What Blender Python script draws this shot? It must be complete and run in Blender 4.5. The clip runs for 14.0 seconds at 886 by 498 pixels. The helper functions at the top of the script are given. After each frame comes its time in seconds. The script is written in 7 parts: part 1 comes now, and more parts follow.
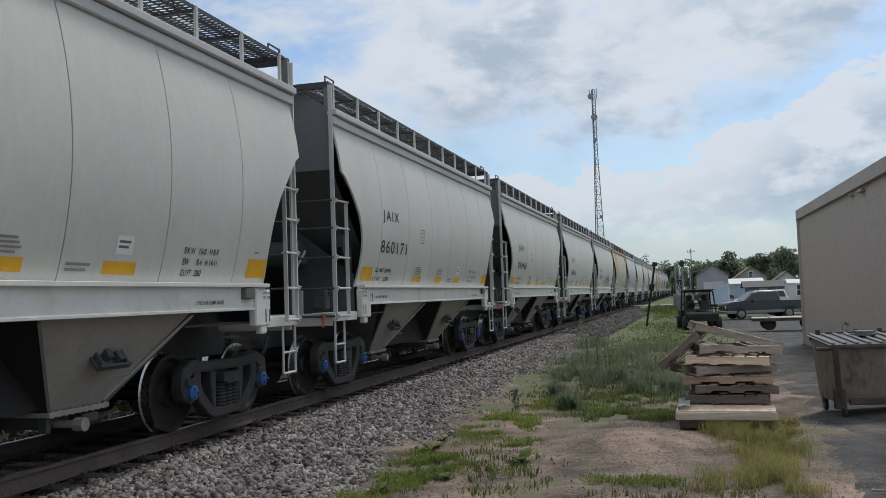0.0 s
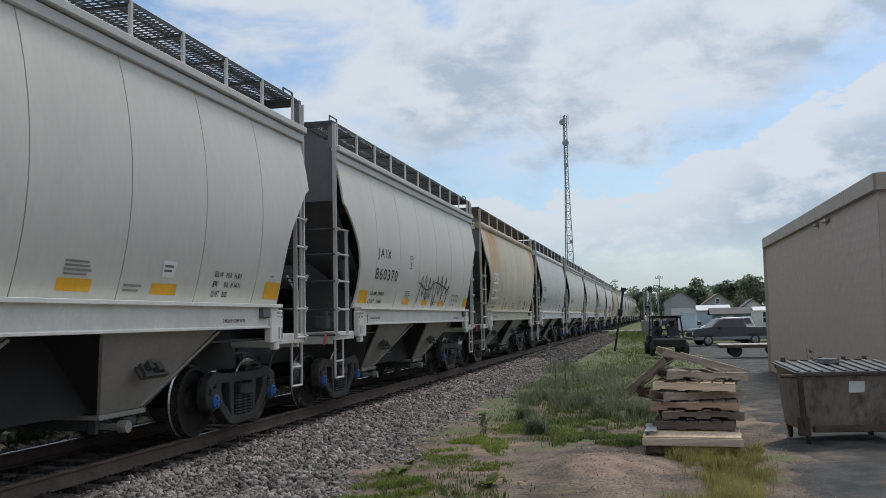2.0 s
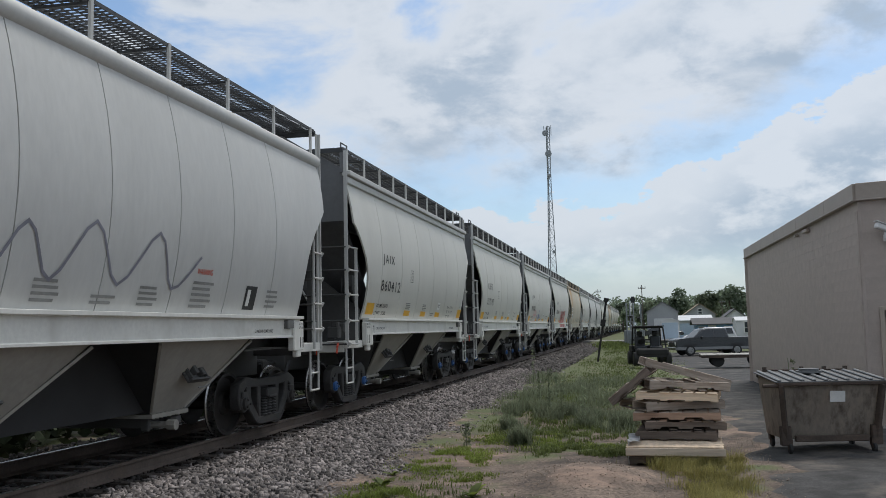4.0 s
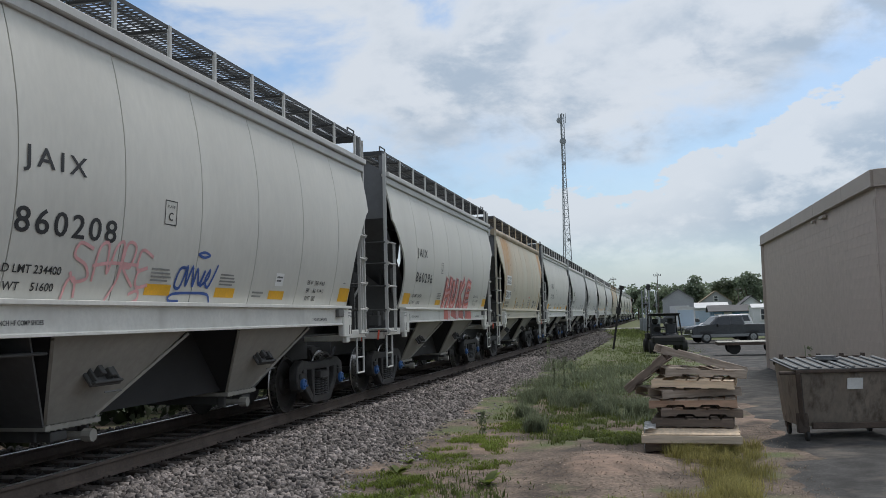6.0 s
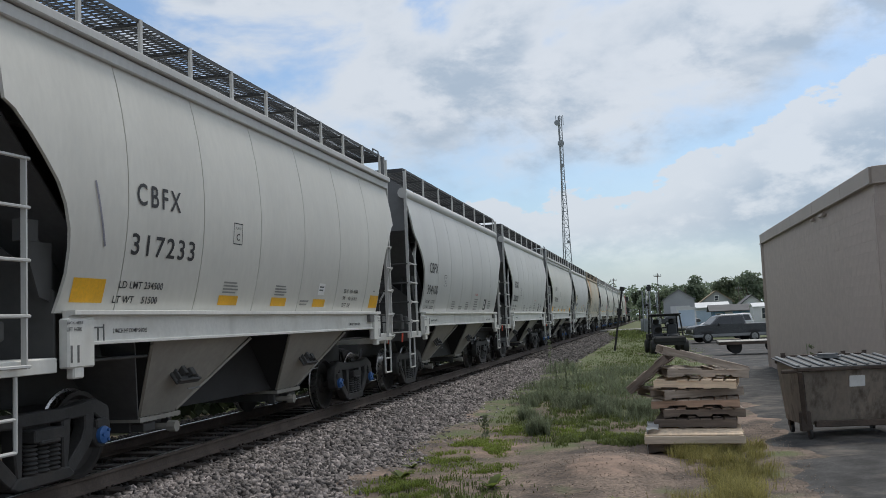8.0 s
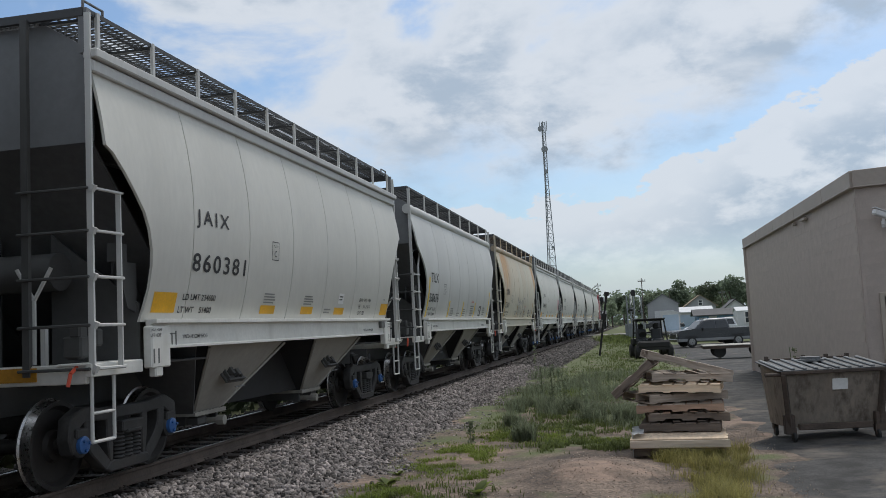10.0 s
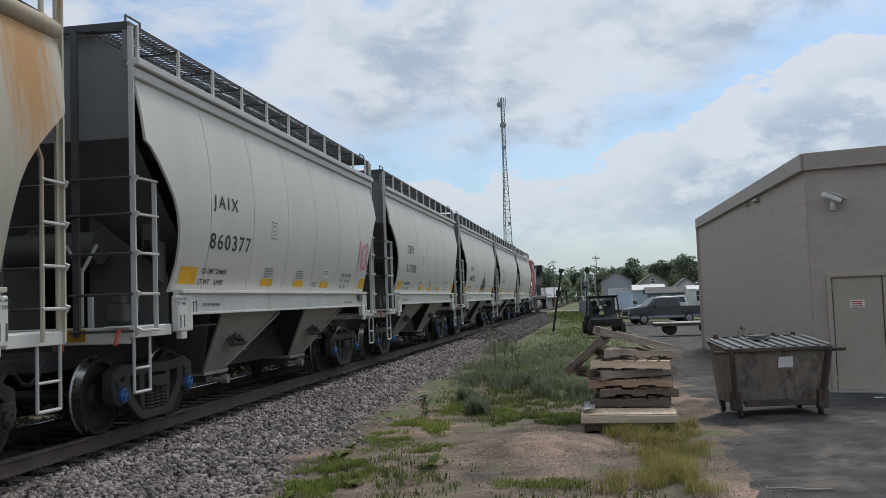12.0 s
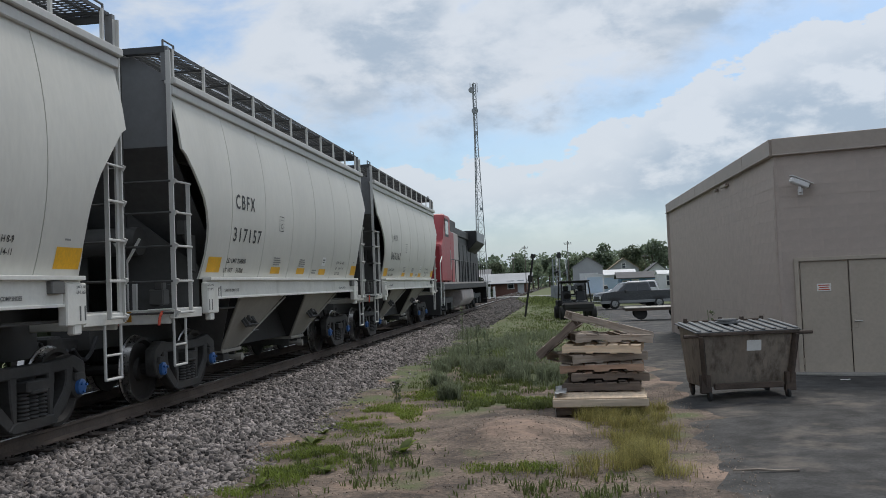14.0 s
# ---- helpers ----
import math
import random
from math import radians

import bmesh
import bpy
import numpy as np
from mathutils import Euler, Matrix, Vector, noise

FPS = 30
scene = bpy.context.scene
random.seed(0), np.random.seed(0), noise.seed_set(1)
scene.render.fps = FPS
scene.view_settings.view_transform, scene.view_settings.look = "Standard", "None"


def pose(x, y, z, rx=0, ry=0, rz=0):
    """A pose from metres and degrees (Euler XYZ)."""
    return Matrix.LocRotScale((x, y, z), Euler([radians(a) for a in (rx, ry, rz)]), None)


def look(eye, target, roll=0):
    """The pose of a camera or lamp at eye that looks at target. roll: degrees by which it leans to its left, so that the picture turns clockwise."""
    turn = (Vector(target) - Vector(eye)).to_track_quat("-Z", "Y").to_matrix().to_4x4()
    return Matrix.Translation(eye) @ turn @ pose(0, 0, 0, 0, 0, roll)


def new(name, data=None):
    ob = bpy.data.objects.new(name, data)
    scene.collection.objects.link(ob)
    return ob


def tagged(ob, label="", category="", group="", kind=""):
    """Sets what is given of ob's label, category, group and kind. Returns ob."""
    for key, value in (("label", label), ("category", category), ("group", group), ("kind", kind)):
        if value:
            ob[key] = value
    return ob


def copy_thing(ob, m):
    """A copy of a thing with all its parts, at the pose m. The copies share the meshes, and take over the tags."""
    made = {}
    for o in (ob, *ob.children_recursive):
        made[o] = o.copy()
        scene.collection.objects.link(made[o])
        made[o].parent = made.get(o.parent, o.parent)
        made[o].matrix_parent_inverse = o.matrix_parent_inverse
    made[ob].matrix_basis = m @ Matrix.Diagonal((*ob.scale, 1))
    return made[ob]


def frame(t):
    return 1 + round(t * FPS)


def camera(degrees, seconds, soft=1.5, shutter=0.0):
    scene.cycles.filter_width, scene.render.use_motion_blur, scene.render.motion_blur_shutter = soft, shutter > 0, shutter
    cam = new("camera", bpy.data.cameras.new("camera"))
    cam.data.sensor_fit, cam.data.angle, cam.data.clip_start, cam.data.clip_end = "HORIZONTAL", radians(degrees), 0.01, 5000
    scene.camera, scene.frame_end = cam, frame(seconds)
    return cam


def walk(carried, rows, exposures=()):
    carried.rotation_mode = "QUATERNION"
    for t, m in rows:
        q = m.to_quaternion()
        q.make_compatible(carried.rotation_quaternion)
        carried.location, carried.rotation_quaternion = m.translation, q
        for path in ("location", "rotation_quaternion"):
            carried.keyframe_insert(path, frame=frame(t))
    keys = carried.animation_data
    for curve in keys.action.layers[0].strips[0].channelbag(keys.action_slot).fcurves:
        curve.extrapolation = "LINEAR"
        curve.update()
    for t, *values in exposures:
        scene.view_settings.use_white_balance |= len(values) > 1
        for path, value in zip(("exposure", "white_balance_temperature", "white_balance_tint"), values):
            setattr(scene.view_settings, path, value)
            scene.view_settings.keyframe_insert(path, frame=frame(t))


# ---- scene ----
LENS = 52.10
EYE = (0.0, 0.0, 1.47)
# seconds, tilt, lean, heading in degrees
TURNS = [
    (0, 3.065, 1.969, 15.390),
    (0.5, 3.382, 1.827, 14.145),
    (1, 3.668, 1.520, 13.332),
    (1.5, 4.074, 1.326, 13.269),
    (2, 4.431, 1.145, 13.463),
    (2.5, 4.857, 1.254, 13.151),
    (3, 5.191, 1.253, 12.377),
    (5.5, 4.532, 1.261, 12.861),
    (6, 4.365, 1.486, 13.364),
    (6.5, 4.348, 1.696, 13.676),
    (7, 4.440, 2.011, 13.737),
    (7.5, 4.590, 2.245, 13.636),
    (8, 4.619, 2.400, 13.425),
    (10.5, 4.988, 2.693, 12.232),
    (11, 4.607, 2.400, 11.881),
    (11.5, 3.934, 2.114, 11.044),
    (12, 3.240, 2.004, 9.668),
    (12.5, 2.517, 2.122, 8.359),
    (13, 1.921, 2.229, 7.718),
    (13.5, 1.968, 2.265, 7.773),
    (14, 2.276, 2.279, 7.921),
]
cam = camera(LENS, 14.0, soft=0.75)
walk(cam, [(t, pose(*EYE, 90 + tilt, lean, heading)) for t, tilt, lean, heading in TURNS])

# ---- world and sun ----
SUN_EL, SUN_AZ = radians(57), radians(17)      # azimuth from +Y towards +X
world = bpy.data.worlds.new("sky")
scene.world = world
world.use_nodes = True


def build_sky():
    nt = world.node_tree
    nt.nodes.clear()
    N, L = nt.nodes.new, nt.links.new

    def math_(op, a, b=None, c=None, clamp=False):
        n = N("ShaderNodeMath")
        n.operation, n.use_clamp = op, clamp
        for i, v in enumerate((a, b, c)):
            if v is None:
                continue
            if isinstance(v, (int, float)):
                n.inputs[i].default_value = v
            else:
                L(v, n.inputs[i])
        return n.outputs[0]

    out, bg = N("ShaderNodeOutputWorld"), N("ShaderNodeBackground")
    sky = N("ShaderNodeTexSky")
    sky.sky_type, sky.sun_disc = "NISHITA", False
    sky.sun_elevation, sky.sun_rotation = SUN_EL, SUN_AZ
    sky.dust_density, sky.air_density, sky.ozone_density = 1.5, 1.0, 2.0
    tc, sep = N("ShaderNodeTexCoord"), N("ShaderNodeSeparateXYZ")
    L(tc.outputs["Generated"], sep.inputs[0])
    x, y, z = sep.outputs
    flat = N("ShaderNodeCombineXYZ")
    L(x, flat.inputs[0]), L(y, flat.inputs[1]), L(math_("MULTIPLY", z, 1.9), flat.inputs[2])

    def noise_(vec, scale, detail, rough, off=0.0, dist=0.0):
        m = N("ShaderNodeMapping")
        m.inputs["Location"].default_value = (off, off * 0.7, off * 0.3)
        L(vec, m.inputs[0])
        n = N("ShaderNodeTexNoise")
        n.inputs["Scale"].default_value, n.inputs["Detail"].default_value = scale, detail
        n.inputs["Roughness"].default_value, n.inputs["Distortion"].default_value = rough, dist
        L(m.outputs[0], n.inputs["Vector"])
        return n.outputs["Fac"]

    def ramp(fac, lo, hi):
        n = N("ShaderNodeMapRange")
        n.interpolation_type = "SMOOTHSTEP"
        L(fac, n.inputs[0])
        n.inputs[1].default_value, n.inputs[2].default_value = lo, hi
        return n.outputs[0]

    vec = flat.outputs[0]
    big = noise_(vec, 3.6, 9, 0.55, CLOUD_OFF, 0.35)
    cover = ramp(big, 0.31, 0.43)
    tone = noise_(vec, 8.0, 6, 0.6, 9.0, 0.3)
    # a bank of heaped cloud low in the sky, higher to the right of the tracks
    lumps = noise_(vec, 15, 7, 0.58, 2.0)
    lump2 = noise_(vec, 6, 3, 0.5, 5.0)
    az = math_("ARCTAN2", x, y)
    top = math_("ADD", math_("MULTIPLY_ADD", lumps, 0.12, 0.025),
                math_("MULTIPLY_ADD", lump2, 0.10, math_("MULTIPLY", ramp(az, -0.04, 0.26), 0.115)))
    bank_raw = math_("SUBTRACT", top, z)
    bank = math_("MULTIPLY", ramp(bank_raw, 0.0, 0.007), ramp(z, 0.03, 0.10))
    cover = math_("MULTIPLY", cover, math_("SUBTRACT", 1.0, math_("MULTIPLY", ramp(bank_raw, -0.075, -0.005), 0.85)))
    cloud_col = N("ShaderNodeMix")
    cloud_col.data_type = "RGBA"
    cloud_col.inputs[6].default_value = (*CLOUD_LIGHT, 1)
    cloud_col.inputs[7].default_value = (*CLOUD_DARK, 1)
    L(math_("MULTIPLY", ramp(big, 0.40, 0.56), ramp(math_("MULTIPLY_ADD", lumps, 0.45, math_("MULTIPLY", tone, 0.55)), 0.58, 0.40)), cloud_col.inputs[0])
    bank_col = N("ShaderNodeMix")
    bank_col.data_type = "RGBA"
    bank_col.inputs[6].default_value = (*CLOUD_LIGHT, 1)
    bank_col.inputs[7].default_value = (*CLOUD_DARK, 1)
    L(math_("MULTIPLY", ramp(bank_raw, 0.012, 0.085), ramp(lumps, 0.62, 0.40)), bank_col.inputs[0])
    skyk = N("ShaderNodeVectorMath")
    skyk.operation = "MULTIPLY"
    L(sky.outputs[0], skyk.inputs[0])
    skyk.inputs[1].default_value = (SKY_GAIN * 0.86, SKY_GAIN * 0.98, SKY_GAIN * 1.05)

    def mixc(fac, a, b):
        n = N("ShaderNodeMix")
        n.data_type = "RGBA"
        L(fac, n.inputs[0]), L(a, n.inputs[6]), L(b, n.inputs[7])
        return n.outputs[2]

    haze = N("ShaderNodeRGB")
    haze.outputs[0].default_value = (*HAZE, 1)
    c = mixc(ramp(z, 0.085, -0.02), skyk.outputs[0], haze.outputs[0])
    c = mixc(math_("MULTIPLY", cover, 0.95), c, cloud_col.outputs[2])
    c = mixc(math_("MULTIPLY", bank, 0.9), c, bank_col.outputs[2])
    # all of the sky is brighter round the veiled sun
    sd = N("ShaderNodeVectorMath")
    sd.operation = "DOT_PRODUCT"
    L(tc.outputs["Generated"], sd.inputs[0])
    sd.inputs[1].default_value = (math.sin(SUN_AZ) * math.cos(SUN_EL), math.cos(SUN_AZ) * math.cos(SUN_EL), math.sin(SUN_EL))
    gl = N("ShaderNodeMapRange")
    L(sd.outputs["Value"], gl.inputs[0])
    for i, v in enumerate((-0.6, 1.0, SKY_AWAY, SKY_SUNWARD)):
        gl.inputs[1 + i].default_value = v
    gs = N("ShaderNodeVectorMath")
    gs.operation = "SCALE"
    L(c, gs.inputs[0]), L(gl.outputs[0], gs.inputs["Scale"])
    c = gs.outputs[0]
    L(c, bg.inputs[0])
    bg.inputs[1].default_value = SKY_STRENGTH
    L(bg.outputs[0], out.inputs[0])


SKY_STRENGTH, SKY_GAIN, CLOUD_OFF, SKY_AWAY, SKY_SUNWARD = 0.10, 1.12, 3.0, 0.80, 1.15
CLOUD_LIGHT, CLOUD_DARK, HAZE = (6.3, 6.75, 7.35), (3.8, 4.6, 5.6), (4.2, 5.2, 6.4)
build_sky()
sun = new("sun", bpy.data.lights.new("sun", "SUN"))
sun.data.energy, sun.data.angle, sun.data.color = 1.75, radians(14), (1.0, 0.95, 0.88)
sun.matrix_world = look((0, 0, 60), (-math.sin(SUN_AZ) * math.cos(SUN_EL), -math.cos(SUN_AZ) * math.cos(SUN_EL), 60 - math.sin(SUN_EL)))
scene.view_settings.exposure = 0.0


# ---- materials ----
def mat(name, base, rough=0.7, metal=0.0, grain=40.0, vary=0.12, stain=0.0, stain_col=(0.1, 0.06, 0.03),
        stain_scale=1.5, bump=0.0, stretch=(1, 1, 1), spec=0.5, rand=0.0, stain_at=0.55, world_pos=False):
    m = bpy.data.materials.new(name)
    m.use_nodes = True
    nt = m.node_tree
    N, L = nt.nodes.new, nt.links.new
    b = nt.nodes["Principled BSDF"]
    b.inputs["Roughness"].default_value, b.inputs["Metallic"].default_value = rough, metal
    b.inputs["Specular IOR Level"].default_value = spec
    if world_pos:
        vec = N("ShaderNodeNewGeometry").outputs["Position"]
    else:
        vec = N("ShaderNodeTexCoord").outputs["Object"]
    mp = N("ShaderNodeMapping")
    mp.inputs["Scale"].default_value = stretch
    L(vec, mp.inputs[0])

    def nz(scale, detail=4, rough_=0.6):
        n = N("ShaderNodeTexNoise")
        n.inputs["Scale"].default_value, n.inputs["Detail"].default_value, n.inputs["Roughness"].default_value = scale, detail, rough_
        L(mp.outputs[0], n.inputs["Vector"])
        return n.outputs["Fac"]

    def rng(fac, a, b_, lo, hi):
        n = N("ShaderNodeMapRange")
        L(fac, n.inputs[0])
        for i, v in enumerate((a, b_, lo, hi)):
            n.inputs[1 + i].default_value = v
        return n.outputs[0]

    def mul(a, b_):
        n = N("ShaderNodeMath")
        n.operation = "MULTIPLY"
        L(a, n.inputs[0]), L(b_, n.inputs[1])
        return n.outputs[0]

    g, big = nz(grain), nz(grain / 14, 3)
    val = mul(rng(g, 0.34, 0.66, 1 - vary, 1 + vary), rng(big, 0.36, 0.64, 1 - vary, 1 + vary))
    if rand:
        val = mul(val, rng(N("ShaderNodeObjectInfo").outputs["Random"], 0, 1, 1 - rand, 1 + rand))
        val = mul(val, rng(N("ShaderNodeNewGeometry").outputs["Random Per Island"], 0, 1, 1 - rand, 1 + rand))
    sc = N("ShaderNodeVectorMath")
    sc.operation = "SCALE"
    sc.inputs[0].default_value = base
    L(val, sc.inputs["Scale"])
    col = sc.outputs[0]
    if stain:
        s = rng(nz(stain_scale, 6, 0.65), stain_at, stain_at + 0.14, 0, stain)
        mx = N("ShaderNodeMix")
        mx.data_type = "RGBA"
        mx.inputs[7].default_value = (*stain_col, 1)
        L(s, mx.inputs[0]), L(col, mx.inputs[6])
        col = mx.outputs[2]
    L(col, b.inputs["Base Color"])
    L(rng(g, 0.2, 0.8, max(rough - 0.12, 0.02), min(rough + 0.12, 1)), b.inputs["Roughness"])
    if bump:
        bp = N("ShaderNodeBump")
        bp.inputs["Strength"].default_value, bp.inputs["Distance"].default_value = 0.6, bump
        L(g, bp.inputs["Height"]), L(bp.outputs[0], b.inputs["Normal"])
    return m


M = {
    "car_grey": mat("car_grey", (0.61, 0.60, 0.55), 0.5, grain=14, vary=0.035, stain=0.25, stain_col=(0.55, 0.54, 0.495), stain_scale=1.2, stretch=(1, 1, 0.35)),
    "car_cream": mat("car_cream", (0.55, 0.51, 0.41), 0.55, grain=14, vary=0.05, stain=0.35, stain_col=(0.49, 0.42, 0.30), stain_scale=0.9, stretch=(1, 1, 0.3)),
    "car_light": mat("car_light", (0.56, 0.56, 0.54), 0.5, grain=14, vary=0.04, stain=0.3, stain_col=(0.48, 0.48, 0.47), stain_scale=0.8, stretch=(1, 1, 0.3)),
    "sill_white": mat("sill_white", (0.72, 0.715, 0.67), 0.5, grain=20, vary=0.05, stain=0.3, stain_col=(0.42, 0.40, 0.34), stain_scale=2.5),
    # car ends and underparts: greys darkened to hold their shade
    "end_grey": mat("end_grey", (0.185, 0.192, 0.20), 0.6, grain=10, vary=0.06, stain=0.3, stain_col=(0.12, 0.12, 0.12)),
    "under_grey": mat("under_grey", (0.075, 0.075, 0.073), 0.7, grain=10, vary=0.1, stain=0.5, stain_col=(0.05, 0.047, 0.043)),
    "chute_grey": mat("chute_grey", (0.34, 0.325, 0.29), 0.65, grain=12, vary=0.08, stain=0.5, stain_col=(0.27, 0.25, 0.22), stain_scale=1.6),
    # slope sheets: shade behind the side panels is in this grey
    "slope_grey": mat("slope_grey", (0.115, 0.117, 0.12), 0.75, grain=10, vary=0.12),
    # near-black carries the shade under the car on chute ends and saddle
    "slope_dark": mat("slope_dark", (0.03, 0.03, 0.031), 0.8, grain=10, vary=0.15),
    "truck_iron": mat("truck_iron", (0.042, 0.041, 0.040), 0.7, grain=30, vary=0.25, stain=0.4, stain_col=(0.07, 0.055, 0.045), bump=0.003),
    "wheel_iron": mat("wheel_iron", (0.035, 0.032, 0.030), 0.6, 0.3, grain=25, vary=0.2),
    "tread": mat("tread", (0.5, 0.49, 0.48), 0.3, 1.0, grain=30, vary=0.08),
    "rail_side": mat("rail_side", (0.105, 0.080, 0.066), 0.8, grain=30, vary=0.2, bump=0.002, stain=0.4, stain_col=(0.11, 0.07, 0.045)),
    "blue_cap": mat("blue_cap", (0.04, 0.13, 0.36), 0.45, grain=30, vary=0.1),
    "yellow": mat("yellow", (0.75, 0.40, 0.02), 0.5, grain=30, vary=0.08),
    "stripe_yellow": mat("stripe_yellow", (0.80, 0.55, 0.02), 0.5, grain=30, vary=0.05),
    "stripe_old": mat("stripe_old", (0.45, 0.26, 0.06), 0.6, grain=30, vary=0.15),
    "black_paint": mat("black_paint", (0.025, 0.025, 0.027), 0.55, grain=30, vary=0.1),
    "bar_grey": mat("bar_grey", (0.13, 0.13, 0.125), 0.6, grain=30, vary=0.1),
    "stencil_grey": mat("stencil_grey", (0.24, 0.24, 0.23), 0.6, grain=30, vary=0.15),
    "white_paint": mat("white_paint", (0.78, 0.78, 0.76), 0.5, grain=30, vary=0.04),
    "rust": mat("rust", (0.34, 0.16, 0.055), 0.8, grain=12, vary=0.25, stretch=(1, 1, 0.2)),
    "rail_brown": mat("rail_brown", (0.40, 0.33, 0.24), 0.65, grain=10, vary=0.12, stain=0.5, stain_col=(0.30, 0.17, 0.08), stain_scale=1.2),
    "grating": mat("grating", (0.07, 0.073, 0.077), 0.6, 0.3, grain=20, vary=0.1),
    "orange": mat("orange", (0.50, 0.24, 0.02), 0.6, grain=20, vary=0.15, stain=0.5, stain_col=(0.2, 0.16, 0.1)),
    "hose_red": mat("hose_red", (0.55, 0.07, 0.03), 0.5, grain=20, vary=0.1),
}


def add_rust(m, low, high):
    """Rust that has run down from the top rail in soft upright bands."""
    nt = m.node_tree
    N, L = nt.nodes.new, nt.links.new
    b = nt.nodes["Principled BSDF"]
    old = b.inputs["Base Color"].links[0].from_socket
    tc = N("ShaderNodeTexCoord").outputs["Object"]
    sp = N("ShaderNodeSeparateXYZ")
    L(tc, sp.inputs[0])

    def nz(sc, k, detail):
        mp = N("ShaderNodeMapping")
        mp.inputs["Scale"].default_value = (0.2, sc, sc * k)
        L(tc, mp.inputs[0])
        t = N("ShaderNodeTexNoise")
        t.inputs["Scale"].default_value, t.inputs["Detail"].default_value, t.inputs["Roughness"].default_value = 1.0, detail, 0.6
        L(mp.outputs[0], t.inputs["Vector"])
        return t.outputs["Fac"]

    def rng(f, a, c, lo, hi):
        n = N("ShaderNodeMapRange")
        n.interpolation_type = "SMOOTHSTEP"
        L(f, n.inputs[0])
        for i, v in enumerate((a, c, lo, hi)):
            n.inputs[1 + i].default_value = v
        return n.outputs[0]

    def op(o, a, c):
        n = N("ShaderNodeMath")
        n.operation = o
        L(a, n.inputs[0])
        if isinstance(c, float):
            n.inputs[1].default_value = c
        else:
            L(c, n.inputs[1])
        return n.outputs[0]
    bands = rng(nz(0.95, 0.12, 6), 0.46, 0.58, 0.0, 1.0)
    fine = rng(nz(5.0, 0.22, 6), 0.35, 0.65, 0.55, 1.0)
    ends = rng(op("ABSOLUTE", sp.outputs[1], 0.0), 2.4, 4.4, 0.16, 1.0)
    height = rng(sp.outputs[2], low, high, 0.0, 1.0)
    edge = op("MULTIPLY", rng(sp.outputs[2], 4.12, 4.36, 0.0, 0.7), rng(nz(4.0, 0.3, 5), 0.45, 0.6, 0.0, 1.0))
    fac = op("MAXIMUM", op("MULTIPLY", op("MULTIPLY", bands, fine), op("MULTIPLY", op("MULTIPLY", ends, height), 1.3)), edge)
    mx = N("ShaderNodeMix")
    mx.data_type = "RGBA"
    L(fac, mx.inputs[0]), L(old, mx.inputs[6])
    mx.inputs[7].default_value = (0.50, 0.27, 0.095, 1)
    L(mx.outputs[2], b.inputs["Base Color"])


add_rust(M["car_cream"], 1.9, 3.7)


def translucent(m, share=0.45):
    """Thin leaves let part of the light through."""
    nt = m.node_tree
    b, out = nt.nodes["Principled BSDF"], nt.nodes["Material Output"]
    t, mx = nt.nodes.new("ShaderNodeBsdfTranslucent"), nt.nodes.new("ShaderNodeMixShader")
    nt.links.new(b.inputs["Base Color"].links[0].from_socket, t.inputs[0])
    mx.inputs[0].default_value = share
    nt.links.new(b.outputs[0], mx.inputs[1])
    nt.links.new(t.outputs[0], mx.inputs[2])
    nt.links.new(mx.outputs[0], out.inputs[0])
    return m


# ---- mesh helpers ----
def box(bm, c, s, rz=0.0, rx=0.0, ry=0.0):
    m = Matrix.Translation(c) @ Euler((rx, ry, rz)).to_matrix().to_4x4() @ Matrix.Diagonal((*s, 1))
    return bmesh.ops.create_cube(bm, size=1, matrix=m)


def bar(bm, a, b, w, h=None, up=(0, 0, 1)):
    """A square bar from a to b, w by h thick."""
    a, b = Vector(a), Vector(b)
    d = b - a
    q = d.to_track_quat("Y", "Z").to_matrix().to_4x4()
    bmesh.ops.create_cube(bm, size=1, matrix=Matrix.Translation((a + b) / 2) @ q @ Matrix.Diagonal((w, d.length, h or w, 1)))


def tube(bm, a, b, r, n=10, r2=None):
    a, b = Vector(a), Vector(b)
    d = b - a
    q = d.to_track_quat("Z", "Y").to_matrix().to_4x4()
    bmesh.ops.create_cone(bm, cap_ends=True, segments=n, radius1=r, radius2=r if r2 is None else r2, depth=d.length,
                          matrix=Matrix.Translation((a + b) / 2) @ q)


def pipe(bm, pts, r, n=8):
    for a, b in zip(pts, pts[1:]):
        tube(bm, a, b, r, n)


def slab(bm, quad, thick):
    """A plate on four corners, thick along its normal, inwards."""
    q = [Vector(p) for p in quad]
    nrm = (q[1] - q[0]).cross(q[3] - q[0]).normalized() * thick
    a, b = [bm.verts.new(p) for p in q], [bm.verts.new(p - nrm) for p in q]
    bm.faces.new(a), bm.faces.new(b[::-1])
    for i in range(4):
        j = (i + 1) % 4
        bm.faces.new((a[j], a[i], b[i], b[j]))


def prism(bm, outline, axis, lo, hi):
    """A flat outline (two coordinates) pushed along an axis (0 = x, 1 = y, 2 = z)."""
    def at(p, k):
        v = list(p)
        v.insert(axis, k)
        return v
    a, b = [bm.verts.new(at(p, lo)) for p in outline], [bm.verts.new(at(p, hi)) for p in outline]
    bm.faces.new(a[::-1]), bm.faces.new(b)
    n = len(a)
    for i in range(n):
        bm.faces.new((a[i], a[(i + 1) % n], b[(i + 1) % n], b[i]))


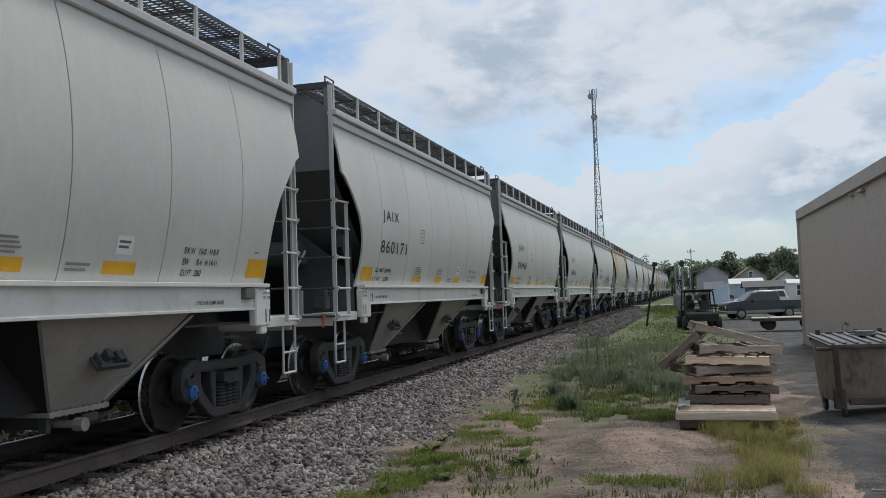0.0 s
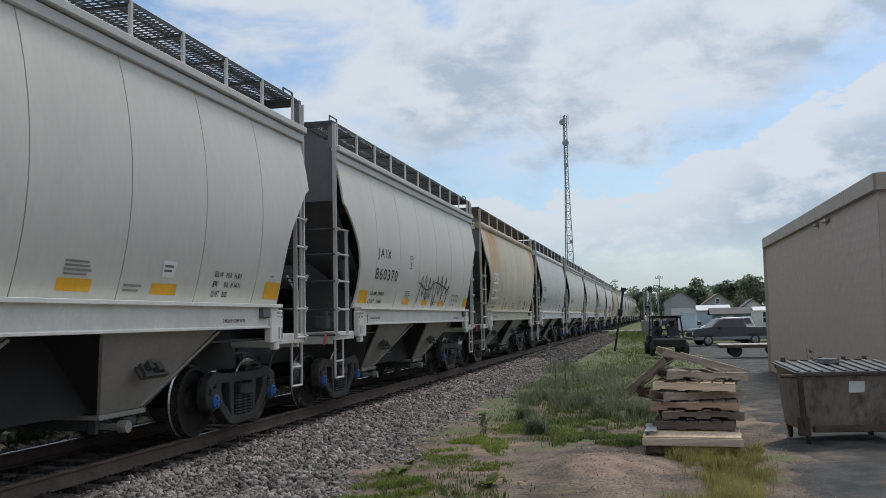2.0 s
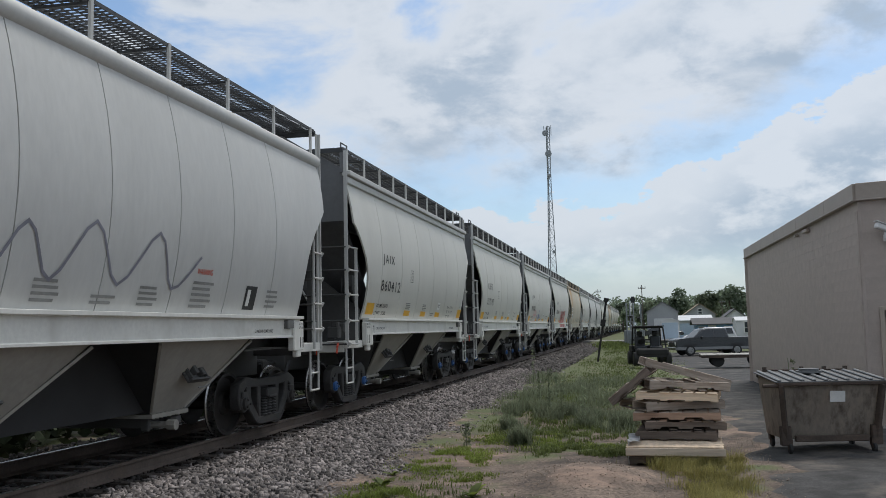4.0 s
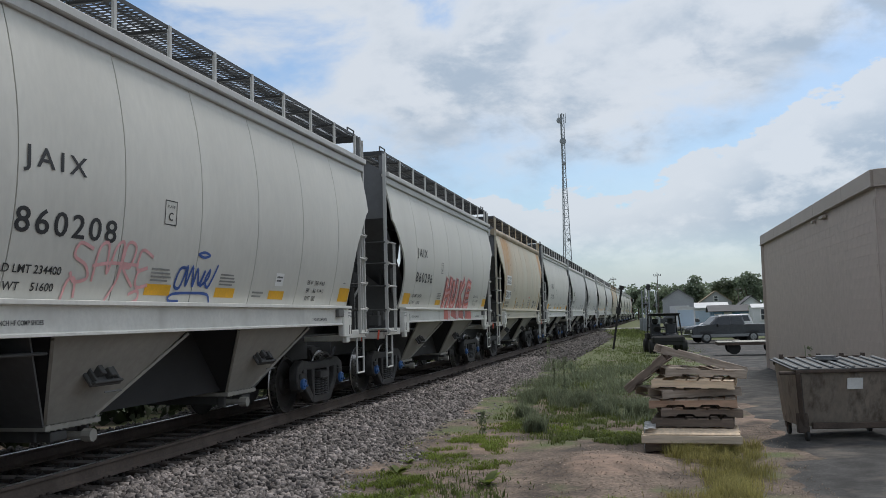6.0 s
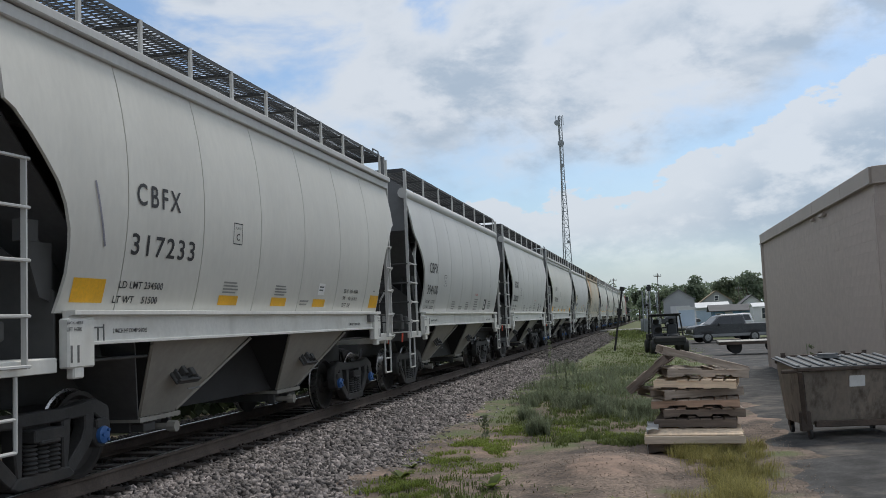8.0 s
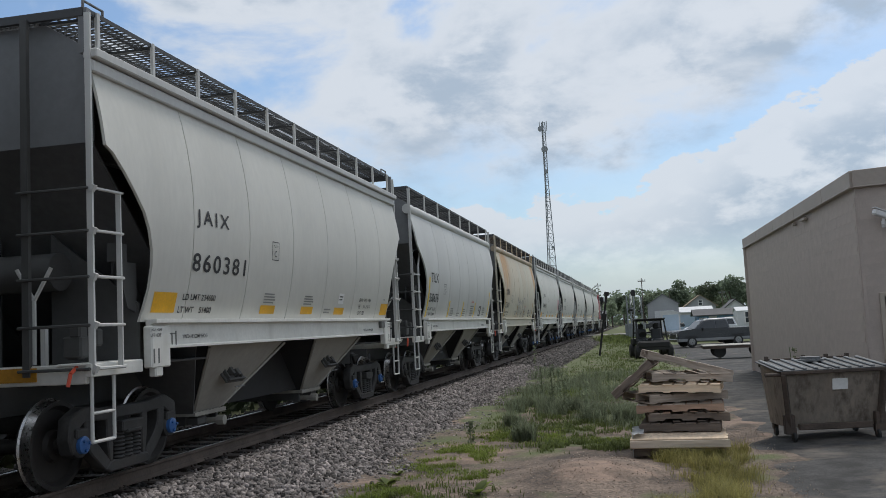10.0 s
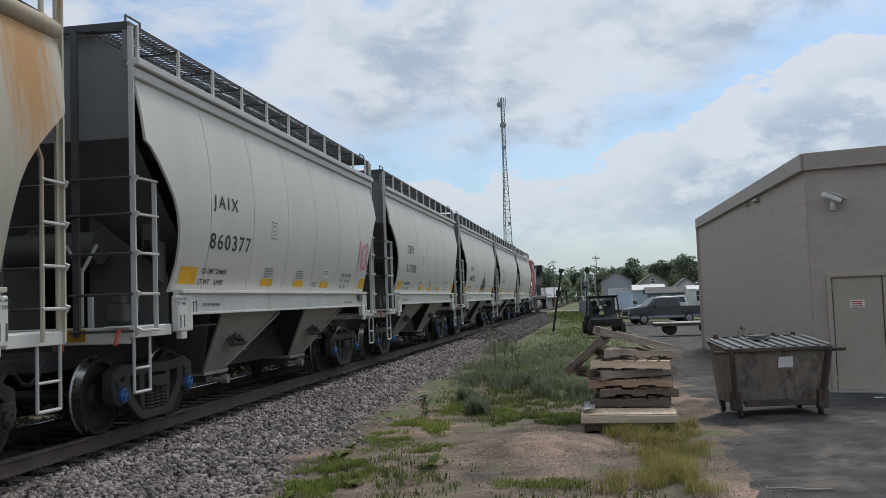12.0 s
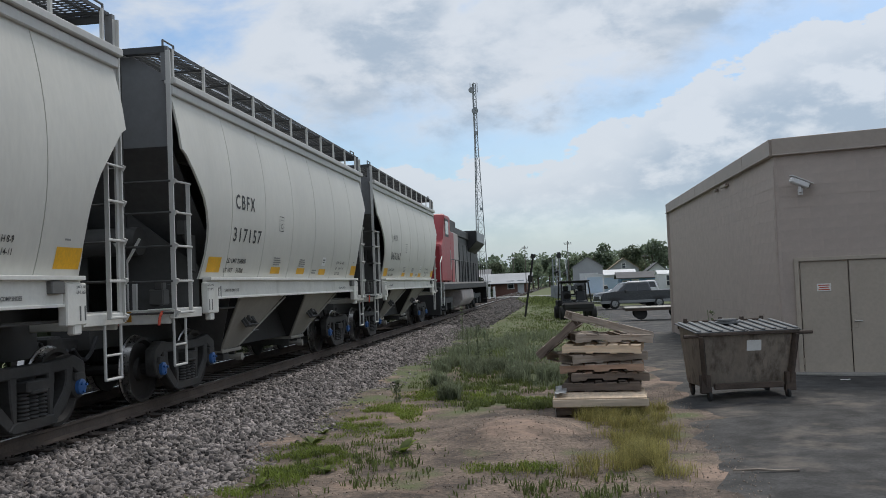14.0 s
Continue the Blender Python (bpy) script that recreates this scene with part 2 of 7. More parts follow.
def lathe(bm, profile, axis_m, n=32):
    """Profile of (along, radius) turned round the x axis of axis_m."""
    rings = []
    for x, r in profile:
        rings.append([bm.verts.new(axis_m @ Vector((x, r * math.cos(2 * math.pi * i / n), r * math.sin(2 * math.pi * i / n)))) for i in range(n)])
    for a, b in zip(rings, rings[1:]):
        for i in range(n):
            bm.faces.new((a[i], a[(i + 1) % n], b[(i + 1) % n], b[i]))
    bm.faces.new(rings[0][::-1]), bm.faces.new(rings[-1])


def mesh_of(name, bm, material, smooth=35, bevel=0.0):
    if bevel:
        bmesh.ops.bevel(bm, geom=bm.edges[:], offset=bevel, segments=1, affect="EDGES", clamp_overlap=True)
    bmesh.ops.recalc_face_normals(bm, faces=bm.faces[:])
    me = bpy.data.meshes.new(name)
    bm.to_mesh(me)
    bm.free()
    for mt in (material if isinstance(material, (list, tuple)) else [material]):
        me.materials.append(M[mt] if isinstance(mt, str) else mt)
    if smooth:
        me.polygons.foreach_set("use_smooth", [True] * len(me.polygons))
        me.set_sharp_from_angle(angle=radians(smooth))
    return me


def part(name, bm, material, parent, label="", at=None, smooth=35, bevel=0.0):
    me = bm if isinstance(bm, bpy.types.Mesh) else mesh_of(name, bm, material, smooth, bevel)
    ob = new(name, me)
    if parent is not None:
        ob.parent = parent
    if at is not None:
        ob.matrix_basis = at
    return tagged(ob, label)


def thing(name, label, category, group="", kind="", at=None):
    ob = new(name)
    ob.empty_display_size = 0.2
    if at is not None:
        ob.matrix_basis = at
    return tagged(ob, label, category, group, kind)


def from_arrays(name, verts, faces, material, parent=None, smooth=False):
    me = bpy.data.meshes.new(name)
    me.from_pydata([tuple(v) for v in verts], [], [tuple(f) for f in faces])
    me.materials.append(M[material] if isinstance(material, str) else material)
    if smooth:
        me.polygons.foreach_set("use_smooth", [True] * len(me.polygons))
    ob = new(name, me)
    if parent is not None:
        ob.parent = parent
    return ob


# ---- the train ----
TRACK_X, HP, PITCH, GAP_N = -6.80, 5.735, 12.9105, 23      # track centre, half a car between its corner posts, car spacing


def interp(table, z):
    for (z0, v0), (z1, v1) in zip(table, table[1:]):
        if z <= z1:
            k = min(max((z - z0) / (z1 - z0), 0), 1)
            return v0 + (v1 - v0) * k
    return table[-1][1]


def side_w(z):
    """Half-width of the bulging car side at height z."""
    return 1.475 - 0.175 * ((2.98 - z) / (1.25 if z < 2.98 else 1.38)) ** 2


WIDE = 1.11                                   # car bodies are this much wider than drawn


def widen(car, done):
    """Spread a car's body to its full width and settle its top; bogies keep theirs."""
    for o in car.children:
        if o.name.startswith("bogie"):
            continue
        o.location.x *= WIDE
        if o.data.name not in done:
            done.add(o.data.name)
            low = o.location.z
            for v in o.data.vertices:
                v.co.x *= WIDE
                v.co.z -= 0.025 * max(v.co.z + low - 2.2, 0)


END_A = [(1.70, 0.93), (2.06, 0.98), (2.30, 0.97), (2.48, 0.94), (2.70, 0.86), (2.89, 0.75), (3.10, 0.56), (3.28, 0.39), (3.46, 0.20), (3.52, 0.08), (4.36, 0.08)]
END_B = [(1.70, 0.98), (2.06, 1.00), (2.30, 0.99), (2.48, 0.96), (2.70, 0.90), (2.89, 0.80), (3.10, 0.62), (3.28, 0.42), (3.46, 0.20), (3.52, 0.14), (4.36, 0.02)]
LEVELS = (1.70, 1.9, 2.06, 2.3, 2.48, 2.7, 2.89, 3.1, 3.28, 3.46, 3.52, 3.8, 4.1, 4.36)
CARS = []


def side_panels(car, end, material, sgn, seams):
    cuts = [None] + [s - HP for s in seams] + [None]
    for a, b in zip(cuts, cuts[1:]):
        bm = bmesh.new()
        outer, inner = [], []
        for z in LEVELS:
            lo = -HP + interp(end, z) if a is None else a + 0.008
            hi = HP - interp(end, z) if b is None else b - 0.008
            w = side_w(z)
            outer.append([bm.verts.new((sgn * w, lo + (hi - lo) * k / 2, z)) for k in range(3)])
            inner.append([bm.verts.new((sgn * (w - 0.03), lo + (hi - lo) * k / 2, z)) for k in range(3)])
        n = len(LEVELS)
        for i in range(n - 1):
            for k in range(2):
                bm.faces.new((outer[i][k], outer[i][k + 1], outer[i + 1][k + 1], outer[i + 1][k]))
                bm.faces.new((inner[i][k + 1], inner[i][k], inner[i + 1][k], inner[i + 1][k + 1]))
            for k in (0, 2):
                bm.faces.new((outer[i][k], outer[i + 1][k], inner[i + 1][k], inner[i][k]))
        for i in (0, n - 1):
            for k in range(2):
                bm.faces.new((outer[i][k], inner[i][k], inner[i][k + 1], outer[i][k + 1]))
        part("side_panel", bm, material, car, smooth=50)


def bogie_mesh():
    """Bolster and two cast side frames, centred on the bogie at rail height."""
    bm = bmesh.new()
    box(bm, (0, 0, 0.62), (2.0, 0.36, 0.22))
    bolster = mesh_of("bogie", bm, "truck_iron", bevel=0.03)
    frames = []
    for sg in (-1, 1):
        bm = bmesh.new()
        x = sg * 1.0

        lo, hi = x - 0.075, x + 0.075
        prism(bm, [(-1.08, 0.52), (-1.05, 0.74), (-0.82, 0.84), (-0.42, 0.79), (0.42, 0.79), (0.82, 0.84), (1.05, 0.74), (1.08, 0.52), (1.02, 0.36), (0.96, 0.38), (0.98, 0.56), (0.80, 0.68),
                   (0.36, 0.66), (-0.36, 0.66), (-0.80, 0.68), (-0.98, 0.56), (-0.96, 0.38), (-1.02, 0.36)], 0, lo, hi)
        prism(bm, [(-0.46, 0.14), (-0.38, 0.10), (0.38, 0.10), (0.46, 0.14), (0.36, 0.22), (-0.36, 0.22)], 0, lo - 0.02, hi + 0.02)
        for s in (-1, 1):
            prism(bm, [(s * p, z) for p, z in ((0.80, 0.70), (0.78, 0.44), (0.70, 0.34), (0.46, 0.14), (0.34, 0.16), (0.36, 0.24), (0.58, 0.44), (0.64, 0.56), (0.64, 0.70))], 0, lo, hi)
            prism(bm, [(s * p, z) for p, z in ((0.42, 0.70), (0.40, 0.44), (0.36, 0.20), (0.29, 0.20), (0.28, 0.70))], 0, lo, hi)
            box(bm, (x, s * 0.89, 0.575), (0.22, 0.20, 0.10))
            tube(bm, (x - 0.1, s * 0.89, 0.457), (x + sg * 0.09, s * 0.89, 0.457), 0.135, 16)
        box(bm, (x + sg * 0.03, 0, 0.57), (0.24, 0.44, 0.12))
        box(bm, (x + sg * 0.06, 0, 0.51), (0.20, 0.30, 0.05))
        frames.append(mesh_of("side_frame", bm, "truck_iron", bevel=0.015))
    return bolster, frames


def spring_mesh():
    bm = bmesh.new()
    prof = []
    for i in range(7):
        prof += [(0.042 * i, 0.05), (0.042 * i + 0.008, 0.074), (0.042 * i + 0.018, 0.08), (0.042 * i + 0.028, 0.074)]
    lathe(bm, prof, Euler((0, radians(-90), 0)).to_matrix().to_4x4(), 12)
    return mesh_of("spring", bm, "truck_iron")


def wheelset_mesh(cap):
    bm = bmesh.new()
    tube(bm, (-0.95, 0, 0), (0.95, 0, 0), 0.08, 12)
    for s in (-1, 1):
        m = Matrix.Diagonal((s, 1, 1, 1))
        n0 = len(bm.faces)
        lathe(bm, [(0.64, 0.10), (0.66, 0.13), (0.70, 0.16), (0.705, 0.37), (0.682, 0.42), (0.682, 0.485), (0.70, 0.488),
                   (0.712, 0.462), (0.82, 0.455), (0.822, 0.41), (0.765, 0.37), (0.75, 0.17), (0.80, 0.15), (0.81, 0.10)], m, 40)
        bm.faces.ensure_lookup_table()
        ring = list(bm.faces)[n0:]
        for f in ring[6 * 40:8 * 40]:
            f.material_index = 1
        n1 = len(bm.faces)
        lathe(bm, [(1.05, 0.095), (1.13, 0.09), (1.145, 0.06)], m, 20)
        for i in range(3):
            a = 2 * math.pi * i / 3
            tube(bm, (s * 1.13, 0.055 * math.cos(a), 0.055 * math.sin(a)), (s * 1.165, 0.055 * math.cos(a), 0.055 * math.sin(a)), 0.018, 6)
        bm.faces.ensure_lookup_table()
        for f in list(bm.faces)[n1:]:
            f.material_index = 2
    return mesh_of("wheelset", bm, ["wheel_iron", "tread", cap], smooth=30)


def grating_mesh(length, width):
    bm = bmesh.new()
    n = int(length / 0.085)
    for i in range(n + 1):
        y = -length / 2 + i * length / n
        bar(bm, (-width / 2, y - 0.04, 0), (width / 2, y + 0.04, 0), 0.013, 0.012)
        bar(bm, (-width / 2, y + 0.04, 0.004), (width / 2, y - 0.04, 0.004), 0.013, 0.012)
    for k in range(7):
        x = -width / 2 + width * k / 6
        box(bm, (x, 0, 0), (0.014, length, 0.016 if 0 < k < 6 else 0.045))
    return mesh_of("running_board", bm, "grating", smooth=0)


def build_car(kind):
    """A two-bay covered hopper in its own space: rail top at z 0, centre at y 0, camera side +x.
    kind: 'a' ribbed grey, 'b' cream with a rounded top rail, 'c' the same in light grey."""
    a = kind == "a"
    side = {"a": "car_grey", "b": "car_cream", "c": "car_light"}[kind]
    rail = {"a": "car_light", "b": "rail_brown", "c": "car_light"}[kind]
    car = thing("hopper_car", "", "freight car", "cars of the freight train")
    end = END_A if a else END_B
    seams = (1.84, 3.42, 5.00, 6.55, 8.12, 9.67) if a else (2.23, 3.63, 5.03, 6.43, 7.83, 9.23)
    for sgn in (1, -1):
        side_panels(car, end, side, sgn, seams)
        # top rail, in two steps or rounded
        bm = bmesh.new()
        if a:
            box(bm, (sgn * 1.32, 0, 4.365), (0.08, 2 * HP - 0.06, 0.13))
            box(bm, (sgn * 1.335, 0, 4.49), (0.15, 2 * HP - 0.02, 0.10))
            part("top_rail", bm, rail, car, bevel=0.012)
        else:
            prism(bm, [(sgn * (1.26 + 0.10 * math.cos(t)), 4.43 + 0.12 * math.sin(t)) for t in [2 * math.pi * i / 12 for i in range(12)]], 1, -HP + 0.02, HP - 0.02)
            part("top_rail", bm, rail, car)
        # lining behind the joints between panels
        bm = bmesh.new()
        rows = []
        for z in LEVELS:
            k, w = HP - interp(end, z) - 0.04, sgn * (side_w(z) - 0.034)
            rows.append([bm.verts.new(p) for p in ((w, -k, z), (w, k, z), (w - sgn * 0.01, k, z), (w - sgn * 0.01, -k, z))])
        for p, q in zip(rows, rows[1:]):
            for i in range(4):
                bm.faces.new((p[i], p[(i + 1) % 4], q[(i + 1) % 4], q[i]))
        bm.faces.new(rows[0]), bm.faces.new(rows[-1])
        part("side_lining", bm, "bar_grey", car)
        # side sill with its flange
        bm = bmesh.new()
        sl = 2 * HP - 2.06
        prism(bm, [(sgn * x, z) for x, z in ((1.30, 1.395), (1.38, 1.395), (1.38, 1.425), (1.36, 1.43), (1.36, 1.675), (1.425, 1.68), (1.425, 1.725), (1.30, 1.725))], 1, -sl / 2, sl / 2)
        part("side_sill", bm, "sill_white" if a or kind == "c" else "car_cream", car, bevel=0.004)
        for e in (-1, 1):
            ye = e * HP
            # jacking pad and corner platform
            bm = bmesh.new()
            box(bm, (sgn * 1.35, ye - e * 1.17, 1.42), (0.10, 0.40, 0.46))
            box(bm, (sgn * 1.35, ye - e * 1.14, 1.16), (0.08, 0.16, 0.14))
            part("jacking_pad", bm, "sill_white", car, bevel=0.015)
            bm = bmesh.new()
            box(bm, (sgn * 1.30, ye - e * 0.44, 1.225), (0.06, 0.94, 0.13))
            box(bm, (sgn * 1.15, ye - e * 0.44, 1.285), (0.34, 0.94, 0.025))
            part("corner_platform", bm, "sill_white", car, bevel=0.006)
            # corner post up to the running board
            bm = bmesh.new()
            box(bm, (sgn * 1.325, ye, 3.05), (0.055, 0.03, 3.74))
            box(bm, (sgn * 1.305, ye - e * 0.03, 3.05), (0.025, 0.08, 3.74))
            part("corner_post", bm, "car_light" if a else side, car)
            bm = bmesh.new()
            box(bm, (sgn * 0.67, ye + e * 0.01, 3.05 if a else 2.4), (0.07, 0.05, 3.74 if a else 2.4))
            part("end_post", bm, "under_grey", car)
            # ladder on the side
            st = ye - e * 0.42
            bm = bmesh.new()
            if a:
                bar(bm, (sgn * 1.37, st, 1.22), (sgn * 1.37, st, 3.06), 0.05, 0.02)
            else:
                pipe(bm, [(sgn * 1.37, st, 1.2), (sgn * 1.37, st, 3.0), (sgn * 1.37, ye - e * 0.56, 3.25), (sgn * 1.37, ye - e * 0.58, 3.35)], 0.022)
            part("ladder_stile", bm, "car_light" if a else side, car)
            zs = (3.06, 2.62, 2.15, 1.67, 1.24) if a else (2.80, 2.37, 1.94, 1.52)
            for z in zs:
                bm = bmesh.new()
                tube(bm, (sgn * 1.36, ye + e * 0.02, z), (sgn * 1.39, st - e * 0.04, z), 0.017, 6)
                tube(bm, (sgn * 1.345, ye, z - 0.03), (sgn * 1.375, ye, z + 0.03), 0.03, 6)
                part("ladder_rung", bm, "car_light", car)
                bm = bmesh.new()
                tube(bm, (sgn * 0.60, ye + e * 0.05, z), (sgn * 1.33, ye + e * 0.05, z), 0.016, 6)
                part("end_rung", bm, "under_grey", car)
            # sill step
            bm = bmesh.new()
            pipe(bm, [(sgn * 1.30, ye - e * 0.02, 1.2), (sgn * 1.30, ye - e * 0.02, 0.52), (sgn * 1.30, ye - e * 0.40, 0.52), (sgn * 1.30, ye - e * 0.40, 1.2)], 0.018)
            pipe(bm, [(sgn * 1.30, ye - e * 0.02, 0.80), (sgn * 1.30, ye - e * 0.40, 0.80)], 0.016)
            part("sill_step", bm, "car_light", car)
        # running board on its brackets
        n = 10 if a else 7
        bm = bmesh.new()
        box(bm, (1.28, 0, 4.755), (0.03, 0.05, 0.49))
        box(bm, (0.98, 0, 4.945), (0.62, 0.04, 0.03))
        if sgn < 0:
            for v in bm.verts:
                v.co.x *= -1
        bm.faces.ensure_lookup_table()
        for f in bm.faces[6:]:
            f.material_index = 1
        bracket = mesh_of("board_bracket", bm, ["car_light" if a else side, "grating"])
        for i in range(n + 1):
            part("board_bracket", bracket, None, car, at=pose(0, -HP + 0.25 + (2 * HP - 0.5) * i / n, 0))
        tagged(part("running_board", GRATING, None, car, at=pose(sgn * 0.97, 0, 4.98)), kind="stuff")
        # upper lip of the running board
        if a:
            for e in (-1, 1):
                bm = bmesh.new()
                box(bm, (sgn * 1.27, e * (HP - 0.04), 4.74), (0.09, 0.07, 0.48))
                pipe(bm, [(sgn * 1.22, e * (HP - 0.45), 4.98), (sgn * 1.22, e * (HP - 0.45), 5.10), (sgn * 1.22, e * (HP - 0.10), 5.10), (sgn * 1.22, e * (HP - 0.10), 4.98)], 0.014, 6)
                part("board_end", bm, "end_grey", car)
    # roof
    bm = bmesh.new()
    prism(bm, [(-1.3, 4.44), (1.3, 4.44), (1.28, 4.52), (0.5, 4.66), (-0.5, 4.66), (-1.28, 4.52)], 1, -HP + 0.24, HP - 0.24)
    part("roof", bm, side, car)
    bm = bmesh.new()
    box(bm, (0, 0, 4.74), (0.56, 2 * HP - 1.6, 0.16))
    part("roof_hatch", bm, side, car, bevel=0.03)
    for e in (-1, 1):
        ye = e * HP
        # upright end sheet and slope sheet, shade painted into their greys; cross ridge
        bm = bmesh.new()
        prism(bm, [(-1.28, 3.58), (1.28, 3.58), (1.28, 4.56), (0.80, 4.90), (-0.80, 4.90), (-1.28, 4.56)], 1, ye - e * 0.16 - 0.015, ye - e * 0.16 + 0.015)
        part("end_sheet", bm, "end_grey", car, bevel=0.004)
        bm = bmesh.new()
        box(bm, (0, ye - e * 0.02, 4.94), (2.56, 0.05, 0.09))
        box(bm, (0, ye - e * 0.62, 4.94), (1.34, 0.04, 0.05))
        for i in range(26):
            x = -0.66 + 1.32 * i / 25
            bar(bm, (x - 0.03, ye - e * 0.03, 4.97), (x + 0.03, ye - e * 0.62, 4.97), 0.014, 0.03)
        for i in range(5):
            box(bm, (0, ye - e * (0.14 + 0.11 * i), 4.975), (1.34, 0.014, 0.03))
        tagged(part("crossover_board", bm, "grating", car), kind="stuff")
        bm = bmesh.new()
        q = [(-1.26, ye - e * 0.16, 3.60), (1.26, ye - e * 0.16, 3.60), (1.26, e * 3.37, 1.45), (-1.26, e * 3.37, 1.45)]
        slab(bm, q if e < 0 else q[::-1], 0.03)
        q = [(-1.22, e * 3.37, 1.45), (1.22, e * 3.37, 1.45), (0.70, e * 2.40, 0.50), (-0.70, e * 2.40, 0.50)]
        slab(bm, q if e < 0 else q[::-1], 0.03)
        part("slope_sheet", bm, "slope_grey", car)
        # stub sill, shear plate, end sill
        bm = bmesh.new()
        box(bm, (0, ye - e * 1.7, 0.98), (0.52, 3.6, 0.42))
        box(bm, (0, ye - e * 1.5, 1.24), (2.4, 2.3, 0.03))
        part("centre_sill", bm, "under_grey", car, bevel=0.01)
        bm = bmesh.new()
        box(bm, (0, ye - e * 0.03, 1.19), (2.52, 0.06, 0.20))
        part("end_sill", bm, "under_grey" if not a else "sill_white", car, bevel=0.01)
        bm = bmesh.new()
        box(bm, (0.55, ye + e * 0.004, 1.20), (0.42, 0.02, 0.14))
        part("sill_patch", bm, "orange", car)
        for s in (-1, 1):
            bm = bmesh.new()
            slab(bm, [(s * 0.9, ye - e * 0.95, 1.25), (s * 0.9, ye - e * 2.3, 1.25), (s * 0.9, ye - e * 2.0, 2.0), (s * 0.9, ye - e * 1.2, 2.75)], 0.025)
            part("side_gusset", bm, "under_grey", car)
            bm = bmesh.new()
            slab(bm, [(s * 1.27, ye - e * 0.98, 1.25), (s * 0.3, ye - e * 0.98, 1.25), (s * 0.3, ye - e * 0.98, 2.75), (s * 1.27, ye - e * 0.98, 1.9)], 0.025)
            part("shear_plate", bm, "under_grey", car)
        # coupler
        bm = bmesh.new()
        box(bm, (0, ye + e * 0.30, 0.86), (0.18, 0.66, 0.18))
        box(bm, (0.03 * e, ye + e * 0.64, 0.86), (0.30, 0.26, 0.28))
        part("coupler", bm, "truck_iron", car, bevel=0.03)
        bm = bmesh.new()
        pts = [(0.32, ye + e * (0.05 + 0.6 * t), 0.95 - 0.9 * t * (1.25 - t) + 0.1 * t) for t in (0, 0.25, 0.5, 0.75, 1.0)]
        pipe(bm, pts, 0.025)
        part("brake_hose", bm, "black_paint", car)
        bm = bmesh.new()
        tube(bm, (1.16, ye - e * 0.02, 1.27), (1.20, ye + e * 0.16, 1.20), 0.018, 8)
        tube(bm, (1.20, ye + e * 0.16, 1.20), (1.20, ye + e * 0.20, 1.08), 0.018, 8)
        part("lever_grip", bm, "hose_red", car, "red uncoupling lever grip")
        bg = part("bogie", BOGIE, None, car, at=pose(0, ye - e * 1.25, 0))
        for fr in FRAMES:
            part("side_frame", fr, None, bg)
        for sgn in (-1, 1):
            for k in (-0.165, 0, 0.165):
                part("spring", SPRING, None, bg, at=pose(sgn * 1.04, k, 0.22))
        for k in (-1, 1):
            part("wheelset", WHEELS[a], None, bg, at=pose(0, k * 0.89, 0.457))
        # chute with its gate
        bm = bmesh.new()
        t = [(1.25, e * 0.66, 1.40), (1.25, e * 3.12, 1.40), (0.68, e * 2.38, 0.50), (0.68, e * 1.55, 0.50)]
        T = [bm.verts.new(p) for p in (t[0], t[1], (-1.25, t[1][1], 1.40), (-1.25, t[0][1], 1.40))]
        B = [bm.verts.new(p) for p in (t[3], t[2], (-0.68, t[2][1], 0.50), (-0.68, t[3][1], 0.50))]
        bm.faces.new(T), bm.faces.new(B[::-1])
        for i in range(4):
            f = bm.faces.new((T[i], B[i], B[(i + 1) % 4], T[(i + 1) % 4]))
            # chute's end faces take the darker colour as painted shade
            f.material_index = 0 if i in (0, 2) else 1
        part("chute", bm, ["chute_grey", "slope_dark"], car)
        # turned-out flange along the chute's two slanting edges
        for p, q in ((t[0], t[3]), (t[1], t[2])):
            bm = bmesh.new()
            bar(bm, (p[0] + 0.012, p[1], p[2] - 0.03), (q[0] + 0.012, q[1], q[2] + 0.02), 0.03, 0.03)
            part("chute_flange", bm, "chute_grey", car)
        gy = e * 1.965
        bm = bmesh.new()
        box(bm, (0, gy, 0.47), (1.46, 0.92, 0.05))
        for i in range(9):
            tube(bm, (0.715, gy - 0.40 + 0.10 * i, 0.435), (0.715, gy - 0.40 + 0.10 * i, 0.505), 0.016, 6)
        gate = part("outlet_gate", bm, "chute_grey", car, bevel=0.0)
        bm = bmesh.new()
        box(bm, (0, gy, 0.38), (1.10, 0.72, 0.13))
        box(bm, (0.62, gy + e * 0.20, 0.37), (0.16, 0.26, 0.10))
        box(bm, (0.60, gy - e * 0.36, 0.36), (0.10, 0.06, 0.16))
        part("gate_pan", bm, "under_grey", car, bevel=0.01)
        bm = bmesh.new()
        tube(bm, (-0.80, gy - e * 0.12, 0.34), (0.80, gy - e * 0.12, 0.34), 0.04, 10)
        tube(bm, (0.76, gy - e * 0.12, 0.34), (0.86, gy - e * 0.12, 0.34), 0.07, 8)
        part("gate_shaft", bm, "chute_grey", car)
        # vibrator bracket on the chute, with cast ribs, and stencilled lines over it
        bm = bmesh.new()
        q = Matrix.Translation((1.005, e * 1.98, 0.98)) @ Euler((0, radians(-32), 0)).to_matrix().to_4x4()
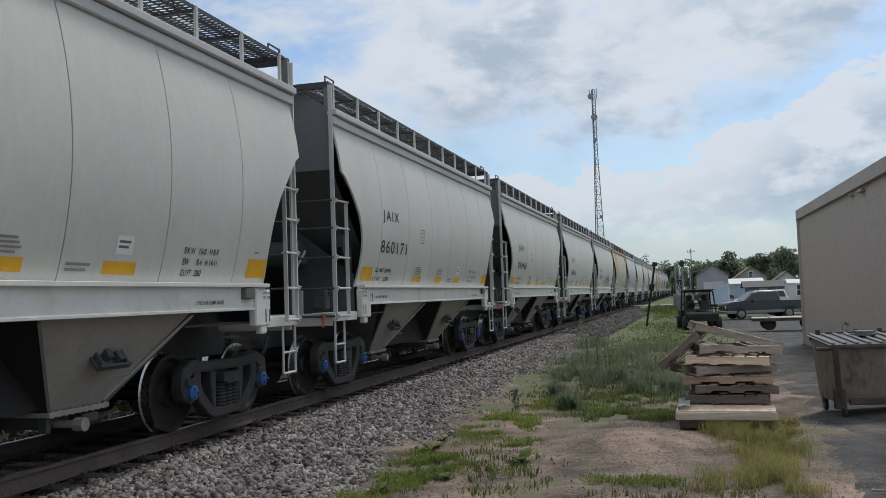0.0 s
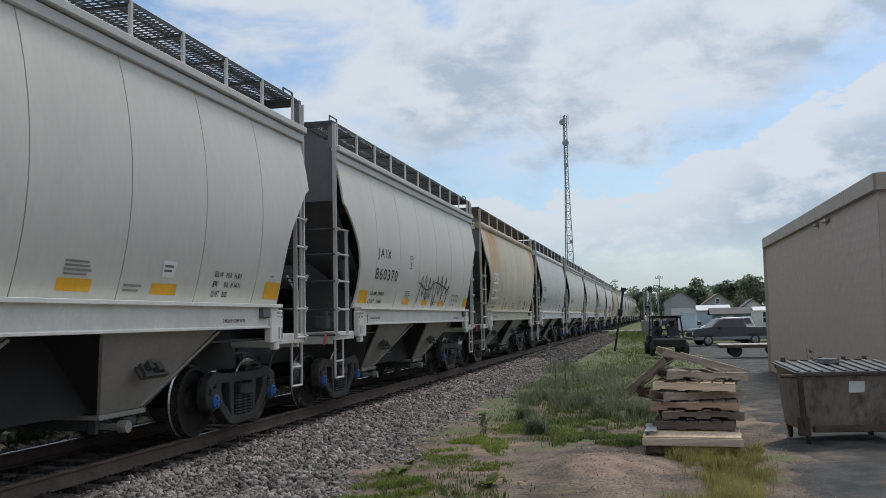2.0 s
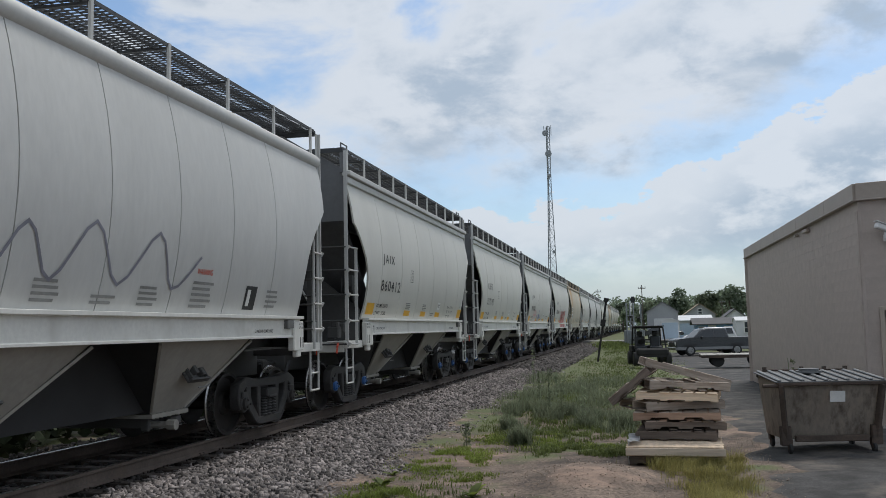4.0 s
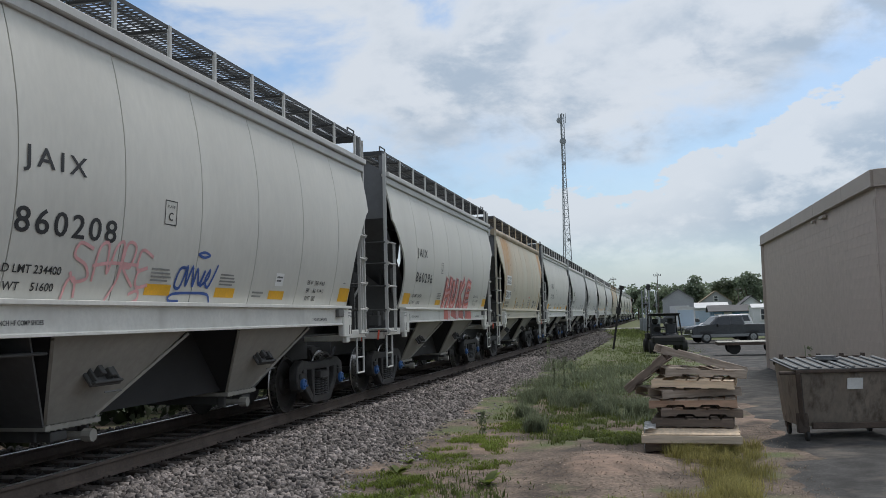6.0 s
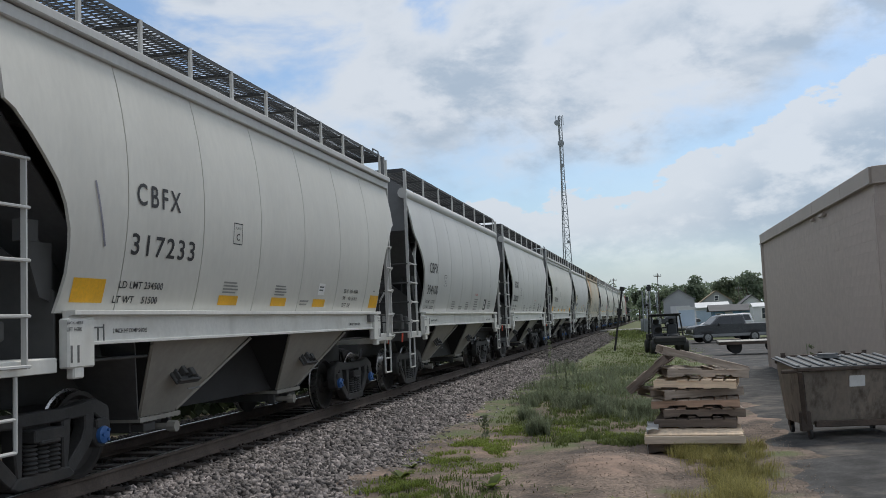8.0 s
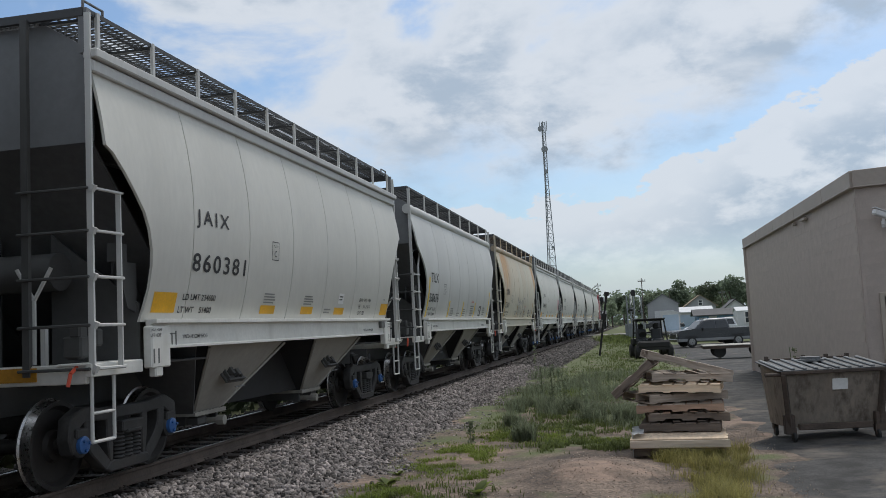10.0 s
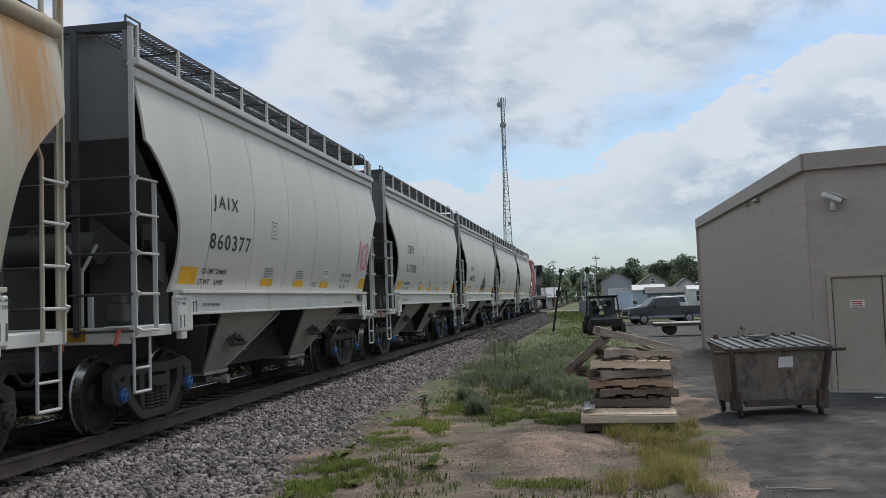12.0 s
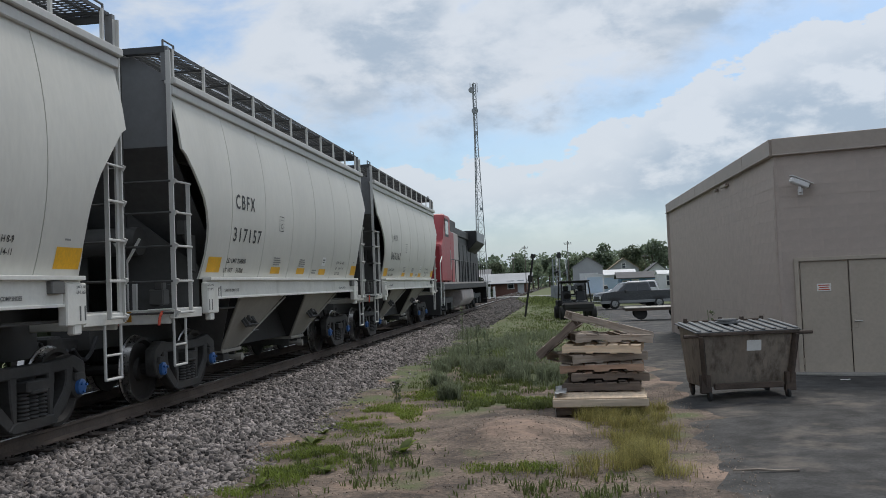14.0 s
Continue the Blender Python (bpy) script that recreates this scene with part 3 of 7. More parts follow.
        for c, sz in (((0.0, 0, 0), (0.03, 0.52, 0.26)), ((0.03, 0, 0.11), (0.06, 0.50, 0.03)), ((0.03, 0, -0.11), (0.06, 0.50, 0.03)), ((0.03, -0.20, 0), (0.06, 0.03, 0.24)),
                      ((0.03, 0.20, 0), (0.06, 0.03, 0.24)), ((0.05, -0.06, 0.02), (0.08, 0.08, 0.12)), ((0.05, 0.09, -0.02), (0.08, 0.09, 0.10))):
            bmesh.ops.create_cube(bm, size=1, matrix=q @ Matrix.Translation(c) @ Matrix.Diagonal((*sz, 1)))
        part("vibrator_bracket", bm, "under_grey", car, bevel=0.006)
        bm = bmesh.new()
        for zz, w in ((0.24, 0.34), (0.285, 0.30), (-0.21, 0.30)):
            bmesh.ops.create_cube(bm, size=1, matrix=q @ Matrix.Translation((0.004, 0.05, zz)) @ Matrix.Diagonal((0.006, w, 0.018, 1)))
        part("chute_lettering", bm, "bar_grey", car)
    # hopper body between the chutes, near-black to stand for under-car shade
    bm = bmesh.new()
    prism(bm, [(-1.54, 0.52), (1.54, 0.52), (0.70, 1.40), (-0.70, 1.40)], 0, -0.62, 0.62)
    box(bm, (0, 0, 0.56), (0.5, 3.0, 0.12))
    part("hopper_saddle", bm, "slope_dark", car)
    # brake gear on the near end
    bm = bmesh.new()
    tube(bm, (-0.55, -HP + 0.62, 2.28), (0.62, -HP + 0.62, 2.28), 0.21, 18)
    part("air_tank", bm, "under_grey", car)
    bm = bmesh.new()
    pipe(bm, [(0.66, -HP + 0.12, 1.3), (0.66, -HP + 0.12, 1.95), (0.48, -HP + 0.12, 2.28)], 0.02)
    pipe(bm, [(0.66, -HP + 0.12, 1.95), (0.84, -HP + 0.12, 2.28)], 0.02)
    box(bm, (0.75, -HP + 0.14, 1.48), (0.05, 0.05, 0.42))
    part("brake_pipe", bm, "car_light", car)
    bm = bmesh.new()
    for c, s in (((1.02, -HP + 0.25, 1.46), (0.20, 0.20, 0.22)), ((1.05, -HP + 0.22, 1.62), (0.12, 0.14, 0.14)), ((0.95, -HP + 0.34, 1.40), (0.14, 0.14, 0.14)), ((1.12, -HP + 0.40, 1.55), (0.10, 0.12, 0.18))):
        box(bm, c, s)
    part("brake_valve", bm, "under_grey", car, bevel=0.02)
    bm = bmesh.new()
    slab(bm, [(1.22, -HP + 0.60, 2.35), (1.22, -HP + 0.98, 2.35), (1.22, -HP + 0.98, 1.80), (1.22, -HP + 0.80, 1.85)], 0.02)
    box(bm, (1.2, -HP + 0.68, 2.45), (0.1, 0.2, 0.2))
    part("badge_plate", bm, "under_grey", car)
    # reflector and jacking bracket on the far end
    bm = bmesh.new()
    box(bm, (1.385, HP - 1.55, 1.60), (0.07, 0.24, 0.13))
    part("retainer_valve", bm, "bar_grey", car, bevel=0.01)
    return car


GRATING = grating_mesh(2 * HP - 0.1, 0.60)
(BOGIE, FRAMES), SPRING = bogie_mesh(), spring_mesh()
WHEELS = {True: wheelset_mesh("blue_cap"), False: wheelset_mesh("truck_iron")}


def on_side(me, car, name, material, z0, z1, label="", lift=0.006, sgn=1):
    """Wrap a flat mesh, drawn in (y, z), on the bulging car side."""
    bm = bmesh.new()
    bm.from_mesh(me)
    k = int((z1 - z0) / 0.10)
    for i in range(k + 1):
        bmesh.ops.bisect_plane(bm, geom=bm.verts[:] + bm.edges[:] + bm.faces[:], plane_co=(0, 0, z0 + (z1 - z0) * (i + 0.5) / (k + 1)), plane_no=(0, 0, 1))
    for v in bm.verts:
        v.co.x = side_w(v.co.z) * WIDE + lift + v.co.x
    me2 = bpy.data.meshes.new(name)
    bm.to_mesh(me2)
    bm.free()
    me2.materials.append(M[material])
    ob = new(name, me2)
    ob.parent = car
    bpy.data.meshes.remove(me)
    return tagged(ob, label)


def text_mesh(s, y, z, h, w, spacing=1.0):
    cu = bpy.data.curves.new("lettering", "FONT")
    cu.body, cu.resolution_u, cu.offset, cu.space_character = s, 3, 0.012, spacing
    ob = bpy.data.objects.new("lettering", cu)
    scene.collection.objects.link(ob)
    bpy.context.view_layer.update()
    me = bpy.data.meshes.new_from_object(ob.evaluated_get(bpy.context.evaluated_depsgraph_get()))
    bpy.data.objects.remove(ob)
    bpy.data.curves.remove(cu)
    co = np.array([v.co[:] for v in me.vertices])
    lo, hi = co.min(0), co.max(0)
    for v in me.vertices:
        a = (v.co.x - lo[0]) / (hi[0] - lo[0])
        b = (v.co.y - lo[1]) / (hi[1] - lo[1])
        v.co = (0, -HP + y + a * w, z + b * h)
    return me


def lettering(car, s, y, z, h, w, material="black_paint", spacing=1.0):
    on_side(text_mesh(s, y, z, h, w, spacing), car, "lettering", material, z, z + h)


def quads_mesh(quads):
    me = bpy.data.meshes.new("patch")
    v = [(0, p[0] - HP, p[1]) for q in quads for p in q]
    me.from_pydata(v, [], [tuple(range(4 * i, 4 * i + 4)) for i in range(len(quads))])
    return me


def patch(car, name, y, z, w, h, material, lift=0.004, slant=0.0):
    on_side(quads_mesh([[(y, z), (y + w, z), (y + w + slant, z + h), (y + slant, z + h)]]), car, name, material, z, z + h, lift=lift)


def text_bars(car, y, z, w, lines, step=0.07, material="stencil_grey"):
    q = []
    for i in range(lines):
        k = w * (0.8 + 0.2 * ((i * 37) % 10) / 10)
        q.append([(y, z + i * step), (y + k, z + i * step), (y + k, z + i * step + step * 0.5), (y, z + i * step + step * 0.5)])
    on_side(quads_mesh(q), car, "small_lettering", material, z, z + lines * step)


def stroke(car, pts, width, material, name="graffiti", lift=0.008):
    """A painted line through (y, z) points."""
    P = [Vector(p) for p in pts]
    quads = []
    for a, b in zip(P, P[1:]):
        d = (b - a).normalized()
        n = Vector((-d.y, d.x)) * width / 2
        a2, b2 = a - d * width * 0.3, b + d * width * 0.3
        quads.append([a2 - n, b2 - n, b2 + n, a2 + n])
    zs = [p[1] for p in pts]
    on_side(quads_mesh(quads), car, name, material, min(zs) - width, max(zs) + width, lift=lift)


def smooth_line(pts, n=6):
    out = []
    P = [pts[0]] + list(pts) + [pts[-1]]
    for i in range(1, len(P) - 2):
        for k in range(n):
            t = k / n
            a, b, c, d = (np.array(P[i + j]) for j in (-1, 0, 1, 2))
            out.append(tuple(0.5 * (2 * b + (c - a) * t + (2 * a - 5 * b + 4 * c - d) * t * t + (3 * b - a - 3 * c + d) * t ** 3)))
    out.append(tuple(pts[-1]))
    return out


# ---- the cars, in train order ----
LOOK = {"a": "grey covered hopper car with curved sides on rails", "b": "cream covered hopper car with rust streaks on rails", "c": "light grey smooth-sided covered hopper car on rails"}
TRAIN = ["a", "a", "a", "a", "a", "b", "c", "a", "a", "a", "a", "b", "a", "c", "c", "a", "c", "b", "a", "a", "a", "a", "a"]


def common_marks(car, kind):
    """The small stencils and reflectors that all cars of a kind carry."""
    if kind == "a":
        for y, w, h in ((1.09, 0.51, 0.23), (4.00, 0.52, 0.12), (5.57, 0.52, 0.12), (7.15, 0.52, 0.12), (9.98, 0.50, 0.23)):
            patch(car, "reflector", y, 1.80, w, h, "yellow")
        for y in (4.06, 5.63):
            text_bars(car, y, 1.95, 0.44, 4, 0.04)
        text_bars(car, 6.62, 1.82, 0.36, 2, 0.05)
        patch(car, "sticker", 7.30, 1.99, 0.27, 0.18, "white_paint")
        text_bars(car, 7.33, 2.05, 0.2, 2, 0.05, "bar_grey")
        for i, s in enumerate(("CU FT   3282", "EW       8-6   H 14-11", "EX W   10-8   H 8-9")):
            lettering(car, s, 8.50, 1.80 + i * 0.12, 0.07, 0.42 if i == 0 else 0.72)
        text_bars(car, 10.1, 2.10, 0.14, 1, 0.04)
        y, z, w, h = 4.18, 2.565, 0.25, 0.26
    else:
        for y in (4.0, 5.75):
            text_bars(car, y, 1.80, 0.42, 4, 0.06)
        text_bars(car, 4.9, 1.80, 0.45, 2, 0.06)
        lettering(car, "WARNING", 2.55 + 4.4, 2.2, 0.07, 0.4, "hose_red")
        text_bars(car, 6.9, 1.80, 0.55, 5, 0.07)
        patch(car, "placard", 8.40, 1.80, 0.36, 0.32, "black_paint")
        patch(car, "placard_mark", 8.46, 1.85, 0.10, 0.22, "white_paint", lift=0.008)
        text_bars(car, 9.1, 1.84, 0.45, 4, 0.07)
        y, z, w, h = 2.84, 2.37, 0.29, 0.26
    for q in ((y, z, w, 0.012), (y, z + h, w, 0.012), (y, z, 0.012, h + 0.012), (y + w - 0.012, z, 0.012, h + 0.012)):
        patch(car, "plate_box", *q, "black_paint")
    lettering(car, "PLATE", y + 0.05, z + 0.19, 0.03, w - 0.10)
    lettering(car, "C", y + w / 2 - 0.045, z + 0.05, 0.09, 0.09)


def sill_marks(car):
    bm = bmesh.new()
    for s, y, z, h, w, x in (("2 INCH HF COMP SHOES", 1.72, 1.50, 0.045, 0.62, 1.364), ("2 INCH HF COMP SHOES", 8.75, 1.48, 0.045, 0.62, 1.364),
                             ("JACK HERE", 0.94, 1.585, 0.035, 0.24, 1.404), ("LIFT HERE", 0.94, 1.53, 0.035, 0.22, 1.404),
                             ("JACK HERE", 2 * HP - 1.18, 1.585, 0.035, 0.24, 1.404), ("LIFT HERE", 2 * HP - 1.18, 1.53, 0.035, 0.22, 1.404)):
        me = text_mesh(s, y, z, h, w)
        for v in me.vertices:
            v.co.x = x
        me.materials.append(M["black_paint"])
        new("lettering", me).parent = car
    for k in (-0.05, 0.05):
        box(bm, (1.402, -HP + 1.06 + k, 1.32), (0.004, 0.025, 0.16))
        box(bm, (1.402, HP - 1.06 + k, 1.32), (0.004, 0.025, 0.16))
    part("sill_lettering", bm, "bar_grey", car)
    bm = bmesh.new()
    for c, s in (((1.362, -HP + 1.48, 1.56), (0.004, 0.18, 0.015)), ((1.362, -HP + 1.40, 1.50), (0.004, 0.02, 0.18)), ((1.362, -HP + 1.48, 1.50), (0.004, 0.02, 0.13)), ((1.362, -HP + 1.57, 1.50), (0.004, 0.02, 0.18)), ((1.362, -HP + 1.48, 1.42), (0.004, 0.18, 0.015))):
        box(bm, c, s)
    part("sill_mark", bm, "bar_grey", car)


MASTER, WIDENED = {}, set()
for k in "abc":
    MASTER[k] = build_car(k)
    tagged(MASTER[k], LOOK[k])
    sill_marks(MASTER[k])
    widen(MASTER[k], WIDENED)
    common_marks(MASTER[k], k)

used = set()
for n, k in enumerate(TRAIN):
    if k in used:
        CARS.append(copy_thing(MASTER[k], pose(TRACK_X, 0, 0)))
    else:
        used.add(k)
        CARS.append(MASTER[k])


def marks_a(n, mark, number, ld, lt):
    c = CARS[n]
    y = 1.90 if mark == "JAIX" else 1.99
    low = n in (4, 20)                            # two cars carry their mark lower
    lettering(c, mark, y, 2.62 if low else 2.81, 0.235, 0.88, spacing=1.35)
    lettering(c, number, y - 0.05, 2.25 if low else 2.29, 0.225, 1.47 if mark == "JAIX" else 1.29, spacing=1.22)
    lettering(c, "LD LMT " + ld, y - 0.16, 1.95, 0.075, 0.83)
    lettering(c, "LT WT    " + lt, y - 0.22, 1.80, 0.075, 0.83)


def marks_b(n, mark, number, ld, lt, plate=False, y=1.32):
    c = CARS[n]
    if plate:
        patch(c, "stencil_panel", y - 0.03, 2.59, 0.94, 0.34, "white_paint")
        patch(c, "stencil_panel", y - 0.13, 2.10, 1.14, 0.30, "white_paint")
    lettering(c, mark, y + 0.02, 2.64, 0.24, 0.84)
    lettering(c, number, y - 0.08, 2.14, 0.22, 1.04 if len(number) > 5 else 0.92)
    lettering(c, "LD LMT   " + ld, y - 0.08, 1.93, 0.075, 0.86)
    lettering(c, "LT WT   " + lt, y - 0.12, 1.80, 0.075, 0.84)


for n, mark, number, ld, lt in ((0, "JAIX", "860355", "234800", "51200"), (1, "JAIX", "860171", "234400", "51600"), (2, "JAIX", "860468", "234900", "51100"), (3, "JAIX", "860463", "234700", "51300"),
                                (4, "JAIX", "860370", "234700", "51300"), (7, "JAIX", "860412", "234700", "51300"), (8, "CBFX", "317192", "234300", "51700"), (9, "JAIX", "860208", "234400", "51600"),
                                (10, "JAIX", "860296", "234500", "51500"), (12, "CBFX", "317233", "234500", "51500"), (15, "JAIX", "860381", "234600", "51400"),
                                (18, "JAIX", "860377", "234600", "51400"), (19, "CBFX", "317283", "234300", "51700"), (20, "JAIX", "860352", "234800", "51200"),
                                (21, "CBFX", "317157", "234300", "51700"), (22, "JAIX", "860367", "234600", "51400")):
    marks_a(n, mark, number, ld, lt)
for n, mark, number, ld, lt, pl in ((5, "SOXX", "328017", "233500", "52500", True), (6, "SOXX", "328009", "233500", "52500", False), (11, "SOXX", "328019", "233500", "52500", True),
                                    (13, "CBFX", "304100", "233700", "52300", False), (14, "SOXX", "328021", "233500", "52500", False), (16, "TILX", "330676", "232600", "53400", False), (17, "SOXX", "33611", "232800", "53200", False)):
    marks_b(n, mark, number, ld, lt, pl)


# ---- rust, stripes and painted tags on single cars ----
M["tag_red"] = mat("tag_red", (0.62, 0.16, 0.13), 0.5, grain=8, vary=0.15)
M["tag_pink"] = mat("tag_pink", (0.74, 0.40, 0.40), 0.5, grain=8, vary=0.1)
M["tag_blue"] = mat("tag_blue", (0.04, 0.10, 0.34), 0.5, grain=8, vary=0.1)
M["tag_rose"] = mat("tag_rose", (0.70, 0.26, 0.33), 0.5, grain=8, vary=0.15)
M["tag_grey"] = mat("tag_grey", (0.22, 0.22, 0.26), 0.6, grain=8, vary=0.15)


for n, material, spots in ((5, "stripe_old", ((1.06, 0.95), (3.62, 0.42), (5.55, 0.36), (7.42, 0.36), (9.92, 0.6))),
                           (11, "stripe_old", ((1.06, 0.8), (3.62, 0.42), (5.60, 0.38), (7.50, 0.40), (9.95, 0.75))),
                           (16, "stripe_yellow", ((1.06, 1.0), (3.66, 0.45), (5.63, 0.46), (7.55, 0.46), (10.05, 0.85))),
                           (17, "stripe_old", ((1.04, 1.1), (4.6, 0.5), (6.8, 0.45), (9.8, 0.7)))):
    for y, h in spots:
        patch(CARS[n], "reflector_stripe", y, 1.76, 0.12, h, material, slant=0.06)


def number_panels(car, mark, number):
    """White stencil panels on the upright end sheet."""
    for z, s, w in ((4.53, mark, 0.52), (4.28, number, 0.66)):
        bm = bmesh.new()
        box(bm, (0.90, -HP + 0.135, z + 0.085), (w + 0.10, 0.008, 0.22))
        part("stencil_panel", bm, "white_paint", car)
        me = text_mesh(s, HP + 0.90 - w / 2, z + 0.01, 0.15, w)
        for v in me.vertices:
            v.co = (v.co.y, -HP + 0.127, v.co.z)
        me.materials.append(M["black_paint"])
        o = new("lettering", me)
        o.parent = car


number_panels(CARS[5], "SOXX", "328017")
number_panels(CARS[11], "SOXX", "328019")
# tag in four bulging block letters, red with pale hearts and a dark edge
TAG = [[[(0.06, 1.76), (0.16, 2.40)], [(0.12, 2.08), (0.52, 2.14)], [(0.50, 1.76), (0.58, 2.44)]],
       [[(0.10, 2.38), (0.08, 1.92), (0.24, 1.80), (0.44, 1.90), (0.50, 2.42)]],
       [[(0.10, 1.76), (0.14, 2.38)], [(0.54, 2.44), (0.16, 2.06), (0.56, 1.76)]],
       [[(0.56, 2.36), (0.16, 2.36), (0.10, 1.80), (0.60, 1.80)], [(0.12, 2.08), (0.46, 2.10)]]]
for i, letter in enumerate(TAG):
    for width, material, lift in ((0.34, "tag_pink", 0.005), (0.27, "tag_grey", 0.008), (0.22, "tag_red", 0.011), (0.07, "tag_pink", 0.014)):
        for line in letter:
            stroke(CARS[10], smooth_line([(4.74 + 0.84 * i + y, z) for y, z in line], 4), width, material, lift=lift)
# the tag's feet on the side sill, and a date beside it
for i, (y, w, material) in enumerate(((4.78, 0.5, "tag_red"), (5.30, 0.22, "tag_pink"), (5.56, 0.66, "tag_red"), (6.26, 0.2, "tag_pink"), (6.50, 0.62, "tag_red"), (7.16, 0.18, "tag_grey"), (7.38, 0.82, "tag_red"))):
    bm = bmesh.new()
    prism(bm, [(-HP + y, 1.44 + 0.04 * (i % 3)), (-HP + y + w, 1.43), (-HP + y + w - 0.04, 1.668), (-HP + y + 0.03, 1.668)], 0, 1.5105, 1.5135)
    part("graffiti", bm, material, CARS[10])
date = text_mesh("2019", 8.42, 1.50, 0.10, 0.50)
for v in date.vertices:
    v.co.x = 1.5145
date.materials.append(M["white_paint"])
new("lettering", date).parent = CARS[10]


def moved(pts, dy, k=1.0, y0=0.0):
    return [(y0 + (y - y0) * k + dy, z) for y, z in pts]


# quick marker tags
stroke(CARS[4], smooth_line(moved([(3.9, 1.85), (4.1, 2.45), (4.2, 2.0), (4.4, 2.5), (4.5, 1.9), (4.7, 2.45), (4.75, 1.95), (5.0, 2.4), (5.1, 1.8)], 1.2, 1.15, 3.85), 4), 0.035, "black_paint")
stroke(CARS[4], moved([(5.2, 1.8), (5.35, 2.5), (5.5, 2.05), (5.75, 2.55), (5.8, 1.95), (6.1, 2.5), (6.15, 2.1), (6.4, 2.3), (6.2, 1.8)], 1.2, 1.15, 3.85), 0.045, "black_paint")
stroke(CARS[4], smooth_line(moved([(3.85, 2.3), (4.6, 2.15), (5.2, 2.35), (6.3, 2.2)], 1.2, 1.15, 3.85), 5), 0.03, "black_paint")
stroke(CARS[9], smooth_line(moved([(4.66, 2.12), (4.52, 2.10), (4.46, 1.92), (4.58, 1.90), (4.68, 2.14), (4.70, 1.92), (4.80, 2.14), (4.86, 1.92), (4.92, 2.12), (5.00, 1.94), (5.10, 2.10), (5.04, 1.93), (5.20, 2.02), (5.22, 2.12), (5.14, 2.0), (5.24, 1.92), (5.40, 2.18)], 0.12, 1.0, 0.0), 5), 0.036, "tag_blue")
stroke(CARS[9], smooth_line(moved([(4.62, 1.74), (4.40, 1.75), (4.46, 1.82), (4.9, 1.84), (5.25, 1.83), (5.35, 1.74)], 0.12, 1.0, 0.0), 5), 0.03, "tag_blue")
stroke(CARS[9], smooth_line(moved([(4.88, 2.29), (5.02, 2.32), (5.16, 2.29), (5.02, 2.26), (4.88, 2.29)], 0.12, 1.0, 0.0), 4), 0.03, "tag_blue")
for line in ([(2.86, 2.22), (2.66, 2.26), (2.60, 2.14), (2.78, 2.06), (2.84, 1.94), (2.66, 1.90), (2.58, 1.98)], [(2.52, 1.72), (2.56, 1.90), (2.66, 1.92), (2.70, 1.76)],
             [(2.92, 1.92), (2.96, 2.22), (3.10, 2.28), (3.14, 2.00), (3.24, 2.26), (3.36, 2.30), (3.34, 1.98)], [(3.20, 1.72), (3.34, 1.96), (3.42, 2.30), (3.58, 2.28), (3.52, 2.08), (3.40, 2.06), (3.62, 1.88)],
             [(3.92, 2.20), (3.70, 2.26), (3.66, 2.06), (3.84, 2.08), (3.68, 2.02), (3.70, 1.88), (3.90, 1.90)], [(3.60, 1.80), (3.74, 1.84), (3.78, 1.76), (3.70, 1.72)], [(2.90, 2.06), (3.20, 2.10), (3.66, 2.10)]):
    stroke(CARS[9], smooth_line(moved(line, 0.12, 1.0, 0.0), 5), 0.034, "tag_pink")
stroke(CARS[18], smooth_line([(9.66, 2.2), (9.80, 2.85), (9.93, 2.2)], 4), 0.07, "tag_rose")
stroke(CARS[18], smooth_line([(10.20, 2.75), (10.02, 2.7), (10.0, 2.3), (10.20, 2.25)], 4), 0.07, "tag_rose")
stroke(CARS[18], smooth_line([(10.28, 2.25), (10.30, 2.8), (10.44, 2.7), (10.30, 2.5), (10.48, 2.25)], 4), 0.07, "tag_rose")
stroke(CARS[20], smooth_line(moved([(5.35, 1.85), (5.55, 2.3), (5.65, 1.85), (5.85, 2.35), (5.95, 1.8), (6.10, 2.4), (6.25, 1.9), (6.45, 2.3), (6.55, 1.95), (6.75, 2.2)], 0.45, 1.0, 0.0), 4), 0.045, "black_paint")
stroke(CARS[20], smooth_line(moved([(5.85, 2.4), (6.00, 2.75), (6.15, 2.45), (6.00, 2.3), (5.85, 2.4)], 0.45, 1.0, 0.0), 5), 0.04, "black_paint")
stroke(CARS[20], smooth_line([(5.72, 1.98), (6.05, 2.22), (6.2, 1.95), (6.42, 2.42), (6.5, 1.86), (6.72, 2.5), (6.85, 1.92), (7.0, 2.36), (7.12, 2.0)], 4), 0.05, "black_paint")
stroke(CARS[17], smooth_line([(4.6, 1.85), (4.75, 2.6), (4.8, 1.9), (5.2, 2.5), (5.1, 1.9), (5.5, 2.55), (5.4, 1.95), (6.0, 2.5), (6.3, 2.1), (6.1, 1.8), (6.5, 2.5), (6.9, 2.55), (7.0, 1.9), (6.6, 1.85), (6.9, 2.2)], 5), 0.035, "tag_grey")
stroke(CARS[6], smooth_line([(2.5, 2.0), (3.0, 2.5), (3.3, 1.95), (3.8, 2.5), (4.2, 2.0), (4.8, 2.6), (5.3, 2.0), (6.0, 2.6), (6.4, 2.0), (7.0, 2.4)], 4), 0.035, "tag_grey")
stroke(CARS[12], [(1.28, 2.95), (1.48, 2.35)], 0.03, "tag_grey")


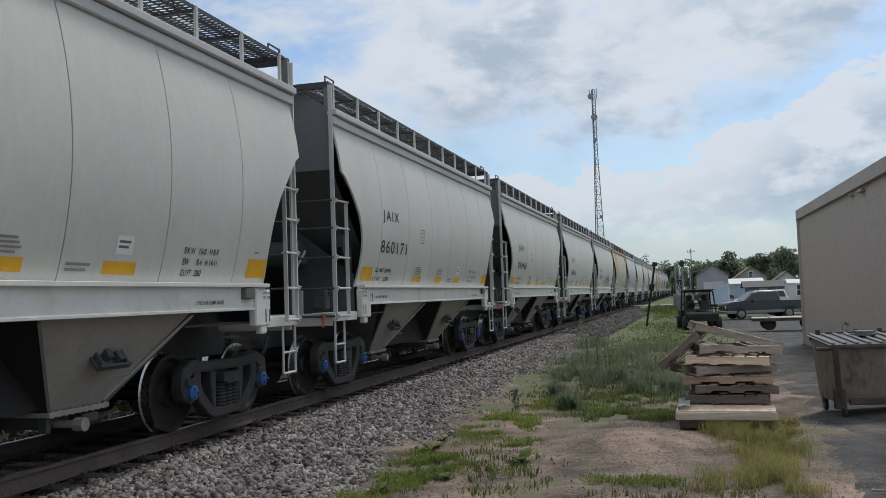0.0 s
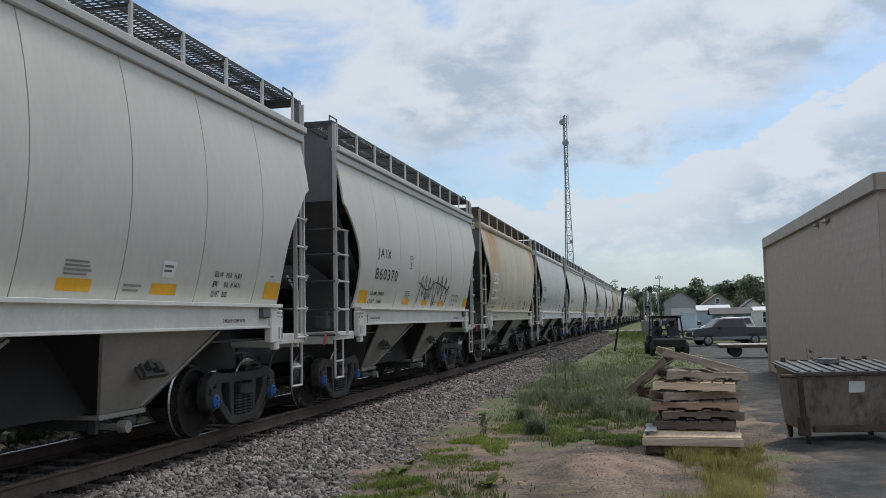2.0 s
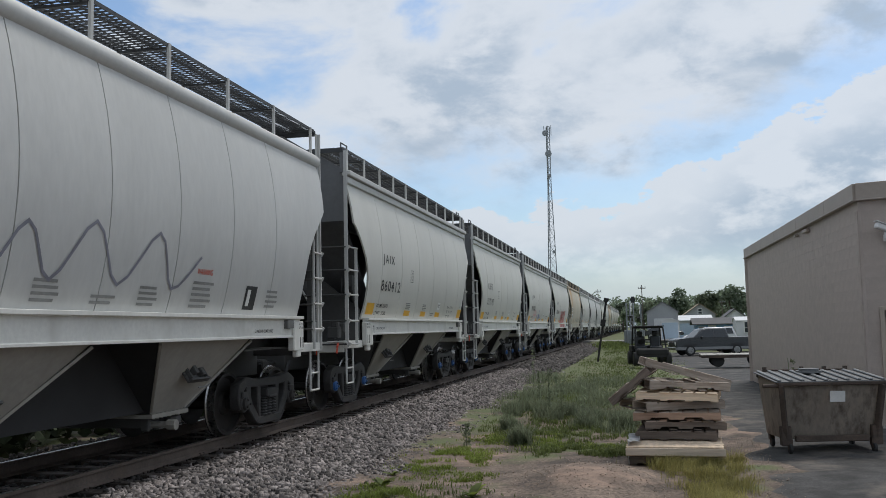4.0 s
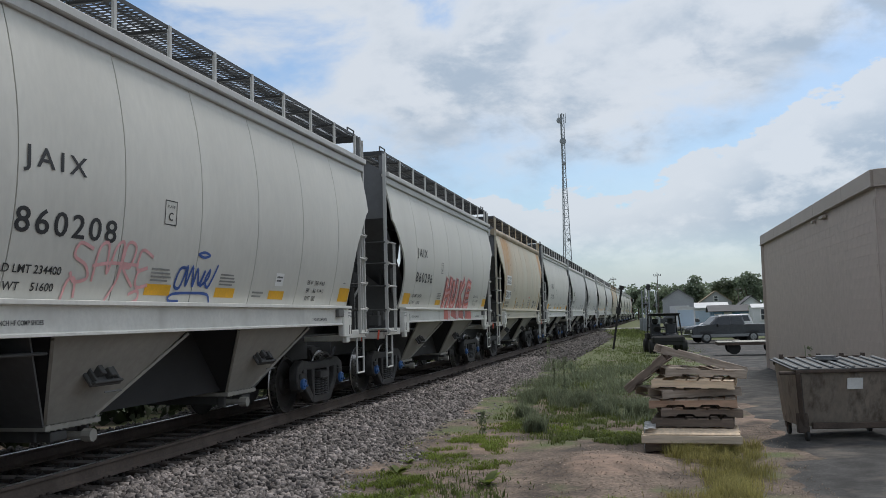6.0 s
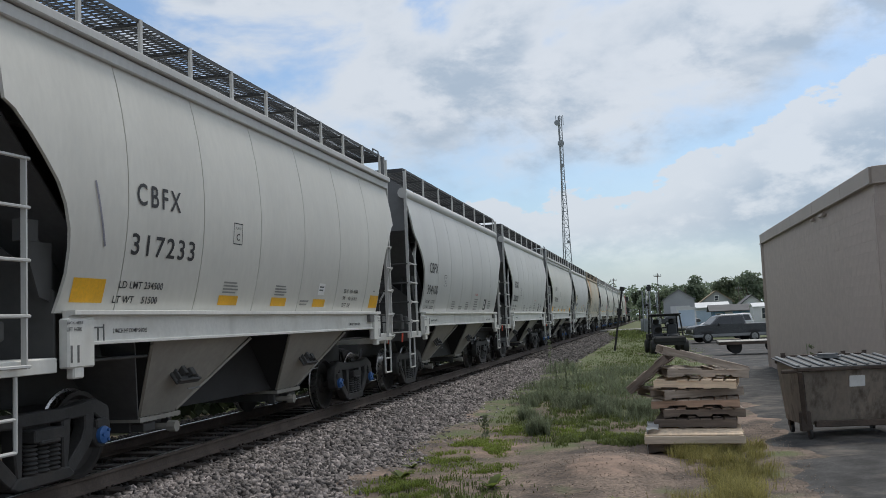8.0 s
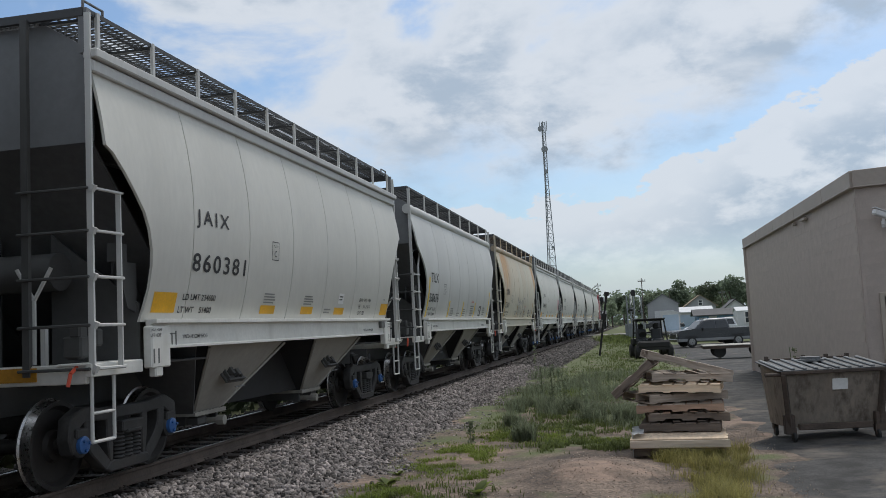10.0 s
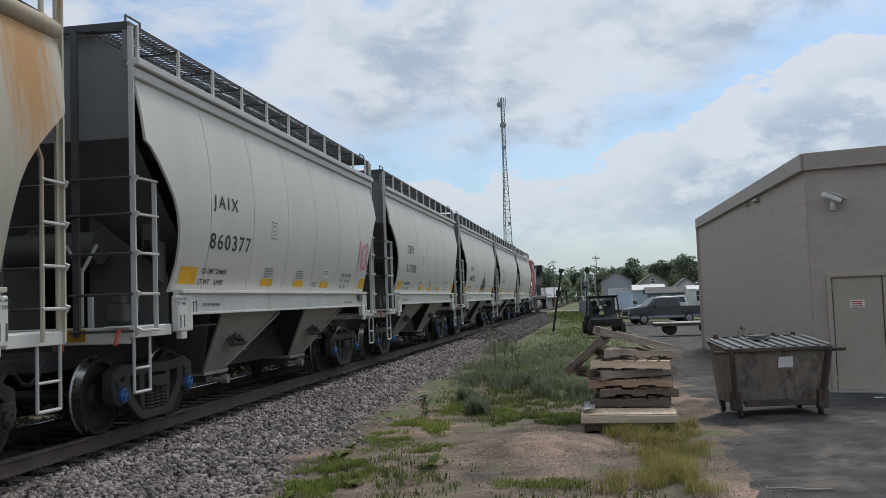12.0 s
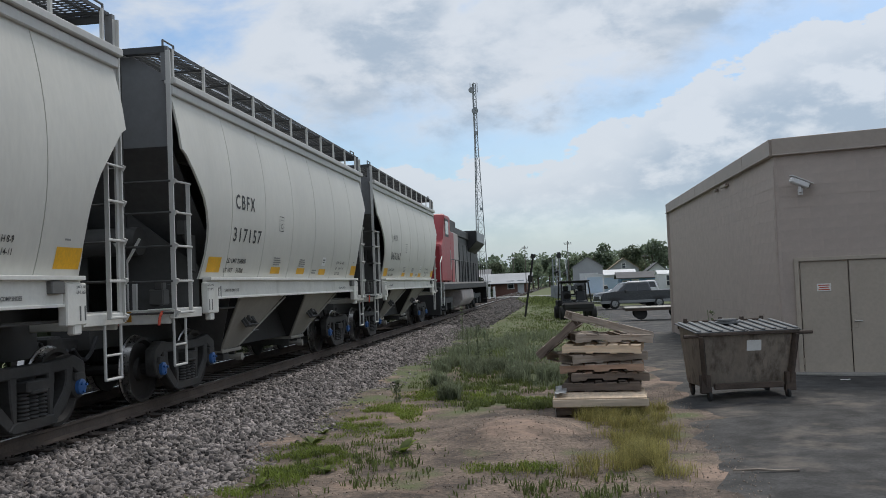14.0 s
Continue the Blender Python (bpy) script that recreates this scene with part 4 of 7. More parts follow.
def motions():
    """All that moves: every car, the locomotive and every wheelset rolls."""
    times = [0, 1 / 30] + [0.5 * i for i in range(1, 28)] + [14 - 1 / 30, 14.0]

    def travel(t):
        return 18.6807 * t - 0.0100 * t * t
    for n, car in enumerate(CARS):
        y0 = 13.096 + HP + PITCH * (n - 1)
        walk(car, [(t, pose(TRACK_X, y0 - travel(t), 0)) for t in times])
    walk(LOCO, [(t, pose(TRACK_X, 13.096 + PITCH * 22 + LOCO_HALF - 0.15 - travel(t), 0)) for t in times])
    # wheels roll without slipping; alike wheelsets share their turning
    shared = {}
    for top in (*CARS, LOCO):
        for o in top.children_recursive:
            if not o.name.startswith("wheelset"):
                continue
            p = o.matrix_basis.translation
            key = (round(p.x, 3), round(p.y, 3), round(p.z, 3))
            if key not in shared:
                rows = []
                for i in range(14 * FPS + 1):
                    t = i / FPS
                    rows.append((t, pose(*p, math.degrees(travel(t) / 0.457) % 360)))
                walk(o, rows)
                shared[key] = o
            else:
                src = shared[key].animation_data
                o.rotation_mode = "QUATERNION"
                o.animation_data_create()
                o.animation_data.action = src.action
                o.animation_data.action_slot = src.action_slot


# ---- ground, track and structure ----
GROUND_Z = -0.45


def smooth(a, b, x):
    t = min(max((x - a) / (b - a), 0), 1)
    return t * t * (3 - 2 * t)


def ground_z(x, y):
    """Height of the open ground."""
    z = GROUND_Z - 0.5 * smooth(22, 70, y) * smooth(-3.5, 0.5, x)
    z += 0.40 * smooth(78, 94, y)                                     # up to the crossing road
    k = math.hypot((x + 0.75) / 1.15, (y - 11.6) / 1.5)
    z += 0.19 * (1 - smooth(0.1, 1.0, k))                             # mound of bare earth
    z += 0.05 * noise.noise((x * 0.6, y * 0.6, 0)) + 0.012 * noise.noise((x * 3, y * 3, 4))
    if x < -5.4:
        z = min(z, -0.75)
    if x < -14:
        z = -0.62
    return z


M["earth"] = mat("earth", (0.132, 0.099, 0.077), 0.95, grain=22, vary=0.5, stain=0.9, stain_col=(0.36, 0.25, 0.19), stain_scale=0.6, bump=0.02, world_pos=True)


def green_over(m):
    """Thin turf that thickens away from the bare mound."""
    nt = m.node_tree
    N, L = nt.nodes.new, nt.links.new
    b = nt.nodes["Principled BSDF"]
    old = b.inputs["Base Color"].links[0].from_socket
    pos, sp, nz = N("ShaderNodeNewGeometry"), N("ShaderNodeSeparateXYZ"), N("ShaderNodeTexNoise")
    L(pos.outputs["Position"], sp.inputs[0]), L(pos.outputs["Position"], nz.inputs["Vector"])
    nz.inputs["Scale"].default_value, nz.inputs["Detail"].default_value = 0.9, 7
    a, c, d = N("ShaderNodeMapRange"), N("ShaderNodeMapRange"), N("ShaderNodeMath")
    L(sp.outputs[1], a.inputs[0])
    for i, v in enumerate((12, 26, -0.12, 0.16)):
        a.inputs[1 + i].default_value = v
    d.operation = "ADD"
    L(nz.outputs["Fac"], d.inputs[0]), L(a.outputs[0], d.inputs[1])
    L(d.outputs[0], c.inputs[0])
    c.inputs[1].default_value, c.inputs[2].default_value = 0.46, 0.60
    mx = N("ShaderNodeMix")
    mx.data_type = "RGBA"
    L(c.outputs[0], mx.inputs[0]), L(old, mx.inputs[6])
    mx.inputs[7].default_value = (0.105, 0.125, 0.048, 1)
    L(mx.outputs[2], b.inputs["Base Color"])


green_over(M["earth"])
# bed colour is near-black to paint in the shadows between loose stones
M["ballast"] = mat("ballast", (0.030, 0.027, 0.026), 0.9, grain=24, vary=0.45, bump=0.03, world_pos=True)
M["stone"] = mat("stone", (0.146, 0.129, 0.123), 0.8, grain=40, vary=0.35, rand=0.75)
M["tie"] = mat("tie", (0.042, 0.032, 0.027), 0.9, grain=20, vary=0.3, stretch=(0.15, 1, 1), bump=0.006, stain=0.5, stain_col=(0.085, 0.06, 0.045))
M["asphalt"] = mat("asphalt", (0.040, 0.039, 0.039), 0.9, grain=34, vary=0.5, stain=0.75, stain_col=(0.15, 0.128, 0.11), stain_scale=1.1, stain_at=0.52, bump=0.008, world_pos=True)
M["road"] = mat("road", (0.30, 0.29, 0.27), 0.9, grain=20, vary=0.12, world_pos=True)
M["block"] = mat("block", (0.455, 0.392, 0.352), 0.8, grain=60, vary=0.05, stain=0.25, stain_col=(0.41, 0.35, 0.312), stain_scale=0.8, bump=0.003, rand=0.02)
M["door_paint"] = mat("door_paint", (0.45, 0.395, 0.33), 0.55, grain=16, vary=0.05, stain=0.3, stain_col=(0.39, 0.34, 0.28))

xs = sorted(set([-600, -300, -150, -80, -40, -20, -14] + [round(-10 + 0.35 * i, 2) for i in range(58)] + [12, 15, 20, 30, 50, 90, 160, 320, 700]))
ys = sorted(set([-300, -100, -40, -15, -5] + [round(0.4 * i, 2) for i in range(80)] + [32 + 2.5 * i for i in range(40)] + [140, 160, 200, 260, 350, 500, 800, 1500]))
gv = [(x, y, ground_z(x, y)) for y in ys for x in xs]
nx = len(xs)
gf = [(j * nx + i, j * nx + i + 1, (j + 1) * nx + i + 1, (j + 1) * nx + i) for j in range(len(ys) - 1) for i in range(nx - 1)]
ground = from_arrays("ground", gv, gf, "earth", smooth=True)
tagged(ground, "bare brown earth with thin patches of grass", "ground", kind="structure")

Y_LO, Y_HI = -30.0, 330.0


def bed_z(x):
    """Cross-section of the ballast bed round the track centre."""
    d = abs(x - TRACK_X)
    return -0.235 + 0.035 * smooth(1.15, 1.5, d) - 0.02 * smooth(1.0, 1.6, d) - 0.30 * smooth(1.7, 3.1, d)


bx = [TRACK_X + d for d in (-4.2, -3.3, -2.6, -2.0, -1.5, -0.9, 0, 0.9, 1.5, 2.0, 2.4, 2.8, 3.2)]
by = [Y_LO + 0.9 * i for i in range(int((Y_HI - Y_LO) / 0.9) + 1)]
bv = [(x + (0.25 * noise.noise((y * 0.5, i, 0)) if i in (10, 11, 12) else 0), y, bed_z(x) + 0.02 * noise.noise((x, y, 7)) if 0 < i < 12 else -0.75) for y in by for i, x in enumerate(bx)]
bn = len(bx)
bf = [(j * bn + i, j * bn + i + 1, (j + 1) * bn + i + 1, (j + 1) * bn + i) for j in range(len(by) - 1) for i in range(bn - 1)]
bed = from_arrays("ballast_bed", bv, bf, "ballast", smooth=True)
tagged(bed, "bed of crushed stone under the track, darkened as shade between stones", "ballast", kind="structure")

# rails
RAIL = [(-0.07, -0.175), (0.07, -0.175), (0.07, -0.163), (0.012, -0.135), (0.010, -0.045), (0.036, -0.035), (0.037, -0.006), (0.028, 0), (-0.028, 0), (-0.037, -0.006), (-0.036, -0.035), (-0.010, -0.045), (-0.012, -0.135), (-0.07, -0.163)]
for s in (-1, 1):
    bm = bmesh.new()
    prism(bm, [(TRACK_X + s * 0.755 + p[0], p[1]) for p in RAIL], 1, Y_LO, Y_HI)
    bm.faces.ensure_lookup_table()
    for f in bm.faces:
        if f.calc_center_median().z > -0.003:
            f.material_index = 1
    rail = new("rail", mesh_of("rail", bm, ["rail_side", "tread"], smooth=0))
    tagged(rail, "rusty steel rail with a bright running face", "rail", "rails of the track")
# ties
bm = bmesh.new()
box(bm, (0, 0, -0.265), (2.60, 0.23, 0.17))
box(bm, (0.755, 0, -0.178), (0.32, 0.19, 0.014))
box(bm, (-0.755, 0, -0.178), (0.32, 0.19, 0.014))
for sx in (0.66, 0.85):
    box(bm, (sx, 0.05, -0.16), (0.03, 0.03, 0.03))
    box(bm, (sx, -0.05, -0.16), (0.03, 0.03, 0.03))
TIE = mesh_of("tie", bm, "tie", smooth=0, bevel=0.008)
rt = random.Random(5)
for i in range(280):
    o = new("railway_tie", TIE)
    o.matrix_basis = pose(TRACK_X + rt.uniform(-0.05, 0.05), 0.5 + i * 0.53 + rt.uniform(-0.03, 0.03), rt.uniform(-0.012, 0.006), 0, 0, rt.uniform(-1.2, 1.2))
    tagged(o, "dark creosoted wooden railway tie bedded in crushed stone", "railway tie", "ties of the track")


def stones(name, label, count, spot, size, seed, material="stone"):
    """Loose angular stones, joined."""
    r = np.random.RandomState(seed)
    base = np.array([(x, y, z) for x in (-0.8, 0.8) for y in (-0.8, 0.8) for z in (-0.8, 0.8)])
    fb = np.array([(0, 1, 3), (0, 3, 2), (4, 6, 7), (4, 7, 5), (0, 4, 5), (0, 5, 1), (2, 3, 7), (2, 7, 6), (0, 2, 6), (0, 6, 4), (1, 5, 7), (1, 7, 3)])
    P = np.array([spot(r) for _ in range(count)])
    s = size * r.uniform(0.55, 1.35, (count, 1)) * r.uniform(0.6, 1.15, (count, 3))
    V = (base[None] + r.uniform(-0.5, 0.5, (count, 8, 3))) * s[:, None, :]
    a = r.uniform(0, 6.28, count)
    b = r.uniform(-1.5, 1.5, count)
    ca, sa, cb, sb = np.cos(a)[:, None], np.sin(a)[:, None], np.cos(b)[:, None], np.sin(b)[:, None]
    y, z = V[..., 1] * cb - V[..., 2] * sb, V[..., 1] * sb + V[..., 2] * cb
    x = V[..., 0]
    V = np.stack([x * ca - y * sa, x * sa + y * ca, z], -1) + P[:, None]
    F = fb[None] + 8 * np.arange(count)[:, None, None]
    me = bpy.data.meshes.new(name)
    me.vertices.add(count * 8)
    me.vertices.foreach_set("co", V.reshape(-1))
    me.loops.add(count * 36)
    me.loops.foreach_set("vertex_index", F.reshape(-1).astype(np.int32))
    me.polygons.add(count * 12)
    me.polygons.foreach_set("loop_start", np.arange(0, count * 36, 3, dtype=np.int32))
    me.update(calc_edges=True)
    me.materials.append(M[material])
    return tagged(new(name, me), label, "stones", kind="stuff")


def bed_spot(r):
    y = 3.5 + 36 * r.rand() ** 1.6
    x = TRACK_X + 1.22 + 2.15 * r.rand() ** 0.9 + 0.35 * (r.rand() - 0.5)
    return x, y, bed_z(x) + 0.05 * r.rand()


stones("ballast_stones", "loose grey crushed stone beside the rails", 78000, bed_spot, 0.031, 3)
stones("far_ballast_stones", "crushed stone further along the track", 12000, lambda r: (lambda x, y: (x, y, bed_z(x) + 0.03))(TRACK_X + 1.2 + 2.0 * r.rand(), 37 + 50 * r.rand()), 0.075, 14)
# stone between the rails, with the train's shade put into its colour
M["stone_shaded"] = mat("stone_shaded", (0.045, 0.040, 0.037), 0.9, grain=30, vary=0.15, rand=0.4)
stones("ballast_between", "crushed stone between the rails, darkened as shade under the train", 12000, lambda r: (TRACK_X - 2.2 + 3.6 * r.rand(), 4 + 30 * r.rand(), -0.235 + 0.02 * r.rand()), 0.032, 4, "stone_shaded")

# paved yard
bm = bmesh.new()
edge = []
ry = random.Random(2)
for i in range(60):
    y = 3.0 + i * 1.3
    x = interp([(3, 1.0), (8, 1.05), (11, 1.35), (14, 1.35), (20, 1.2), (40, 1.6), (80, 0.5)], y) + 0.18 * noise.noise((y * 0.8, 3, 1))
    edge.append((x, y))
vs = []
for x, y in edge:
    vs.append([bm.verts.new((x + (14 - x) * k / 10, y, ground_z(x + (14 - x) * k / 10, y) * 1.0 + 0.03 - (0.04 if k == 0 else 0))) for k in range(11)])
for a, b in zip(vs, vs[1:]):
    for k in range(10):
        bm.faces.new((a[k], a[k + 1], b[k + 1], b[k]))
yard = new("pavement", mesh_of("pavement", bm, "asphalt", smooth=60))
tagged(yard, "worn dark asphalt yard with dusty patches", "pavement", kind="structure")

# ---- locomotive at the train's end ----
LOCO_HALF = 11.0
M["loco_red"] = mat("loco_red", (0.33, 0.035, 0.045), 0.45, grain=8, vary=0.1, stain=0.4, stain_col=(0.22, 0.05, 0.045), stain_scale=0.8)
M["loco_black"] = mat("loco_black", (0.022, 0.022, 0.024), 0.55, grain=8, vary=0.2)
M["loco_grey"] = mat("loco_grey", (0.42, 0.38, 0.37), 0.6, grain=6, vary=0.12, stain=0.5, stain_col=(0.30, 0.16, 0.14), stain_scale=0.7)
LOCO = thing("locomotive", "red and black diesel locomotive at the train's end", "locomotive")


def build_loco():
    def b(name, mt, *boxes, bevel=0.03, label=""):
        bm = bmesh.new()
        for c, s in boxes:
            box(bm, c, s)
        return part(name, bm, mt, LOCO, label, bevel=bevel)
    b("frame", "loco_black", ((0, 0, 1.42), (3.0, 21.4, 0.34)))
    b("frame_stripe", "loco_grey", ((1.502, -1, 1.55), (0.02, 18, 0.08)), ((-1.502, -1, 1.55), (0.02, 18, 0.08)), bevel=0.002)
    b("pilot", "loco_black", ((0, -10.8, 0.8), (2.9, 0.3, 1.2)))
    b("pilot", "loco_black", ((0, 10.8, 0.8), (2.9, 0.3, 1.2)))
    bm = bmesh.new()
    prism(bm, [(-10.4, 1.6), (-7.2, 1.6), (-7.2, 4.6), (-9.2, 4.6), (-9.7, 3.4), (-10.4, 3.2)], 0, -1.5, 1.5)
    part("cab", bm, "loco_red", LOCO, bevel=0.08)
    for s in (-1, 1):
        b("cab_window", "car_glass", ((s * 1.505, -8.5, 4.0), (0.03, 0.95, 0.6)), bevel=0.01)
        b("window_frame", "loco_black", ((s * 1.502, -8.5, 4.0), (0.02, 1.15, 0.8)), bevel=0.005)
        b("number_board", "loco_grey", ((s * 1.505, -7.4, 2.6), (0.02, 0.2, 0.9)), bevel=0.005)
    b("equipment_cab", "loco_grey", ((0, -5.6, 2.75), (2.9, 3.2, 2.4)), label="dusty pale striped equipment cab")
    b("equipment_stripe", "loco_red", ((1.455, -6.4, 2.75), (0.02, 1.2, 2.3)), ((-1.455, -6.4, 2.75), (0.02, 1.2, 2.3)), bevel=0.002)
    b("equipment_top", "loco_black", ((0, -5.6, 4.25), (2.7, 3.2, 0.62)))
    b("long_hood", "loco_black", ((0, 3.3, 2.85), (1.9, 14.6, 2.6)))
    b("hood_top", "loco_black", ((0, 2.5, 4.25), (2.1, 13.0, 0.4)))
    bm = bmesh.new()
    prism(bm, [(-0.9, 3.3), (0.9, 3.3), (1.5, 3.95), (1.5, 4.6), (-1.5, 4.6), (-1.5, 3.95)], 1, 4.6, 9.6)
    part("radiator_wing", bm, "loco_black", LOCO, bevel=0.03)
    b("radiator_screen", "galv", ((1.51, 7.1, 4.27), (0.03, 4.6, 0.55)), ((-1.51, 7.1, 4.27), (0.03, 4.6, 0.55)), bevel=0.005)
    for i in range(6):
        b("hood_door", "loco_black", ((0.96, -2.6 + 1.9 * i, 2.75), (0.03, 1.6, 1.9)), bevel=0.01)
    bm = bmesh.new()
    prism(bm, [(-1.4, 1.2), (-1.45, 0.7), (-1.2, 0.35), (1.2, 0.35), (1.45, 0.7), (1.4, 1.2)], 1, -2.6, 2.6)
    part("fuel_tank", bm, "loco_grey", LOCO, bevel=0.05)
    for s in (-1, 1):
        for i in range(15):
            y = -9.6 + 1.38 * i
            bm = bmesh.new()
            tube(bm, (s * 1.46, y, 1.6), (s * 1.46, y, 2.65), 0.022, 6)
            part("stanchion", bm, "loco_black", LOCO)
        bm = bmesh.new()
        tube(bm, (s * 1.46, -9.6, 2.65), (s * 1.46, 9.8, 2.65), 0.02, 6)
        part("handrail", bm, "loco_black", LOCO)
        for e in (-1, 1):
            bm = bmesh.new()
            pipe(bm, [(s * 1.5, e * 10.9, 0.6), (s * 1.5, e * 10.9, 2.4), (s * 1.5, e * 10.3, 2.7)], 0.022)
            pipe(bm, [(s * 1.5, e * 10.1, 0.6), (s * 1.5, e * 10.1, 1.6)], 0.022)
            part("grab_rail", bm, "white_paint", LOCO)
            for k in range(4):
                b("step", "loco_black", ((s * 1.35, e * 10.5, 0.45 + 0.32 * k), (0.3, 0.7, 0.04)), bevel=0.005)
    for yc in (-7.0, 7.0):
        bm = bmesh.new()
        for s in (-1, 1):
            box(bm, (s * 1.05, yc, 0.75), (0.2, 5.0, 0.28))
            for k in (-1.9, 0, 1.9):
                box(bm, (s * 1.05, yc + k, 0.5), (0.24, 0.5, 0.42))
        box(bm, (0, yc, 0.8), (2.0, 1.0, 0.3))
        bg = part("bogie", bm, "loco_black", LOCO, bevel=0.03)
        for k in (-1.9, 0, 1.9):
            part("wheelset", WHEELS[False], None, bg, at=pose(0, yc + k, 0.457))
    for e in (-1, 1):
        b("coupler", "truck_iron", ((0, e * 11.1, 0.86), (0.2, 0.7, 0.2)), ((0, e * 11.4, 0.86), (0.32, 0.26, 0.3)))


# ---- block building with its doors ----
BC, BF = Vector((3.88, 17.65)), Vector((3.48, 32.2))
FRONT_DIR = Vector((1.0, -0.31)).normalized()
TOPZ, BASEZ = 3.96, -1.15
M["cap_metal"] = mat("cap_metal", (0.38, 0.33, 0.29), 0.6, grain=12, vary=0.05, stain=0.3, stain_col=(0.30, 0.26, 0.225))
M["steel"] = mat("steel", (0.45, 0.44, 0.42), 0.4, 0.8, grain=20, vary=0.1)
M["cam_white"] = mat("cam_white", (0.72, 0.72, 0.72), 0.4, grain=20, vary=0.03)


def wall_frame(origin, d):
    """Local x along the wall, y into the building, z up."""
    return Matrix(((d.x, -d.y, 0, origin.x), (d.y, d.x, 0, origin.y), (0, 0, 1, 0), (0, 0, 0, 1)))


def building():
    b = thing("building", "tan painted concrete-block building with a metal parapet cap", "building", kind="structure")
    wf, ws = wall_frame(BC, FRONT_DIR), wall_frame(BF, (BC - BF).normalized())
    side_len = (BC - BF).length
    D0, D1, DZ = 0.33, 2.06, 1.66
    bm = bmesh.new()
    for x0, x1, z0, z1 in ((0.03, D0, BASEZ, TOPZ - 0.3), (D0, D1, DZ, TOPZ - 0.3), (D1, 12, BASEZ, TOPZ - 0.3)):
        box(bm, ((x0 + x1) / 2, 0.13, (z0 + z1) / 2), (x1 - x0, 0.2, z1 - z0))
    front = part("wall_front", bm, "block", b, at=wf, smooth=0)
    bm = bmesh.new()
    box(bm, (side_len / 2, 0.13, (BASEZ + TOPZ - 0.3) / 2), (side_len, 0.2, TOPZ - 0.3 - BASEZ))
    side = part("wall_side", bm, "block", b, at=ws, smooth=0)
    bm = bmesh.new()
    back = BF + FRONT_DIR * 12
    far = BC + FRONT_DIR * 12
    prism(bm, [tuple(p) for p in (BF + Vector((0.2, 0)), BC + Vector((0.2, 0.4)), far, back)], 2, TOPZ - 0.45, TOPZ - 0.35)
    part("roof", bm, "cap_metal", b)
    bm = bmesh.new()
    slab(bm, [(back.x, back.y, BASEZ), (BF.x, BF.y, BASEZ), (BF.x, BF.y, TOPZ - 0.3), (back.x, back.y, TOPZ - 0.3)], 0.2)
    slab(bm, [(far.x, far.y, BASEZ), (back.x, back.y, BASEZ), (back.x, back.y, TOPZ - 0.3), (far.x, far.y, TOPZ - 0.3)], 0.2)
    part("wall_back", bm, "block", b)
    # painted blocks, set proud of their joints; those round the corner are parts, the rest joined
    BW, BH = 0.405, 0.203
    bm = bmesh.new()
    box(bm, (0, 0, 0), (BW - 0.005, 0.03, BH - 0.005))
    full = mesh_of("block", bm, "block", smooth=0)
    rest = {"f": bmesh.new(), "s": bmesh.new()}
    count = 0
    for key, length, host in (("f", 7.5, front), ("s", side_len, side)):
        for row in range(21):
            z = -0.60 + BH * (row + 0.5)
            off = BW / 2 if row % 2 else 0
            for k in range(int(length / BW) + 1):
                x0 = max(k * BW - off, 0.0)
                x1 = min((k + 1) * BW - off, length)
                if x1 - x0 < 0.08 or z > TOPZ - 0.40:
                    continue
                spans = [(x0, x1)]
                if key == "f" and z < DZ + 0.05:
                    spans = [(a, c) for a, c in ((x0, min(x1, D0 - 0.06)), (max(x0, D1 + 0.06), x1)) if c - a > 0.05]
                for a, c in spans:
                    near = (a < 3.2 if key == "f" else a > length - 2.6)
                    if near and abs(c - a - BW) < 0.001 and count < 290:
                        o = part("block", full, None, host, at=pose((a + c) / 2, 0.040, z))
                        count += 1
                    else:
                        box(rest[key], ((a + c) / 2, 0.040, z), (c - a - 0.005, 0.03, BH - 0.005))
    for key, host in (("f", front), ("s", side)):
        tagged(part("blocks", rest[key], "block", host, smooth=0), kind="stuff")
    # parapet cap in lengths
    for key, m, length in (("f", wf, 12.0), ("s", ws, side_len)):
        x = 0.0
        while x < length - 0.1:
            w = min(3.05, length - x)
            bm = bmesh.new()
            box(bm, (x + w / 2, 0.08, TOPZ - 0.16), (w - 0.012, 0.26, 0.32))
            box(bm, (x + w / 2, 0.06, TOPZ - 0.31), (w - 0.012, 0.27, 0.03))
            part("parapet_cap", bm, "cap_metal", b, at=m, bevel=0.008)
            x += w
    # scuppers under the cap
    for x in (side_len - 4.4, side_len - 5.5):
        bm = bmesh.new()
        box(bm, (x, -0.03, TOPZ - 0.42), (0.5 if x > side_len - 5 else 0.16, 0.08, 0.07))
        part("scupper", bm, "cap_metal", b, at=ws, bevel=0.01)
    # double door
    bm = bmesh.new()
    for x in (D0 - 0.01, D1 + 0.01):
        box(bm, (x, 0.02, (GROUND_Z + DZ) / 2), (0.08, 0.10, DZ - GROUND_Z))
    box(bm, ((D0 + D1) / 2, 0.02, DZ + 0.015), (D1 - D0 + 0.10, 0.10, 0.07))
    part("door_frame", bm, "door_paint", b, at=wf, bevel=0.006)
